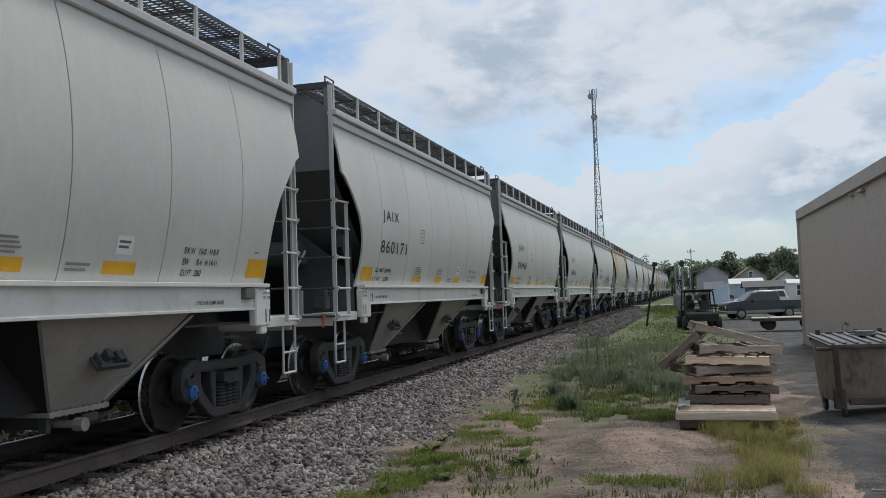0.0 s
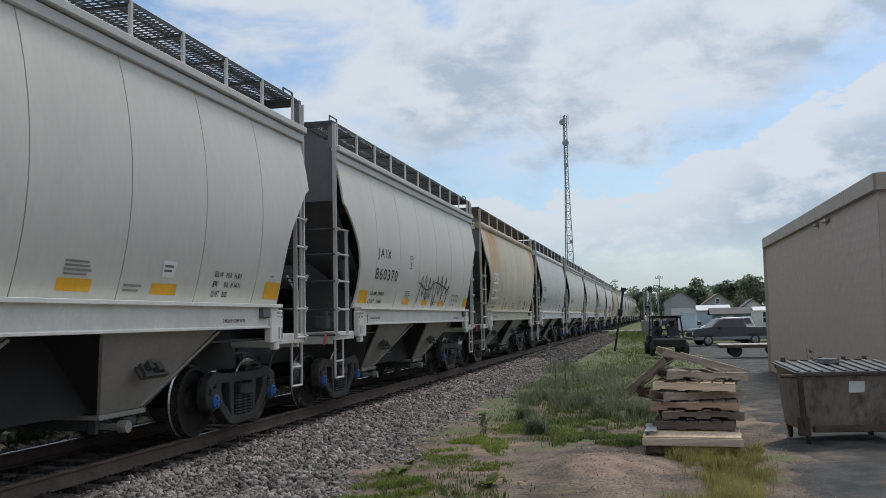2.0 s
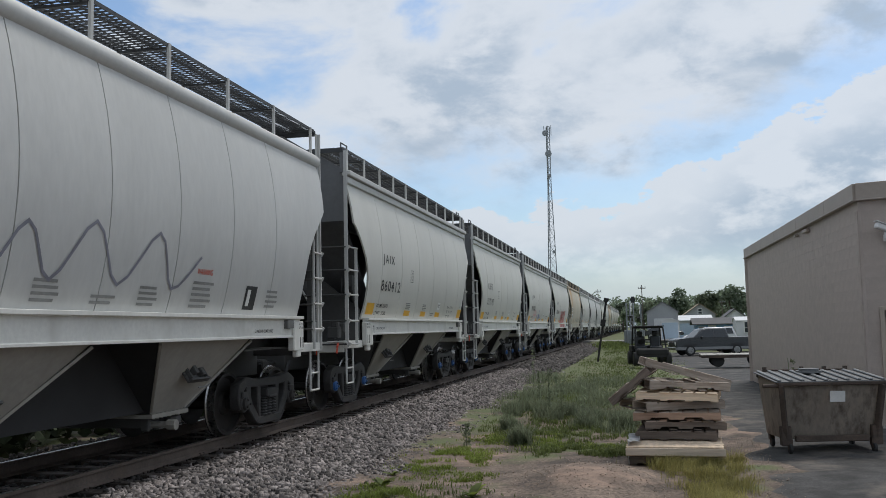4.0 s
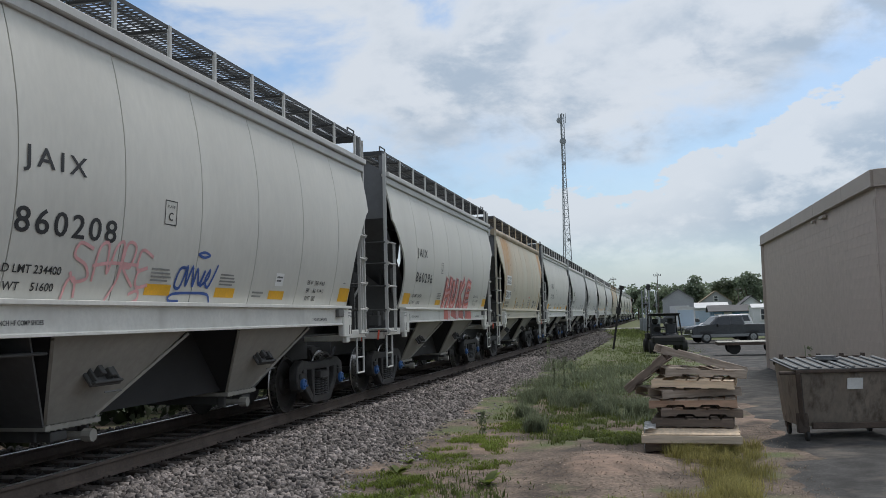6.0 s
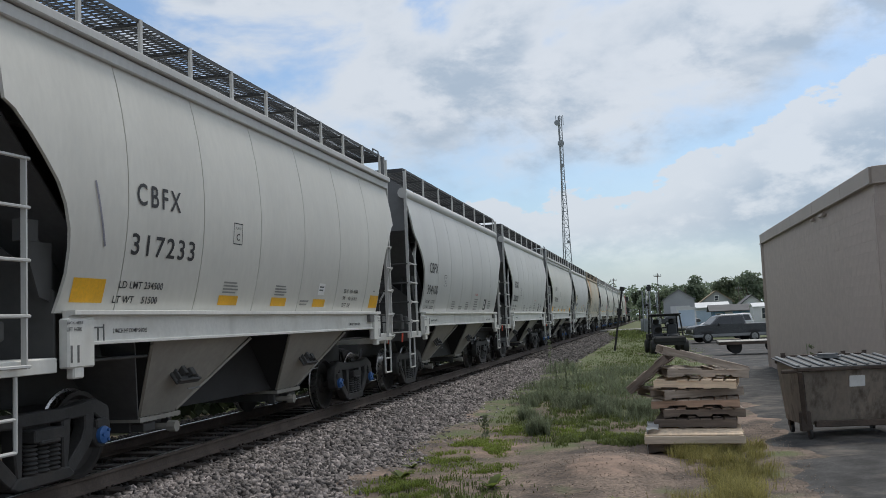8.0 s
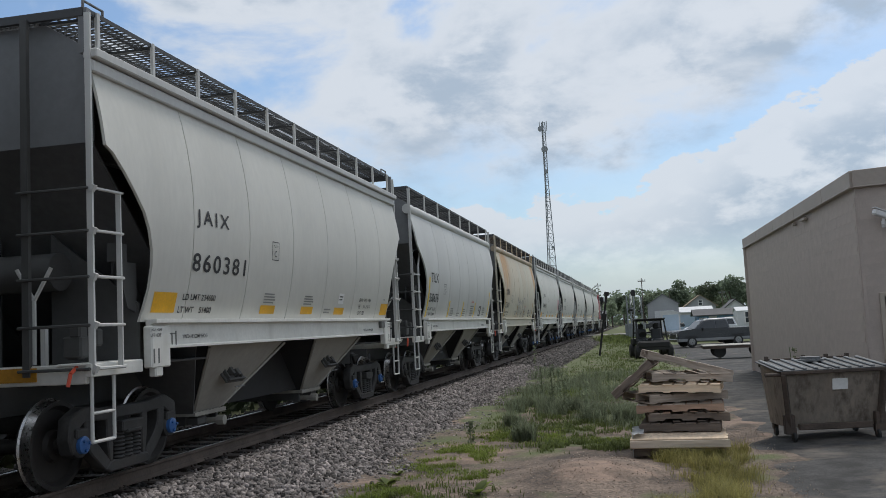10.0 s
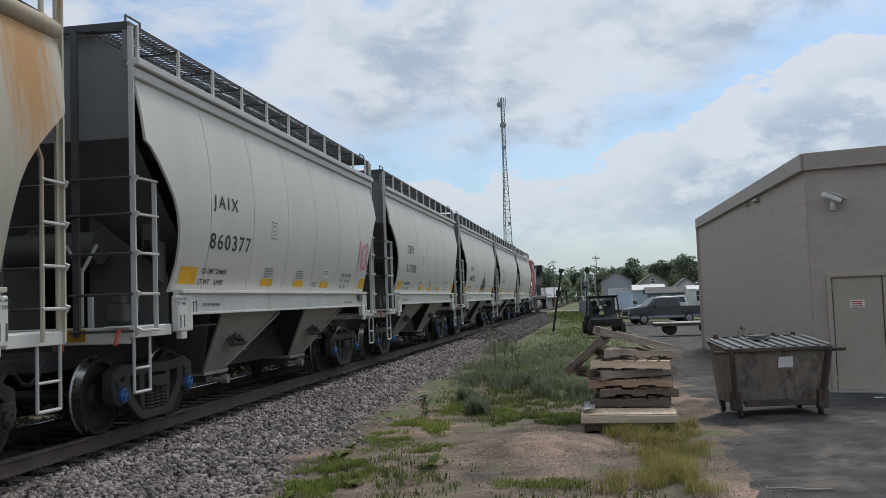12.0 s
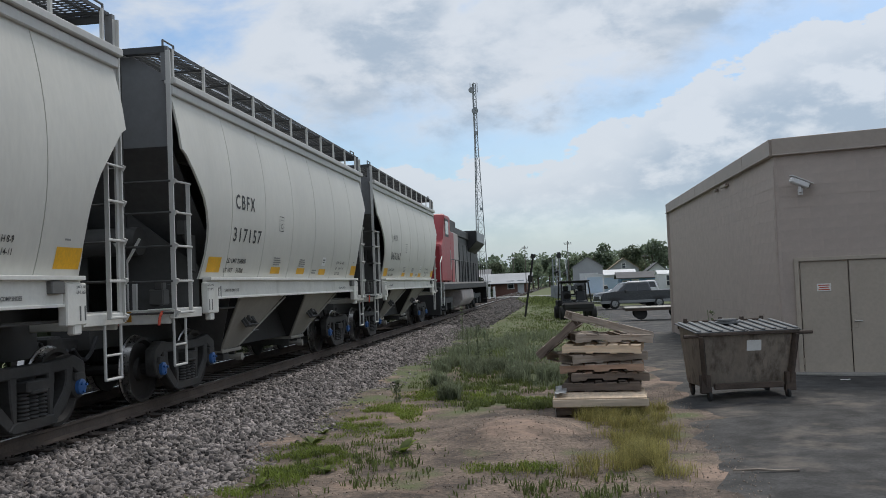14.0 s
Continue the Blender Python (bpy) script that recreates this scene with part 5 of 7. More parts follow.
    for i in range(2):
        x0 = D0 + 0.04 + i * 0.83
        bm = bmesh.new()
        box(bm, (x0 + 0.41, 0.045 - 0.012 * i, (GROUND_Z + 0.03 + DZ - 0.03) / 2), (0.815, 0.05, DZ - GROUND_Z - 0.05))
        leaf = part("door", bm, "door_paint", b, "tan painted steel door", at=wf, bevel=0.006)
        for z in (-0.2, 0.65, 1.45):
            bm = bmesh.new()
            tube(bm, (x0 + (0.0 if i == 0 else 0.82), 0.01, z - 0.06), (x0 + (0.0 if i == 0 else 0.82), 0.01, z + 0.06), 0.015, 8)
            part("hinge", bm, "door_paint", leaf)
        if i:
            bm = bmesh.new()
            box(bm, (x0 + 0.06, 0.0, 0.52), (0.09, 0.02, 0.24))
            part("lock_plate", bm, "door_paint", leaf, bevel=0.004)
            bm = bmesh.new()
            tube(bm, (x0 + 0.07, 0.0, 0.53), (x0 + 0.07, -0.06, 0.53), 0.02, 10)
            tube(bm, (x0 + 0.06, -0.06, 0.53), (x0 + 0.19, -0.06, 0.53), 0.014, 8)
            part("door_handle", bm, "steel", leaf, "steel lever handle")
        else:
            bm = bmesh.new()
            box(bm, (x0 + 0.40, 0.012, 1.15), (0.24, 0.008, 0.14))
            part("sign", bm, "white_paint", leaf, "small white sign")
            bm = bmesh.new()
            for k in range(3):
                box(bm, (x0 + 0.40, 0.006, 1.19 - 0.04 * k), (0.19 - 0.03 * (k % 2), 0.004, 0.016))
            part("sign_lettering", bm, "hose_red", leaf)
    bm = bmesh.new()
    box(bm, ((D0 + D1) / 2, -0.12, GROUND_Z + 0.03), (D1 - D0 + 0.2, 0.34, 0.05))
    part("door_sill", bm, "road", b, at=wf, bevel=0.01)
    return b


building()


def security_camera():
    m = wall_frame(BC, FRONT_DIR)
    c = thing("security_camera", "white outdoor security camera on a wall bracket", "camera", at=m @ pose(0.46, -0.02, 2.95))
    bm = bmesh.new()
    box(bm, (0, 0.0, -0.02), (0.09, 0.03, 0.12))
    bar(bm, (0, 0, -0.02), (0, -0.12, -0.02), 0.04)
    bar(bm, (0, -0.12, -0.04), (0, -0.12, 0.08), 0.045)
    part("bracket", bm, "cam_white", c, bevel=0.006)
    q = pose(0, -0.14, 0.14, 0, 22, 30)
    bm = bmesh.new()
    box(bm, (0, 0, 0), (0.36, 0.12, 0.11))
    part("housing", bm, "cam_white", c, at=q, bevel=0.02)
    bm = bmesh.new()
    box(bm, (0.02, 0, 0.065), (0.44, 0.14, 0.015))
    part("sunshield", bm, "cam_white", c, at=q)
    bm = bmesh.new()
    tube(bm, (0.17, 0, 0), (0.19, 0, 0), 0.045, 14)
    part("lens", bm, "black_paint", c, at=q)


security_camera()

# ---- dumpster ----
M["bin_tan"] = mat("bin_tan", (0.46, 0.40, 0.34), 0.7, grain=18, vary=0.12, stain=0.8, stain_col=(0.11, 0.08, 0.06), stain_scale=3.0, stain_at=0.54, stretch=(1, 1, 0.45))
M["bin_rust"] = mat("bin_rust", (0.078, 0.058, 0.047), 0.8, grain=25, vary=0.25, stain=0.5, stain_col=(0.13, 0.09, 0.065))
M["lid"] = mat("lid", (0.045, 0.05, 0.056), 0.5, grain=16, vary=0.1)
M["lid_rib"] = mat("lid_rib", (0.16, 0.17, 0.18), 0.5, grain=16, vary=0.1)
M["rubber"] = mat("rubber", (0.025, 0.025, 0.025), 0.8, grain=30, vary=0.1)


def dumpster():
    d = thing("dumpster", "small rusty tan steel dumpster with ribbed lids on casters", "dumpster", at=pose(2.53, 14.65, GROUND_Z + 0.01, 0, 0, 10))
    W, D = 0.75, 0.47                       # half width, half depth at the rim
    bm = bmesh.new()
    lo, hi = 0.20, 1.02
    T = [bm.verts.new(p) for p in ((-W, -D - 0.06, hi), (W, -D - 0.06, hi), (W, D, hi + 0.08), (-W, D, hi + 0.08))]
    B = [bm.verts.new(p) for p in ((-W + 0.10, -D + 0.14, lo), (W - 0.10, -D + 0.14, lo), (W - 0.10, D, lo), (-W + 0.10, D, lo))]
    bm.faces.new(B[::-1])
    for i in range(4):
        bm.faces.new((B[i], B[(i + 1) % 4], T[(i + 1) % 4], T[i]))
    bmesh.ops.solidify(bm, geom=bm.faces[:], thickness=0.012)
    part("body", bm, "bin_tan", d)
    for s in (-1, 1):
        bm = bmesh.new()
        bar(bm, (s * (W - 0.11), -D + 0.07, lo - 0.04), (s * (W - 0.03), -D - 0.08, hi - 0.03), 0.07, 0.09)
        box(bm, (s * (W - 0.10), -D + 0.06, lo + 0.06), (0.15, 0.10, 0.28))
        part("corner_leg", bm, "bin_rust", d, "rusty corner leg", bevel=0.01)
        bm = bmesh.new()
        tube(bm, (s * (W - 0.05), -D - 0.06, 0.99), (s * (W + 0.23), -D - 0.06, 0.99), 0.028, 10)
        part("lift_bar", bm, "bin_rust", d)
        for y in (-D + 0.06, D - 0.06):
            bm = bmesh.new()
            box(bm, (s * (W - 0.15), y, 0.16), (0.07, 0.09, 0.10))
            bar(bm, (s * (W - 0.15), y, 0.14), (s * (W - 0.15), y - 0.03, 0.07), 0.05)
            fork = part("caster", bm, "bin_rust", d)
            bm = bmesh.new()
            tube(bm, (s * (W - 0.15) - 0.022, y - 0.03, 0.075), (s * (W - 0.15) + 0.022, y - 0.03, 0.075), 0.073, 16)
            part("caster_wheel", bm, "rubber", fork, bevel=0.008)
    bm = bmesh.new()
    box(bm, (0, -D + 0.03, lo + 0.02), (2 * W - 0.45, 0.08, 0.09))
    part("front_channel", bm, "bin_rust", d, bevel=0.01)
    for y, z in ((-D - 0.08, hi - 0.01), (D, hi + 0.06)):
        bm = bmesh.new()
        box(bm, (0, y, z), (2 * W + 0.03, 0.05, 0.05))
        part("rim", bm, "bin_rust", d, bevel=0.008)
    for i in range(2):
        x0 = -W - 0.06 + i * (W + 0.06)
        q = pose(x0 + (W + 0.05) / 2, -0.02, hi + 0.065, 5.0)
        bm = bmesh.new()
        box(bm, (0, 0, 0), (W + 0.04, 2 * D + 0.16, 0.018))
        lid = part("lid", bm, "lid", d, "dark ribbed plastic lid", at=q, bevel=0.006)
        for k in range(5):
            bm = bmesh.new()
            box(bm, (-W / 2 + 0.05 + k * (W - 0.08) / 4, 0, 0.022), (0.055, 2 * D + 0.10, 0.03))
            part("rib", bm, "lid_rib", lid, bevel=0.012)
    bm = bmesh.new()
    q = [(-0.02, -D - 0.050, 0.90), (0.20, -D - 0.050, 0.90), (0.20, -D - 0.022, 0.74), (-0.02, -D - 0.022, 0.74)]
    slab(bm, q[::-1], 0.004)
    part("label_plate", bm, "white_paint", d, "faded white label")
    bm = bmesh.new()
    for a, r in ((0.0, 0.19), (0.035, 0.15)):
        tube(bm, (-0.05, 0.22, hi + 0.11 + a), (-0.05, 0.22, hi + 0.14 + a), r, 16)
    part("hinge_cap", bm, "lid_rib", d)
    bm = bmesh.new()
    for x in (-0.62, -0.05, 0.30, 0.62):
        box(bm, (x, D + 0.06, hi + 0.14), (0.05, 0.06, 0.10))
    tube(bm, (-0.65, D + 0.07, hi + 0.14), (0.65, D + 0.07, hi + 0.14), 0.014, 8)
    part("hinge_rod", bm, "bin_rust", d)


dumpster()

# ---- stack of pallets ----
M["wood_grey"] = mat("wood_grey", (0.37, 0.31, 0.26), 0.85, grain=22, vary=0.26, stretch=(0.12, 1, 1), rand=0.28, bump=0.004, stain=0.4, stain_col=(0.17, 0.135, 0.11))
M["wood_new"] = mat("wood_new", (0.68, 0.54, 0.40), 0.8, grain=22, vary=0.14, stretch=(0.12, 1, 1), rand=0.14, bump=0.003, stain=0.3, stain_col=(0.30, 0.21, 0.13))
M["wood_pale_new"] = mat("wood_pale_new", (0.62, 0.52, 0.42), 0.8, grain=22, vary=0.16, stretch=(1, 0.12, 1), rand=0.1, bump=0.003)
M["wood_dark"] = mat("wood_dark", (0.15, 0.12, 0.10), 0.9, grain=22, vary=0.25, stretch=(0.12, 1, 1), rand=0.25, bump=0.004)
M["wood_red"] = mat("wood_red", (0.34, 0.23, 0.17), 0.85, grain=22, vary=0.2, stretch=(0.12, 1, 1), rand=0.2, bump=0.004)
M["wrap"] = mat("wrap", (0.62, 0.63, 0.64), 0.35, grain=8, vary=0.08)
rp = random.Random(11)


def pallet(at, deck, stringer, label, boards=7, missing=(), half=0.61, notch=0.018, skirt=None):
    p = thing("pallet", label, "pallet", "stacked pallets", at=at)
    for y in (-0.48, 0, 0.48):
        bm = bmesh.new()
        prism(bm, [(k * half, z) for k, z in ((-1, 0.016), (-0.62, 0.016), (-0.58, 0.016 + notch), (-0.2, 0.016 + notch), (-0.16, 0.016), (0.16, 0.016), (0.2, 0.016 + notch), (0.58, 0.016 + notch), (0.62, 0.016), (1, 0.016), (1, 0.108), (-1, 0.108))], 1, y - 0.019, y + 0.019)
        part("stringer", bm, stringer, p, smooth=0)
    if skirt:
        bm = bmesh.new()
        box(bm, (-half - 0.012, 0, 0.058), (0.024, 1.03, 0.098))
        part("skirt_board", bm, skirt, p, bevel=0.004)
    gap = 2 * half / boards
    for i in range(boards):
        if i in missing:
            continue
        bm = bmesh.new()
        box(bm, (-half + gap * (i + 0.5) + rp.uniform(-0.008, 0.008), rp.uniform(-0.012, 0.012), 0.117), (gap - rp.uniform(0.012, 0.035), 1.01, 0.016), rz=rp.uniform(-0.012, 0.012))
        part("deck_board", bm, deck, p, bevel=0.003)
    for i in range(4):
        bm = bmesh.new()
        box(bm, (-half + 0.05 + (2 * half - 0.1) / 3 * i, 0, 0.008), (0.10, 1.01, 0.015), rz=rp.uniform(-0.01, 0.01))
        part("base_board", bm, stringer, p, bevel=0.003)
    return p


PX, PY = 0.33, 13.55
pallet(pose(PX, PY - 0.22, GROUND_Z + 0.03, 0, 0, 2), "wood_dark", "wood_dark", "rotting dark wooden pallet under a stack, on the ground", missing=(3,))
pallet(pose(PX + 0.04, PY - 0.30, GROUND_Z + 0.165, 0, 0, 88) @ Matrix.Diagonal((1, 1.26, 1.0, 1)), "wood_new", "wood_new", "pale new wooden pallet with a close deck, half wrapped in film", 12, (), 0.60, 0, "wood_pale_new")
for dx, dy, z, tilt, lean, turn, deck, st, lab, miss in (
        (0.10, 0.24, 0.300, 0, 0, -5, "wood_dark", "wood_dark", "dark weathered wooden pallet in a stack", ()),
        (0.17, 0.30, 0.435, 0, 0.8, 3, "wood_grey", "wood_dark", "grey weathered wooden pallet in a stack", (2,)),
        (0.11, 0.24, 0.570, 0, -0.6, -4, "wood_grey", "wood_red", "reddish-brown weathered pallet in a stack", ()),
        (0.02, 0.34, 0.705, 0, 0, 24, "wood_grey", "wood_grey", "grey weathered pallet turned askew in a stack", (4,)),
        (0.14, 0.20, 0.845, 0, 1.5, -7, "wood_new", "wood_new", "pale wooden pallet near the top of a stack", (1,)),
        (0.20, 0.30, 0.985, 0, 2.5, 9, "wood_grey", "wood_grey", "grey wooden pallet with split boards high on a stack", (3,))):
    pallet(pose(PX + dx, PY + dy, GROUND_Z + z, tilt, lean, turn), deck, st, lab, 7, miss, 0.60 - 0.04 * (turn % 2), 0.0 if turn in (-5, -7, 24) else 0.03)
pallet(pose(PX - 0.47, PY + 0.35, GROUND_Z + 1.00, 0, -40, -6), "wood_grey", "wood_dark", "dark broken half pallet leaning against a stack", 4, (2,), 0.36)
pallet(pose(PX + 0.20, PY + 0.42, GROUND_Z + 1.16, 0, 16, 6), "wood_grey", "wood_grey", "grey pallet lying tilted on top of a stack", 7, (1, 4))


def film_wrap():
    f = thing("film_wrap", "torn clear plastic film over a pallet corner", "plastic film", at=pose(PX - 0.55, PY - 0.40, GROUND_Z + 0.325))
    bm = bmesh.new()
    n, k = 14, 9
    g = []
    for i in range(n):
        row = []
        for j in range(k):
            u, v = i / (n - 1), j / (k - 1)
            row.append(bm.verts.new((-0.04 + 0.30 * max(v - 0.5, 0) + 0.025 * noise.noise((i * 0.9, j * 0.9, 2)),
                                     -0.42 + 0.9 * u, -0.36 + 0.36 * min(v * 2, 1) + 0.03 + 0.04 * noise.noise((i * 0.7, j * 0.7, 9)))))
        g.append(row)
    for a, b in zip(g, g[1:]):
        for j in range(k - 1):
            bm.faces.new((a[j], a[j + 1], b[j + 1], b[j]))
    bmesh.ops.solidify(bm, geom=bm.faces[:], thickness=0.004)
    part("sheet", bm, "wrap", f, smooth=60)


film_wrap()


# ---- litter on the yard ----
for x, y, sx, sy, mt, lab, turn in ((4.55, 16.2, 0.16, 0.06, "white_paint", "scrap of white paper on asphalt", 12), (5.35, 16.0, 0.22, 0.08, "white_paint", "flattened white wrapper on asphalt", -6), (3.05, 14.0, 0.06, 0.05, "rubber", "small dark clod on asphalt", 0)):
    o = thing("litter", lab, "litter", "litter on the yard", at=pose(x, y, ground_z(x, y) + 0.03, 0, 0, turn))
    bm = bmesh.new()
    bmesh.ops.create_grid(bm, x_segments=4, y_segments=3, size=0.5)
    for v in bm.verts:
        v.co = (v.co.x * sx, v.co.y * sy, 0.012 + 0.02 * noise.noise((v.co.x * 9, v.co.y * 9, x)))
    bmesh.ops.solidify(bm, geom=bm.faces[:], thickness=0.006)
    part("scrap", bm, mt, o)
o = thing("stick", "thin pale stick lying on asphalt", "stick", at=pose(1.75, 9.0, ground_z(1.75, 9.0) + 0.045, 0, 0, -4))
bm = bmesh.new()
pipe(bm, [(-0.28, 0, 0), (-0.05, 0.015, 0.008), (0.15, 0.0, 0.0), (0.32, 0.02, 0.004)], 0.011, 6)
part("twig", bm, "wood_grey", o)
# ---- vehicles ----
M["paint_dark"] = mat("paint_dark", (0.075, 0.078, 0.085), 0.25, 0.3, grain=20, vary=0.05)
M["paint_silver"] = mat("paint_silver", (0.26, 0.265, 0.27), 0.35, 0.3, grain=20, vary=0.05)
M["paint_red"] = mat("paint_red", (0.22, 0.02, 0.025), 0.3, 0.1, grain=20, vary=0.05)
M["paint_white"] = mat("paint_white", (0.72, 0.73, 0.74), 0.35, grain=20, vary=0.04)
M["car_glass"] = mat("car_glass", (0.02, 0.025, 0.03), 0.06, grain=10, vary=0.05, spec=0.8)
M["chrome"] = mat("chrome", (0.32, 0.32, 0.32), 0.3, 1.0, grain=10, vary=0.05)
M["lamp_glass"] = mat("lamp_glass", (0.7, 0.7, 0.68), 0.1, grain=10, vary=0.05)


def extruded(name, outline, half, material, parent, inset=0.0, bevel=0.04, label=""):
    bm = bmesh.new()
    prism(bm, outline, 1, -half, half)
    if inset:
        top = max(p[1] for p in outline)
        low = min(p[1] for p in outline)
        for v in bm.verts:
            v.co.y *= 1 - inset * (v.co.z - low) / (top - low)
    return part(name, bm, material, parent, label, bevel=bevel)


def vehicle(name, label, category, at, paint, lower, body, cabin, windows, wheels, r=0.38, half=0.95, extras=()):
    v = thing(name, label, category, at=at)
    extruded("body", body, half, paint, v, bevel=0.05)
    if lower:
        extruded("lower_body", lower[1], half + 0.012, lower[0], v, bevel=0.03)
    extruded("cabin", cabin, half - 0.04, paint, v, inset=0.16, bevel=0.05)
    low, top = min(p[1] for p in cabin), max(p[1] for p in cabin)
    for w in windows:
        for s in (-1, 1):
            bm = bmesh.new()
            q = [(x, s * ((half - 0.04) * (1 - 0.16 * (z - low) / (top - low)) + 0.008), z) for x, z in w]
            slab(bm, q, 0.01 * s)
            part("side_window", bm, "car_glass", v)
    for (a, b), nm in (((cabin[0], cabin[1]), "windscreen"), ((cabin[-1], cabin[-2]), "rear_window")):
        bm = bmesh.new()
        d = 0.02 if nm == "windscreen" else -0.02
        pa = [a[0] + (b[0] - a[0]) * 0.12 + d, a[1] + (b[1] - a[1]) * 0.12]
        pb = [a[0] + (b[0] - a[0]) * 0.85 + d, a[1] + (b[1] - a[1]) * 0.85]
        slab(bm, [(pa[0], -half * 0.82, pa[1]), (pa[0], half * 0.82, pa[1]), (pb[0], half * 0.72, pb[1]), (pb[0], -half * 0.72, pb[1])], 0.01)
        part(nm, bm, "car_glass", v)
    for x in wheels:
        for s in (-1, 1):
            bm = bmesh.new()
            lathe(bm, [(0, 0.2), (0.0, r - 0.04), (0.04, r), (0.2, r), (0.24, r - 0.04), (0.24, 0.2)], Matrix.Translation((x, s * (half - 0.10) - 0.12, r)) @ Euler((0, 0, radians(90))).to_matrix().to_4x4(), 24)
            w = part("wheel", bm, "rubber", v)
            bm = bmesh.new()
            lathe(bm, [(0, 0.06), (0.02, r * 0.62), (0.03, r * 0.62), (0.035, 0.06)], Matrix.Translation((x, s * (half + 0.015), r)) @ Euler((0, 0, radians(90 * s))).to_matrix().to_4x4(), 18)
            part("rim", bm, "chrome", w)
    for nm, c, sz, mt in extras:
        bm = bmesh.new()
        box(bm, c, sz)
        part(nm, bm, mt, v, bevel=min(sz) * 0.2)
    return v


def flip(x, y, z, turn=180):
    return pose(x, y, z, 0, 0, turn)


PICK_BODY = [(2.9, 0.55), (2.94, 1.00), (2.84, 1.22), (2.55, 1.28), (1.45, 1.36), (-2.85, 1.34), (-2.92, 1.22), (-2.92, 0.55)]
PICK_CAB = [(1.60, 1.30), (0.85, 1.95), (0.55, 2.02), (-0.85, 2.02), (-1.05, 1.95), (-1.2, 1.30)]
PICK_WIN = [[(1.25, 1.34), (0.72, 1.86), (-0.02, 1.88), (-0.02, 1.34)], [(-0.12, 1.34), (-0.12, 1.88), (-0.9, 1.86), (-1.02, 1.34)]]
pick_extras = [("front_bumper", (2.95, 0, 0.55), (0.16, 1.84, 0.22), "chrome"), ("grille", (2.935, 0, 0.88), (0.05, 1.2, 0.24), "black_paint"),
               ("headlight", (2.90, 0.74, 0.90), (0.10, 0.26, 0.22), "lamp_glass"), ("headlight", (2.90, -0.74, 0.90), (0.10, 0.26, 0.22), "lamp_glass"),
               ("mirror", (0.95, 1.02, 1.32), (0.12, 0.20, 0.20), "black_paint"), ("mirror", (0.95, -1.02, 1.32), (0.12, 0.20, 0.20), "black_paint"),
               ("rear_bumper", (-2.95, 0, 0.55), (0.14, 1.8, 0.18), "chrome"),
               ("wheel_arch", (1.85, 0.965, 0.78), (0.95, 0.02, 0.16), "black_paint"), ("wheel_arch", (-1.75, 0.965, 0.78), (0.95, 0.02, 0.16), "black_paint")]
vehicle("pickup_truck", "dark grey crew-cab pickup truck with silver lower panels", "truck", flip(4.85, 72, -0.90, 198), "paint_dark",
        ("paint_silver", [(2.9, 0.42), (2.9, 0.66), (-2.9, 0.66), (-2.9, 0.42)]), PICK_BODY, PICK_CAB, PICK_WIN, (1.85, -1.75), 0.40, 0.96, pick_extras)
SUV_BODY = [(2.2, 0.45), (2.25, 0.85), (2.0, 1.0), (1.0, 1.10), (-2.2, 1.10), (-2.25, 0.45)]
SUV_CAB = [(1.15, 1.08), (0.45, 1.68), (-1.95, 1.70), (-2.2, 1.08)]
SUV_WIN = [[(0.8, 1.12), (0.4, 1.56), (-0.35, 1.60), (-0.35, 1.12)], [(-0.45, 1.12), (-0.45, 1.60), (-1.25, 1.60), (-1.25, 1.12)], [(-1.35, 1.12), (-1.35, 1.60), (-1.85, 1.58), (-2.0, 1.12)]]
sx = [("front_bumper", (2.25, 0, 0.5), (0.14, 1.7, 0.24), "black_paint"), ("headlight", (2.18, 0.68, 0.82), (0.10, 0.3, 0.16), "lamp_glass"), ("headlight", (2.18, -0.68, 0.82), (0.10, 0.3, 0.16), "lamp_glass")]
CAR_BODY = [(2.25, 0.40), (2.3, 0.66), (2.1, 0.80), (1.0, 0.94), (-1.6, 0.96), (-2.25, 0.90), (-2.3, 0.40)]
CAR_CAB = [(1.05, 0.93), (0.25, 1.42), (-1.0, 1.42), (-1.75, 0.93)]
CAR_WIN = [[(0.75, 0.96), (0.22, 1.34), (-0.35, 1.36), (-0.35, 0.96)], [(-0.43, 0.96), (-0.43, 1.36), (-0.95, 1.34), (-1.35, 0.96)]]
vehicle("car", "dark red sedan parked beside a pickup truck", "car", flip(4.75, 77, -0.85, 186), "paint_red", None, CAR_BODY, CAR_CAB, CAR_WIN, (1.4, -1.4), 0.33, 0.88, sx[1:2])
vehicle("suv", "white sport utility vehicle parked behind a red sedan", "car", flip(5.7, 84, -0.55, 180), "paint_white", None, SUV_BODY, SUV_CAB, SUV_WIN, (1.35, -1.35), 0.36, 0.9, sx)
vehicle("suv", "dark sport utility vehicle parked behind a pickup truck", "car", flip(10.0, 80, -0.75, 180), "paint_dark", None, SUV_BODY, SUV_CAB, SUV_WIN, (1.35, -1.35), 0.38, 0.92, sx)
vehicle("car", "dark sedan parked by the far lot", "car", flip(2.2, 108, -0.15, 0), "paint_dark", None, CAR_BODY, CAR_CAB, CAR_WIN, (1.4, -1.4), 0.33, 0.88, sx[1:2])


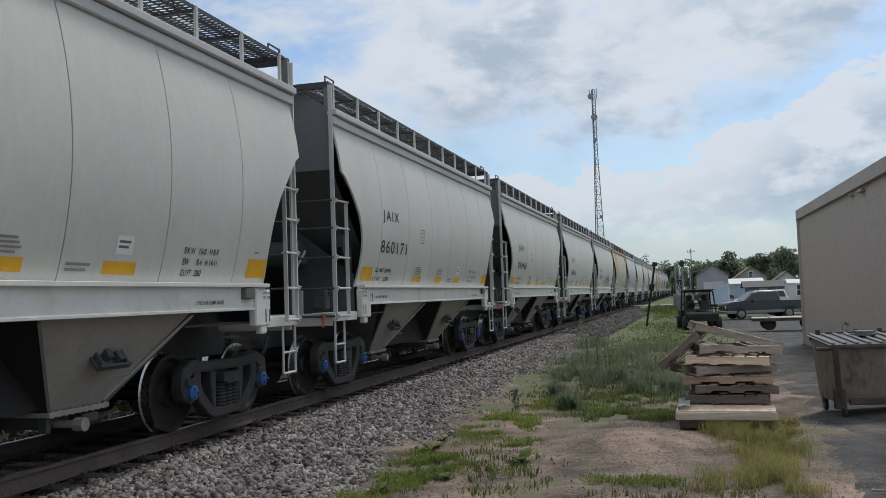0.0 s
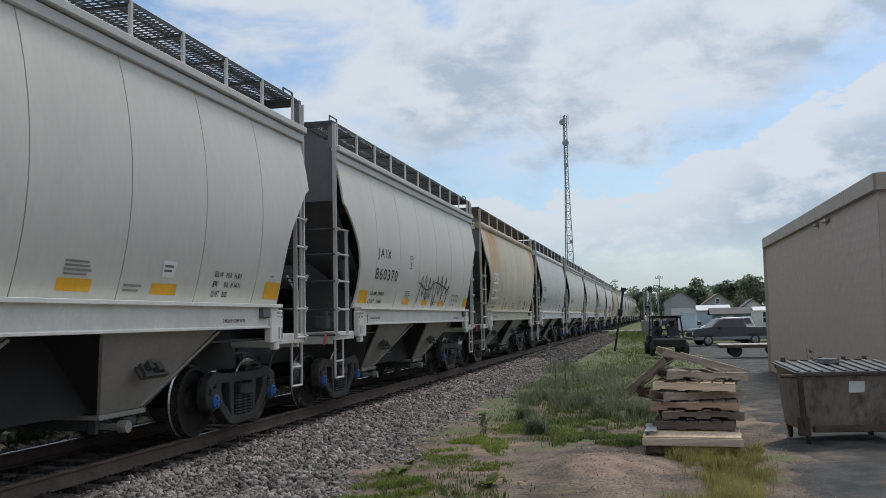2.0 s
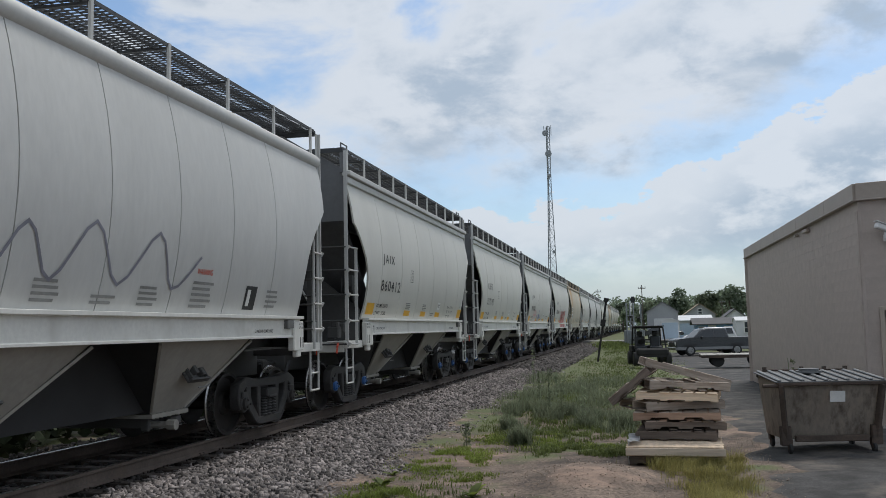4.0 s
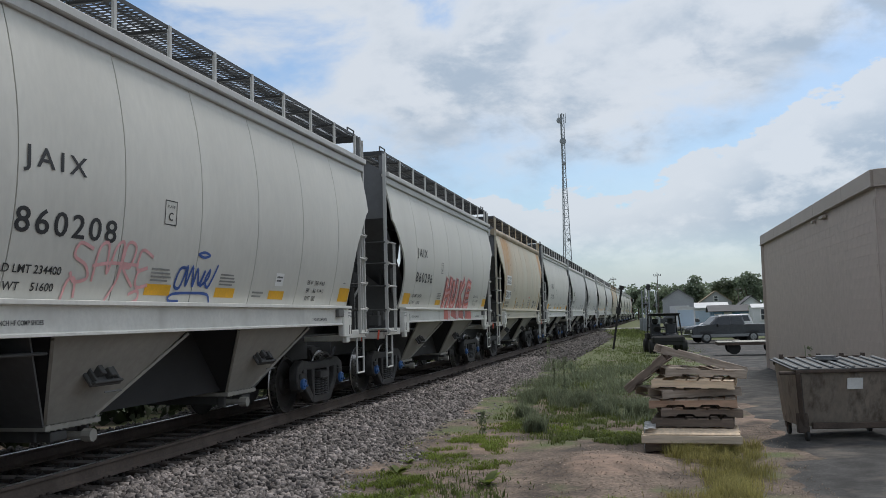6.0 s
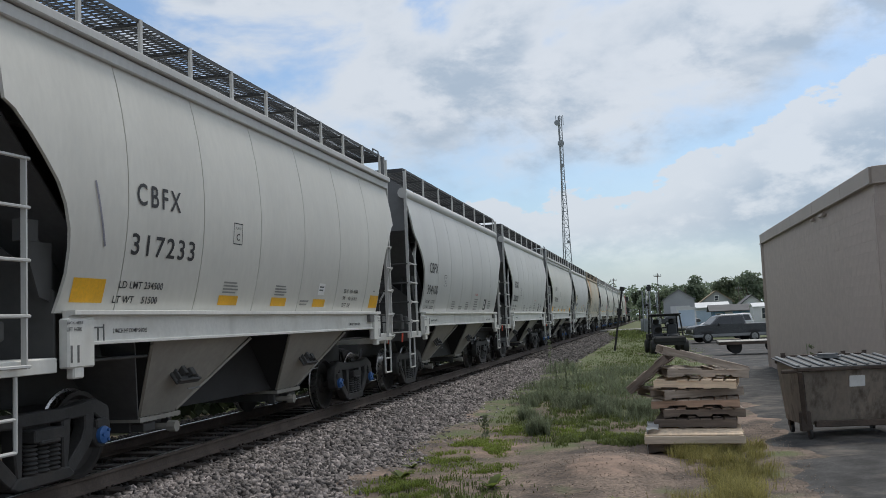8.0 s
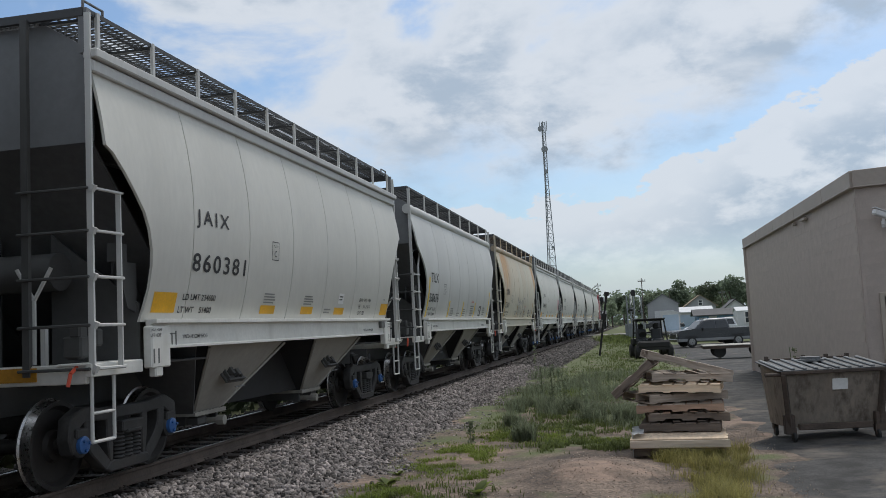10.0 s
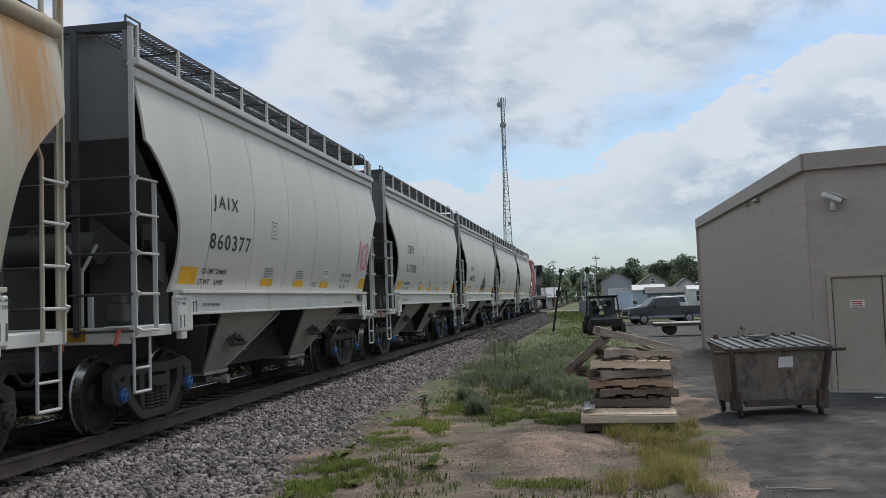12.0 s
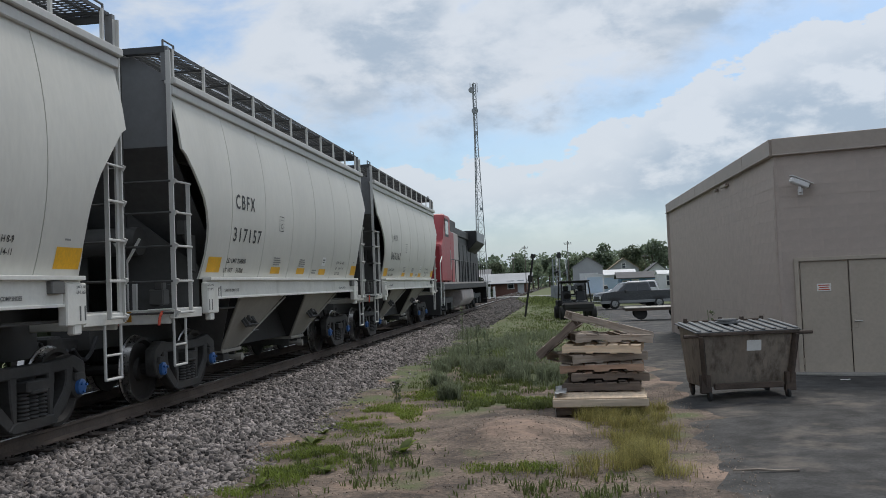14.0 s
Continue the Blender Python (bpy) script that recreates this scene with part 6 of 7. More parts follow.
def utility_cart():
    c = thing("utility_cart", "black side-by-side utility vehicle with an open roll cage", "utility vehicle", at=pose(0.22, 47, -0.54, 0, 0, 8) @ Matrix.Diagonal((1.12, 1.1, 1.05, 1)))
    bm = bmesh.new()
    box(bm, (0, -0.95, 0.66), (1.38, 0.75, 0.34))
    part("hood", bm, "rubber", c, bevel=0.08)
    bm = bmesh.new()
    box(bm, (0, 0.9, 0.78), (1.40, 1.0, 0.30))
    part("cargo_bed", bm, "rubber", c, bevel=0.03)
    bm = bmesh.new()
    box(bm, (0, 0, 0.48), (1.2, 2.6, 0.14))
    part("floor", bm, "rubber", c)
    for x in (-0.66, 0.66):
        bm = bmesh.new()
        pipe(bm, [(x, -0.7, 0.8), (x * 0.92, -0.35, 1.78), (x * 0.92, 0.55, 1.80), (x, 0.65, 0.7)], 0.035)
        part("cage_side", bm, "rubber", c)
    for y, z in ((-0.35, 1.78), (0.55, 1.80), (0.1, 1.8), (0.6, 1.2)):
        bm = bmesh.new()
        tube(bm, (-0.61, y, z), (0.61, y, z), 0.032, 8)
        part("cage_crossbar", bm, "rubber", c)
    bm = bmesh.new()
    box(bm, (0, 0.1, 1.85), (1.34, 1.15, 0.05))
    part("roof", bm, "rubber", c, bevel=0.02)
    for x in (-0.34, 0.34):
        bm = bmesh.new()
        box(bm, (x, 0.05, 0.82), (0.5, 0.48, 0.16))
        box(bm, (x, 0.32, 1.10), (0.46, 0.14, 0.56))
        part("seat", bm, "lid", c, bevel=0.05)
        bm = bmesh.new()
        box(bm, (x, 0.33, 1.50), (0.26, 0.10, 0.24))
        part("headrest", bm, "rubber", c, bevel=0.04)
    for x in (-0.68, 0.68):
        for y in (-0.95, 0.95):
            bm = bmesh.new()
            lathe(bm, [(-0.13, 0.14), (-0.13, 0.28), (-0.09, 0.33), (0.09, 0.33), (0.13, 0.28), (0.13, 0.14)], pose(x, y, 0.33), 20)
            part("wheel", bm, "rubber", c)
    bm = bmesh.new()
    tube(bm, (-0.34, -0.30, 1.12), (-0.34, -0.26, 1.15), 0.17, 14)
    part("steering_wheel", bm, "rubber", c)


utility_cart()


def flat_trailer():
    t = thing("trailer", "flat utility trailer with a pale plank deck", "trailer", at=pose(4.3, 46, -0.60, 0, 0, 0))
    bm = bmesh.new()
    for y in (-0.95, 0.95):
        box(bm, (0, y, 0.50), (3.3, 0.08, 0.12))
    for x in (-1.6, 1.6):
        box(bm, (x, 0, 0.50), (0.08, 1.9, 0.12))
    bar(bm, (1.6, 0, 0.48), (2.4, 0, 0.45), 0.08)
    part("frame", bm, "bin_rust", t)
    for i in range(9):
        bm = bmesh.new()
        box(bm, (0, -0.88 + 0.22 * i, 0.585), (3.3, 0.20, 0.035))
        part("plank", bm, "wood_pale", t, bevel=0.004)
    for s in (-1, 1):
        for x in (-0.9, 0.9):
            bm = bmesh.new()
            lathe(bm, [(-0.1, 0.12), (-0.1, 0.28), (-0.07, 0.31), (0.07, 0.31), (0.1, 0.28), (0.1, 0.12)], Matrix.Translation((x, s * 0.72, 0.31)) @ Euler((0, 0, radians(90))).to_matrix().to_4x4(), 20)
            part("wheel", bm, "rubber", t)


M["wood_pale"] = mat("wood_pale", (0.46, 0.44, 0.40), 0.8, grain=20, vary=0.12, stretch=(0.1, 1, 1), rand=0.15)
flat_trailer()

# ---- tower, signals, posts ----
M["galv"] = mat("galv", (0.30, 0.32, 0.34), 0.55, 0.4, grain=10, vary=0.1)
M["post_dark"] = mat("post_dark", (0.03, 0.028, 0.028), 0.8, grain=20, vary=0.2)
M["pole_wood"] = mat("pole_wood", (0.13, 0.11, 0.095), 0.9, grain=10, vary=0.2)


def radio_tower():
    t = thing("radio_tower", "tall grey steel lattice radio tower with dish antennas", "tower", at=pose(-22.0, 230, -0.6))
    H, n = 53.4, 26
    legs = [0, 120, 240]

    def leg(k, z):
        w = 1.75 - 1.25 * min(z / 38, 1)
        a = radians(legs[k] + 20)
        return Vector((w * math.cos(a), w * math.sin(a), z))
    for k in range(3):
        bm = bmesh.new()
        for z0, z1 in ((0, 38), (37.9, H)):
            bar(bm, leg(k, z0), leg(k, z1), 0.17)
        part("leg", bm, "galv", t)
        bm = bmesh.new()
        for i in range(n):
            a, b = (k, (k + 1) % 3) if i % 2 else ((k + 1) % 3, k)
            bar(bm, leg(a, H * i / n), leg(b, H * (i + 1) / n), 0.07)
            bar(bm, leg(k, H * (i + 1) / n), leg((k + 1) % 3, H * (i + 1) / n), 0.07)
        tagged(part("bracing", bm, "galv", t), kind="stuff")
    for z, r, dx in ((51.6, 0.75, -0.6), (46.2, 0.85, 0.1), (40.5, 0.5, 0.2), (21.0, 0.4, 0.7)):
        bm = bmesh.new()
        lathe(bm, [(-0.35, r * 0.3), (-0.3, r * 0.9), (0.1, r), (0.3, r * 0.95), (0.34, 0.1)], Matrix.Translation((dx, -0.7, z)) @ Euler((0, 0, radians(-80))).to_matrix().to_4x4(), 18)
        part("dish_antenna", bm, "galv", t)
    bm = bmesh.new()
    for dx in (-0.9, 0.0, 0.9):
        tube(bm, (dx, -0.3, 51), (dx, -0.3, 53.6), 0.09, 6)
    part("whip_antenna", bm, "galv", t)
    bm = bmesh.new()
    box(bm, (0, 0, 0.3), (5, 5, 0.6))
    part("footing", bm, "road", t)


radio_tower()


def leaning_post():
    p = thing("leaning_post", "thin dark leaning metal post with small plates", "post", at=pose(-2.54, 51, -0.60))
    bm = bmesh.new()
    bar(bm, (0, 0, 0), (0.62, 0, 3.6), 0.11, 0.11)
    part("shaft", bm, "post_dark", p)
    for k in (0.62, 0.97):
        bm = bmesh.new()
        box(bm, (0.62 * k, -0.08, 3.6 * k), (0.26, 0.05, 0.36 if k < 0.9 else 0.22), ry=radians(10))
        part("plate", bm, "post_dark", p)


leaning_post()


def crossing_signal(x, y, turn=0):
    s = thing("crossing_signal", "railway crossing signal mast with lamps and crossbuck", "signal", "crossing signals", at=pose(x, y, ground_z(x, y), 0, 0, turn))
    bm = bmesh.new()
    tube(bm, (0, 0, 0), (0, 0, 4.3), 0.07, 10)
    box(bm, (0, 0, 0.1), (0.5, 0.5, 0.2))
    part("mast", bm, "galv", s)
    for a in (45, -45):
        bm = bmesh.new()
        box(bm, (0, -0.1, 3.7), (1.3, 0.03, 0.2), ry=radians(a))
        part("crossbuck", bm, "white_paint", s)
    for dx in (-0.5, 0.5):
        bm = bmesh.new()
        tube(bm, (dx, -0.06, 2.75), (dx, -0.02, 2.75), 0.30, 16)
        tube(bm, (dx, -0.30, 2.75), (dx, -0.04, 2.75), 0.12, 12)
        part("signal_lamp", bm, "black_paint", s)
    bm = bmesh.new()
    box(bm, (0, 0, 2.75), (1.1, 0.05, 0.06))
    box(bm, (0.0, 0.1, 1.1), (0.4, 0.4, 0.7))
    part("crossarm", bm, "galv", s)


crossing_signal(-1.2, 90, 80)
crossing_signal(-0.2, 104, 260)


def signal_mast():
    s = thing("signal_mast", "block signal mast with ladder and hooded lamp head", "signal", at=pose(-1.5, 88, ground_z(-1.5, 88)))
    for dx in (0, 0.65):
        bm = bmesh.new()
        tube(bm, (dx, 0, 0), (dx, 0, 4.0), 0.07, 8)
        part("upright", bm, "galv", s)
    for i in range(6):
        bm = bmesh.new()
        bar(bm, (0, 0, 0.6 + 0.55 * i), (0.65, 0, 0.6 + 0.55 * i), 0.05)
        part("rung", bm, "galv", s)
    bm = bmesh.new()
    tube(bm, (0.62, -0.1, 4.3), (0.62, 0.02, 4.3), 0.24, 18)
    box(bm, (0.62, 0.15, 4.3), (0.3, 0.3, 0.6))
    part("lamp_head", bm, "black_paint", s)
    bm = bmesh.new()
    box(bm, (0.3, 0.4, 0.7), (1.2, 0.7, 1.4))
    part("relay_case", bm, "galv", s, bevel=0.03)


signal_mast()


def utility_pole(x, y, h, arms):
    p = thing("utility_pole", "weathered wooden utility pole with a crossarm", "pole", "utility poles", at=pose(x, y, ground_z(x, y)))
    bm = bmesh.new()
    tube(bm, (0, 0, 0), (0, 0, h), 0.07, 8, 0.045)
    part("pole", bm, "pole_wood", p)
    for i in range(arms):
        bm = bmesh.new()
        box(bm, (0, 0, h - 0.4 - 0.8 * i), (0.9, 0.06, 0.07))
        part("crossarm", bm, "pole_wood", p)
        for dx in (-0.4, -0.16, 0.16, 0.4):
            bm = bmesh.new()
            tube(bm, (dx, 0, h - 0.34 - 0.8 * i), (dx, 0, h - 0.18 - 0.8 * i), 0.05, 6)
            part("insulator", bm, "galv", p)


for x, y, h, a in ((-6.3, 135, 7.6, 1), (0.0, 112, 6.8, 1), (4.2, 150, 6.0, 0), (-9.0, 150, 6.5, 1), (11.5, 140, 5.5, 1)):
    utility_pole(x, y, h, a)
for x in (-8.1, -7.6):
    b = thing("bollard", "short white concrete bollard by the road", "bollard", "bollards", at=pose(x, 92.2, 0.0))
    bm = bmesh.new()
    tube(bm, (0, 0, -0.3), (0, 0, 1.1), 0.13, 12)
    part("post", bm, "white_paint", b, bevel=0.03)

# crossing road
bm = bmesh.new()
box(bm, (20, 95.5, -0.10), (160, 5.0, 0.12))
road = new("road", mesh_of("road", bm, "road", smooth=0))
tagged(road, "pale concrete road crossing the tracks", "road", kind="structure")

# ---- far buildings ----
M["siding_grey"] = mat("siding_grey", (0.36, 0.37, 0.39), 0.7, grain=6, vary=0.06)
M["siding_white"] = mat("siding_white", (0.66, 0.67, 0.68), 0.7, grain=6, vary=0.05)
M["siding_blue"] = mat("siding_blue", (0.16, 0.30, 0.46), 0.6, grain=6, vary=0.06)
M["siding_pale"] = mat("siding_pale", (0.45, 0.55, 0.66), 0.6, grain=6, vary=0.05)
M["siding_tan"] = mat("siding_tan", (0.40, 0.34, 0.26), 0.7, grain=6, vary=0.06)
M["brick_red"] = mat("brick_red", (0.20, 0.10, 0.075), 0.8, grain=6, vary=0.12)
M["roof_grey"] = mat("roof_grey", (0.20, 0.20, 0.21), 0.8, grain=8, vary=0.12)
M["roof_dark"] = mat("roof_dark", (0.09, 0.09, 0.095), 0.8, grain=8, vary=0.12)
M["roof_tan"] = mat("roof_tan", (0.27, 0.22, 0.15), 0.8, grain=8, vary=0.12)


def house(label, x, y, w, d, h, ridge, wall, roof, openings=(), turn=0, gable_front=True, base=None, eave=0.35, category="house"):
    """Walls, gabled roof with eaves, and the openings (name, x, z, width, height, material) on the front."""
    z0 = ground_z(x, y) if base is None else base
    o = thing("house" if category == "house" else category.replace(" ", "_"), label, category, at=pose(x, y, z0, 0, 0, turn))
    bm = bmesh.new()
    if gable_front:
        prism(bm, [(-w / 2, -0.3), (w / 2, -0.3), (w / 2, h), (0, ridge), (-w / 2, h)], 1, -d / 2, d / 2)
    else:
        prism(bm, [(-d / 2, -0.3), (d / 2, -0.3), (d / 2, h), (0, ridge), (-d / 2, h)], 0, -w / 2, w / 2)
    part("wall", bm, wall, o, smooth=0)
    for s in (-1, 1):
        bm = bmesh.new()
        half = (w if gable_front else d) / 2
        k = eave / half
        run = (d if gable_front else w) / 2 + eave
        e = (s * half * (1 + k), h - (ridge - h) * k + 0.06)
        r = (0, ridge + 0.06)
        if gable_front:
            q = [(r[0], -run, r[1]), (e[0], -run, e[1]), (e[0], run, e[1]), (r[0], run, r[1])]
        else:
            q = [(-run, r[0], r[1]), (-run, e[0], e[1]), (run, e[0], e[1]), (run, r[0], r[1])]
        slab(bm, q, 0.10 * (s if gable_front else -s))
        part("roof", bm, roof, o, smooth=0)
    for nm, ox, oz, ow, oh, mt in openings:
        bm = bmesh.new()
        box(bm, (ox, -d / 2 - 0.02, oz + oh / 2), (ow, 0.05, oh))
        f = part(nm, bm, mt, o, smooth=0)
        if nm == "window":
            bm = bmesh.new()
            for c, s2 in (((ox, -d / 2 - 0.05, oz), (ow + 0.16, 0.08, 0.09)), ((ox, -d / 2 - 0.05, oz + oh), (ow + 0.16, 0.08, 0.09)),
                          ((ox - ow / 2, -d / 2 - 0.05, oz + oh / 2), (0.09, 0.08, oh)), ((ox + ow / 2, -d / 2 - 0.05, oz + oh / 2), (0.09, 0.08, oh)), ((ox, -d / 2 - 0.05, oz + oh / 2), (ow, 0.06, 0.05))):
                box(bm, c, s2)
            part("frame", bm, "white_paint", f, smooth=0)
    return o


def win(x, z, w=0.9, h=1.2):
    return ("window", x, z, w, h, "car_glass")


house("low brick depot with a pale hipped roof", -10.2, 140, 7.6, 7, 1.9, 3.1, "brick_red", "siding_grey", [win(-2, 0.8), win(1.5, 0.8), ("door", 3.0, 0, 1, 2.1, "siding_white")], gable_front=False, base=-0.3, eave=0.9)
house("long grey metal building beyond the crossing", -17.5, 150, 9, 6, 2.8, 4.0, "siding_grey", "roof_grey", [win(-2, 1.0), win(2, 1.0)], gable_front=False, base=-0.3)
house("pale grey metal shed with a large white door", 2.25, 112, 3.5, 6, 3.4, 4.5, "siding_grey", "roof_grey", [("overhead_door", 0.1, 0, 2.2, 2.6, "siding_white")], base=-0.4, category="shed", eave=0.15)
house("small pale blue storage building with a white frame", 2.65, 96.5, 1.8, 2.2, 2.0, 2.15, "siding_white", "siding_white", [("panel", 0, 0.2, 1.55, 1.6, "siding_pale")], base=-0.15, category="shed", eave=0.08)
house("white garage with a low dark roof", 6.2, 122, 4.2, 6, 2.3, 2.9, "siding_white", "siding_white", [("overhead_door", -0.8, 0, 1.8, 1.9, "siding_pale"), win(1.2, 1.0, 0.6, 0.7)], gable_front=False, base=-0.35, category="garage")
house("tan house with a brown gabled roof behind sheds", 8.7, 150, 4.6, 7, 3.4, 5.0, "siding_grey", "roof_tan", [win(-0.9, 1.6), win(0.9, 1.6), win(0, 3.4, 0.6, 0.8)], base=-0.4)
house("white house with a dark gabled roof among trees", 12.2, 132, 3.6, 6, 2.6, 4.0, "siding_white", "roof_dark", [win(-0.8, 1.2), win(0.8, 1.2)], base=-0.6)
house("low blue building with a dark flat roof", 8.3, 111, 4.6, 5, 2.0, 2.6, "siding_blue", "roof_dark", [("door", -0.6, 0, 0.9, 1.8, "siding_white"), win(1.2, 0.8, 0.8, 0.8), win(-1.7, 0.8, 0.7, 0.8)], gable_front=False, base=-0.5, category="building", eave=0.5)
house("white mobile home among parked vehicles", 13.0, 104, 6.5, 4, 2.3, 2.7, "siding_white", "siding_white", [win(-2, 1), win(0, 1), win(2, 1)], gable_front=False, base=-0.6, category="mobile home", eave=0.1)

# ---- trees ----
# distance haze is mixed into these leaf greens, paler and greyer than foliage
M["leaf"] = translucent(mat("leaf", (0.185, 0.23, 0.16), 0.8, grain=3, vary=0.2, rand=0.35, spec=0.2), 0.55)
M["leaf_light"] = translucent(mat("leaf_light", (0.21, 0.25, 0.17), 0.8, grain=3, vary=0.2, rand=0.35, spec=0.2), 0.55)
M["bark"] = mat("bark", (0.10, 0.08, 0.065), 0.9, grain=14, vary=0.25, bump=0.01)


def leaf_cloud(name, centres, size, per, seed, material, parent=None):
    """Small bent leaf clumps scattered round the centres (x, y, z, radius)."""
    r = np.random.RandomState(seed)
    V, F = [], []
    for cx, cy, cz, R in centres:
        d = r.normal(size=(per, 3))
        d /= np.linalg.norm(d, axis=1)[:, None]
        p = d * (R * r.uniform(0.45, 1.05, (per, 1))) * np.array([1, 1, 0.8]) + (cx, cy, cz)
        for q in p:
            a, b = r.normal(size=3), r.normal(size=3)
            a /= np.linalg.norm(a)
            b -= a * a.dot(b)
            b /= np.linalg.norm(b)
            s = size * r.uniform(0.6, 1.4)
            n = np.cross(a, b) * s * 0.25
            i = len(V)
            V += [q - a * s - n, q - b * s * 0.6, q + a * s - n, q + b * s * 0.6]
            F += [(i, i + 1, i + 3), (i + 1, i + 2, i + 3)]
    return from_arrays(name, V, F, material, parent)


def tree(x, y, h, w, seed, material="leaf", label="broad leafy green tree behind houses"):
    z0 = ground_z(x, y)
    t = thing("tree", label, "tree", "trees beyond the lot", at=pose(x, y, z0))
    r = random.Random(seed)
    bm = bmesh.new()
    tube(bm, (0, 0, -0.2), (0, 0, h * 0.55), h * 0.032, 8, h * 0.016)
    cs = []
    for i in range(9):
        a, k = r.uniform(0, 6.28), r.uniform(0.35, 1.0)
        e = Vector((math.cos(a) * w * 0.36 * k, math.sin(a) * w * 0.36 * k, h * r.uniform(0.45, 0.85)))
        tube(bm, (0, 0, h * r.uniform(0.25, 0.5)), e, h * 0.012, 5, h * 0.004)
        cs.append((e.x, e.y, e.z, w * r.uniform(0.14, 0.24)))
    cs.append((0, 0, h * 0.86, w * 0.20))
    part("trunk", bm, "bark", t)
    leaf_cloud("crown", cs, h * 0.032, 150, seed, material, t)


for i, (x, y, h, w) in enumerate(((3.0, 172, 7.2, 5.5), (0.2, 175, 6.2, 5), (6.4, 165, 8.6, 6.0), (11.6, 168, 8.0, 6.0), (15.2, 165, 8.8, 7.0), (19, 165, 8.4, 6.5), (23, 160, 8, 6), (-11, 205, 8.6, 7.5), (-8.2, 210, 7.4, 5), (-15.5, 200, 6.8, 5), (-4.5, 215, 7.2, 5), (-2.2, 190, 6.2, 4.5), (9.2, 185, 6.6, 5), (27, 150, 8, 7), (-20, 215, 7, 6), (-6.5, 195, 6.4, 5), (1.5, 200, 7.2, 6), (4.6, 195, 7.4, 5.5), (13.5, 190, 7.5, 6), (17, 200, 8, 6))):
    tree(x, y, h, w, 40 + i, "leaf" if i % 3 else "leaf_light")
rw = random.Random(8)
far_woods = leaf_cloud("far_woods", [(-75 + 1.6 * i + rw.uniform(-1, 1), 245 + rw.uniform(-18, 30), 1.0 + 1.9 * k + rw.uniform(0, 1.4), rw.uniform(1.6, 2.8)) for i in range(100) for k in range(4)], 0.5, 42, 77, "leaf")
tagged(far_woods, "belt of dark green woods along the horizon", "woods", kind="stuff")
# unseen brush, added to hide the lit ground beyond the cars
rb = random.Random(12)
M["leaf_brush"] = translucent(mat("leaf_brush", (0.05, 0.065, 0.035), 0.8, grain=3, vary=0.2, rand=0.35, spec=0.2), 0.2)
brush = leaf_cloud("brush", [(-12.2 + rb.uniform(-0.6, 0.6) - 0.8 * k, -25 + 1.25 * i, -0.3 + 0.9 * k + rb.uniform(0, 0.3), rb.uniform(0.9, 1.3)) for i in range(130) for k in range(3)], 0.22, 90, 31, "leaf_brush")
tagged(brush, "unseen dark green brush added to keep gaps under the train dark", "brush", kind="stuff")
# ---- weeds and grass ----
M["stone_light"] = mat("stone_light", (0.34, 0.28, 0.235), 0.9, grain=30, vary=0.1, rand=0.4)


def blade_mat(name, col, rand=0.35):
    return translucent(mat(name, col, 0.75, grain=4, vary=0.15, rand=rand, spec=0.25), 0.5)


M["grass"] = blade_mat("grass", (0.17, 0.21, 0.075))
M["grass_bright"] = blade_mat("grass_bright", (0.21, 0.27, 0.06))
M["grass_dry"] = blade_mat("grass_dry", (0.35, 0.32, 0.12))
M["weed"] = blade_mat("weed", (0.22, 0.255, 0.165))


def blades(name, label, material, spots, height, width, lean, seed, count):
    """Bent grass blades round the spots (x, y, radius x, radius y, weight)."""
    r = np.random.RandomState(seed)
    wt = np.array([s[4] for s in spots], float)
    pick = r.choice(len(spots), count, p=wt / wt.sum())
    S = np.array([s[:4] for s in spots])[pick]
    a, k = r.uniform(0, 2 * math.pi, count), np.sqrt(r.uniform(0, 1, count)) * r.uniform(0.55, 1.15, count)
    x, y = S[:, 0] + S[:, 2] * k * np.cos(a), S[:, 1] + S[:, 3] * k * np.sin(a)
    # clumping
    keep = np.array([noise.noise((px * 2.2, py * 2.2, seed)) + 0.5 * noise.noise((px * 6, py * 6, seed)) for px, py in zip(x, y)]) > 0.02
    x, y, k = x[keep], y[keep], k[keep]
    n = len(x)
    z = np.array([ground_z(px, py) for px, py in zip(x, y)])
    z = np.maximum(z, [bed_z(px) for px in x])
    h = height * r.uniform(0.45, 1.2, n) * (1.15 - 0.5 * np.minimum(k, 1.2))
    t = r.uniform(0, 2 * math.pi, n)
    b = r.uniform(0.1, 1.0, n) * lean * h
    w = width * r.uniform(0.6, 1.3, n)
    dx, dy = np.cos(t), np.sin(t)
    px, py = -dy * w / 2, dx * w / 2
    V = np.zeros((n, 5, 3))
    V[:, 0] = np.stack([x - px, y - py, z - 0.02], 1)
    V[:, 1] = np.stack([x + px, y + py, z - 0.02], 1)
    V[:, 2] = np.stack([x + px * 0.8 + dx * b * 0.35, y + py * 0.8 + dy * b * 0.35, z + h * 0.6], 1)
    V[:, 3] = np.stack([x - px * 0.8 + dx * b * 0.35, y - py * 0.8 + dy * b * 0.35, z + h * 0.6], 1)
    V[:, 4] = np.stack([x + dx * b, y + dy * b, z + h * 0.95], 1)
    F = []
    for i in range(n):
        o = 5 * i
        F += [(o, o + 1, o + 2, o + 3), (o + 3, o + 2, o + 4)]
    return tagged(from_arrays(name, V.reshape(-1, 3), F, material), label, "grass", kind="stuff")


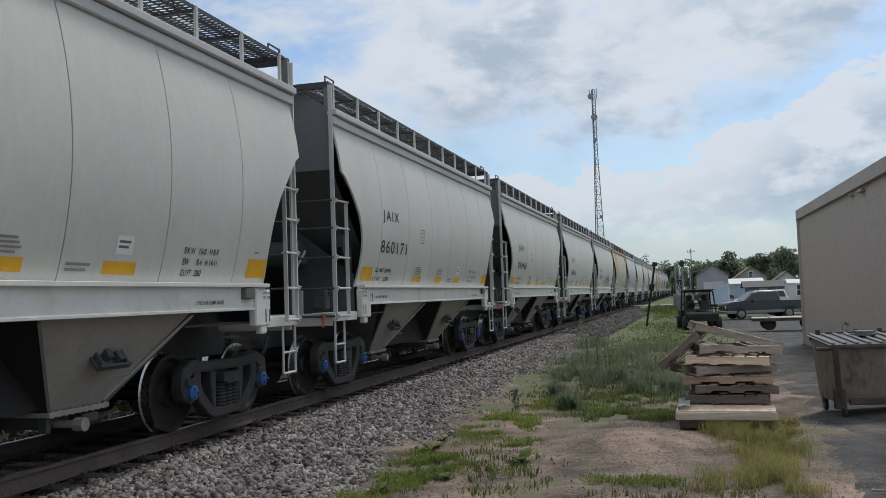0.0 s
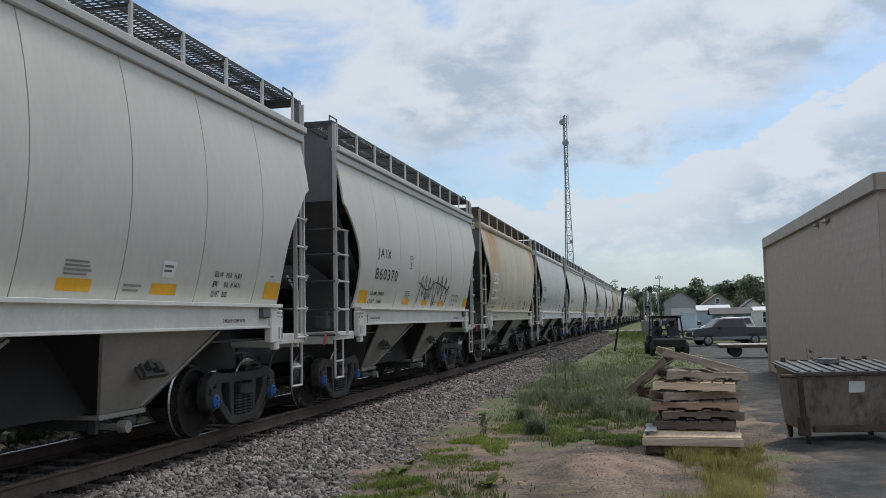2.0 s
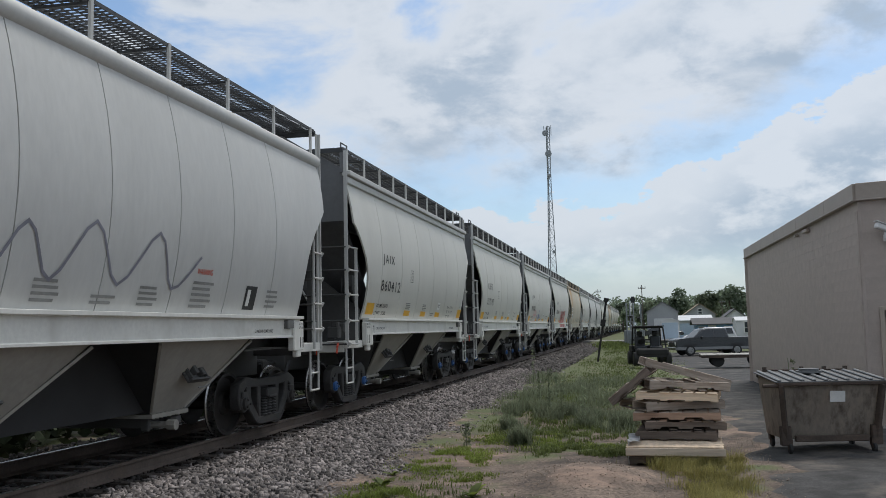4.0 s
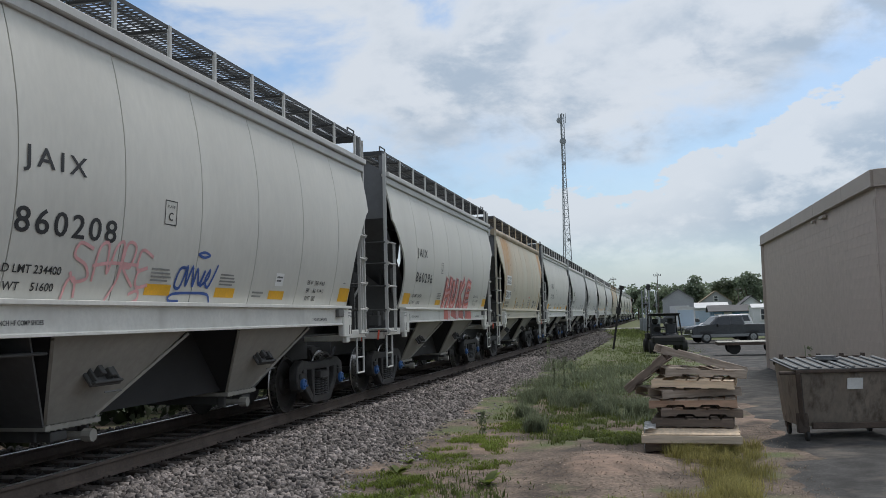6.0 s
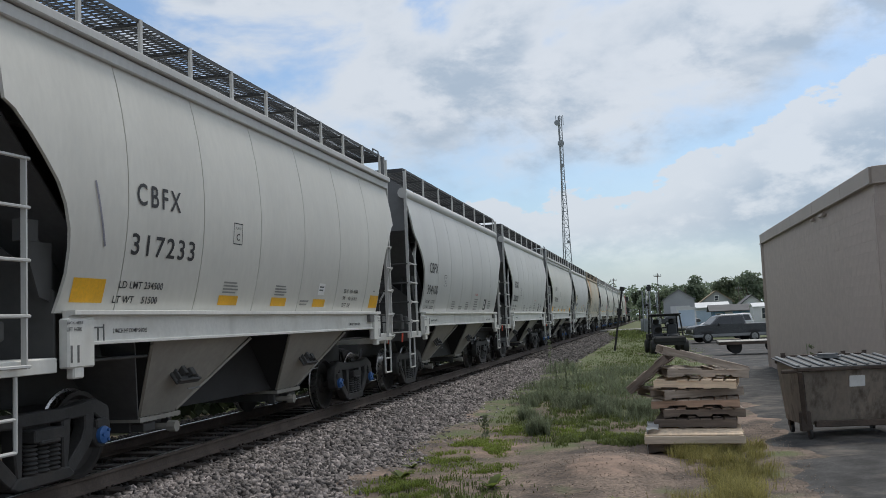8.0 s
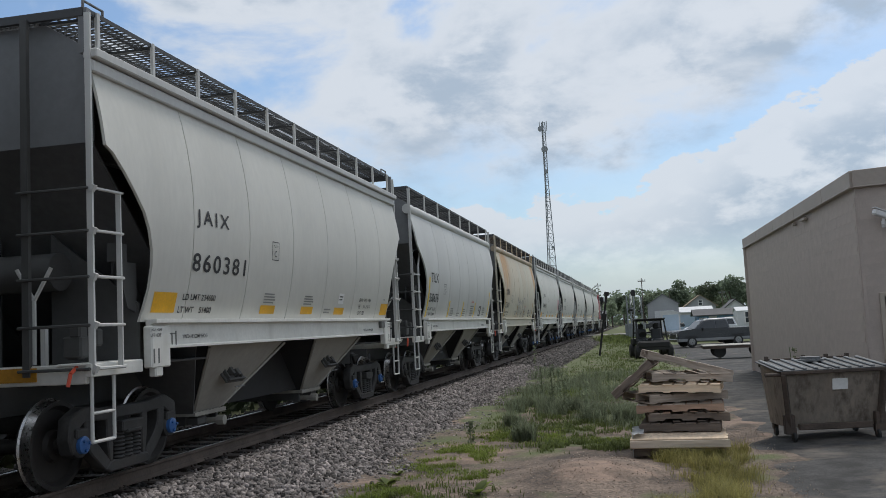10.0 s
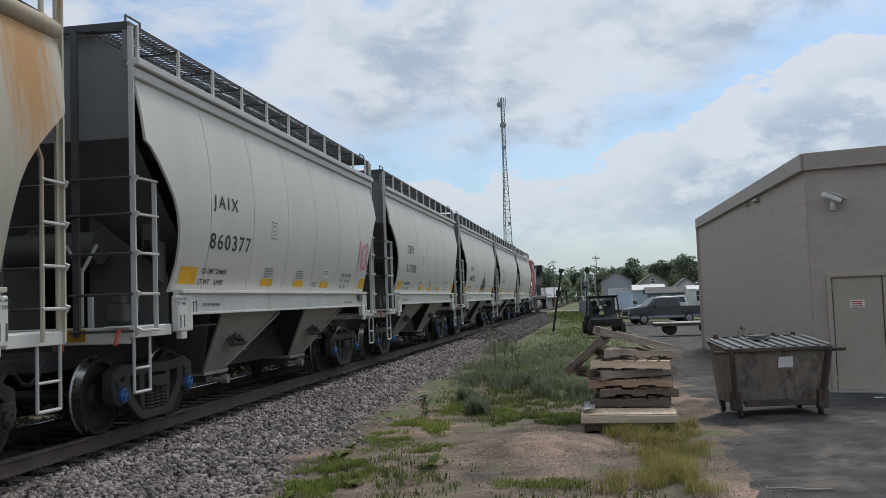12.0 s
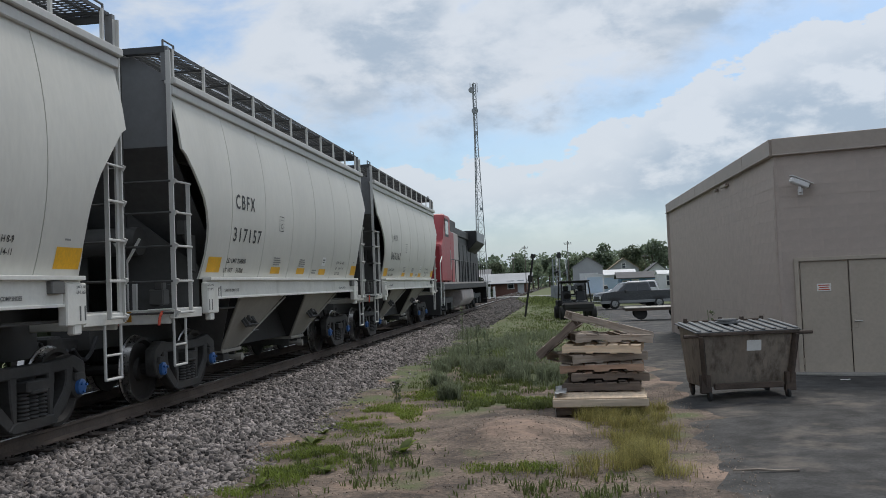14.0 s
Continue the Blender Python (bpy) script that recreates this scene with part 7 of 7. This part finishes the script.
blades("dry_grass", "tall yellowing grass beside the pallets", "grass_dry", [(0.75, 12.0, 0.55, 1.4, 3), (0.75, 9.8, 0.45, 1.3, 2.0), (0.3, 12.6, 0.7, 0.35, 1), (0.1, 9.2, 0.7, 0.5, 0.7), (1.15, 13.0, 0.2, 0.6, 0.5)], 0.19, 0.006, 1.3, 1, 20000)
blades("green_grass", "low bright green grass along the ballast", "grass_bright", [(-3.0, 10.0, 0.65, 1.7, 3), (-2.9, 13.4, 0.8, 1.8, 3), (-2.2, 15.8, 1.0, 1.2, 2), (-2.2, 11.6, 0.35, 0.6, 0.4), (-0.6, 9.4, 0.8, 0.4, 0.5), (-3.3, 7.5, 0.5, 1.5, 1.5), (-1.0, 14.8, 1.1, 0.8, 1.2)], 0.065, 0.009, 2.0, 2, 34000)
blades("low_grass", "patchy low grass over the earth", "grass", [(-1.4, 17.5, 2.0, 3.0, 3), (-1.8, 24, 2.2, 5.0, 3), (-1.2, 34, 2.6, 8.0, 3), (-1.3, 50, 3.2, 12.0, 3), (-1.6, 72, 3.4, 12.0, 3), (-0.9, 14.2, 1.2, 0.8, 0.8), (-2.4, 9.6, 1.0, 1.4, 0.5), (-0.2, 8.4, 1.0, 0.8, 0.3)], 0.10, 0.016, 1.3, 3, 60000)
blades("tall_weeds", "clumps of tall grey-green weeds", "weed", [(-2.5, 20.5, 0.9, 1.2, 3), (-1.6, 19.6, 0.9, 1.2, 3), (-0.75, 18.3, 0.75, 1.0, 3), (-0.4, 17.2, 0.5, 0.6, 2), (-2.9, 25, 0.9, 2.0, 2.2), (-2.0, 27, 1.0, 2.2, 2.2), (-1.0, 23.5, 0.9, 2, 2), (-2.0, 15.2, 0.3, 0.3, 0.8), (-1.1, 31, 1.6, 3, 1.5), (-3.6, 33, 0.8, 4, 1.2), (-2.6, 17.2, 0.3, 0.3, 0.6)], 0.34, 0.012, 0.9, 4, 30000)
blades("far_grass", "grass verge by the far crossing", "grass", [(-2.0, 84, 3.0, 7, 3), (20, 200, 70, 40, 2)], 0.35, 0.10, 0.6, 6, 5000)


def stalk_weed(x, y, h, seed):
    w = thing("weed", "single tall seeding weed stalk", "weed", "tall weed stalks", at=pose(x, y, max(ground_z(x, y), bed_z(x)) - 0.02))
    r = random.Random(seed)
    bm = bmesh.new()
    tube(bm, (0, 0, 0), (r.uniform(-0.08, 0.08), 0, h), 0.011, 5, 0.006)
    part("stem", bm, "weed", w)
    leaf_cloud("leaves", [(r.uniform(-0.03, 0.03), 0, h * k, 0.05 + 0.05 * (1 - k)) for k in (0.2, 0.35, 0.5, 0.62, 0.74, 0.85, 0.95)], 0.035, 9, seed, "weed", w)


for i, (x, y, h) in enumerate(((-2.07, 20.2, 1.05), (-1.95, 20.6, 0.9), (-3.78, 31.5, 1.2), (-2.5, 22.0, 0.9), (-1.2, 18.0, 0.8), (-2.9, 14.8, 0.4), (2.35, 15.75, 1.35), (-1.7, 19.2, 0.85), (-0.9, 21, 0.8))):
    stalk_weed(x, y, h, 60 + i)


def broad_weed(x, y, s, seed):
    w = thing("broadleaf_weed", "low broad-leaved green weed on bare earth", "weed", "broadleaf weeds", at=pose(x, y, max(ground_z(x, y), bed_z(x))))
    r = random.Random(seed)
    for i in range(14):
        a, el, L = r.uniform(0, 6.28), r.uniform(0.35, 1.1), s * r.uniform(0.6, 1.1)
        bm = bmesh.new()
        prev = None
        for k in range(5):
            t = k / 4
            wd = 0.22 * L * math.sin(math.pi * (0.12 + 0.86 * t))
            rr, zz = L * t * math.cos(el * (1 - 0.5 * t)), L * t * math.sin(el) * (1 - 0.45 * t)
            c = Vector((math.cos(a) * rr, math.sin(a) * rr, zz))
            nrm = Vector((-math.sin(a), math.cos(a), 0.0)) * wd
            cur = (bm.verts.new(c - nrm + Vector((0, 0, 0.02 * s))), bm.verts.new(c), bm.verts.new(c + nrm + Vector((0, 0, 0.02 * s))))
            if prev:
                bm.faces.new((prev[0], prev[1], cur[1], cur[0])), bm.faces.new((prev[1], prev[2], cur[2], cur[1]))
            prev = cur
        part("leaf", bm, "grass_bright" if i % 3 == 0 else "grass", w, smooth=60)


broad_weed(-1.98, 10.3, 0.26, 1)
broad_weed(-3.2, 10.9, 0.22, 2)
broad_weed(-2.6, 9.3, 0.14, 3)
broad_weed(-3.35, 11.9, 0.16, 4)
broad_weed(-3.1, 8.6, 0.18, 5)
stones("yard_gravel", "scattered small gravel on the earth", 1500, lambda r: (lambda x, y: (x, y, max(ground_z(x, y), bed_z(x)) + 0.004))(-3.8 + 5.4 * r.rand(), 6.5 + 9 * r.rand() ** 1.3), 0.006, 9, "stone_light")
stones("edge_gravel", "gravel along the edge of the asphalt", 1200, lambda r: (lambda x, y: (x, y, ground_z(x, y) + 0.03))(0.8 + 0.9 * r.rand(), 6 + 10 * r.rand()), 0.0055, 12, "stone_light")

M["clod"] = mat("clod", (0.17, 0.125, 0.095), 0.95, grain=30, vary=0.2, rand=0.55)
stones("earth_clods", "crumbs of dark earth and bark on the ground", 2600, lambda r: (lambda x, y: (x, y, max(ground_z(x, y), bed_z(x)) + 0.002))(-3.2 + 3.9 * r.rand(), 7.2 + 5 * r.rand() ** 1.5), 0.005, 21, "clod")
build_loco()


motions()
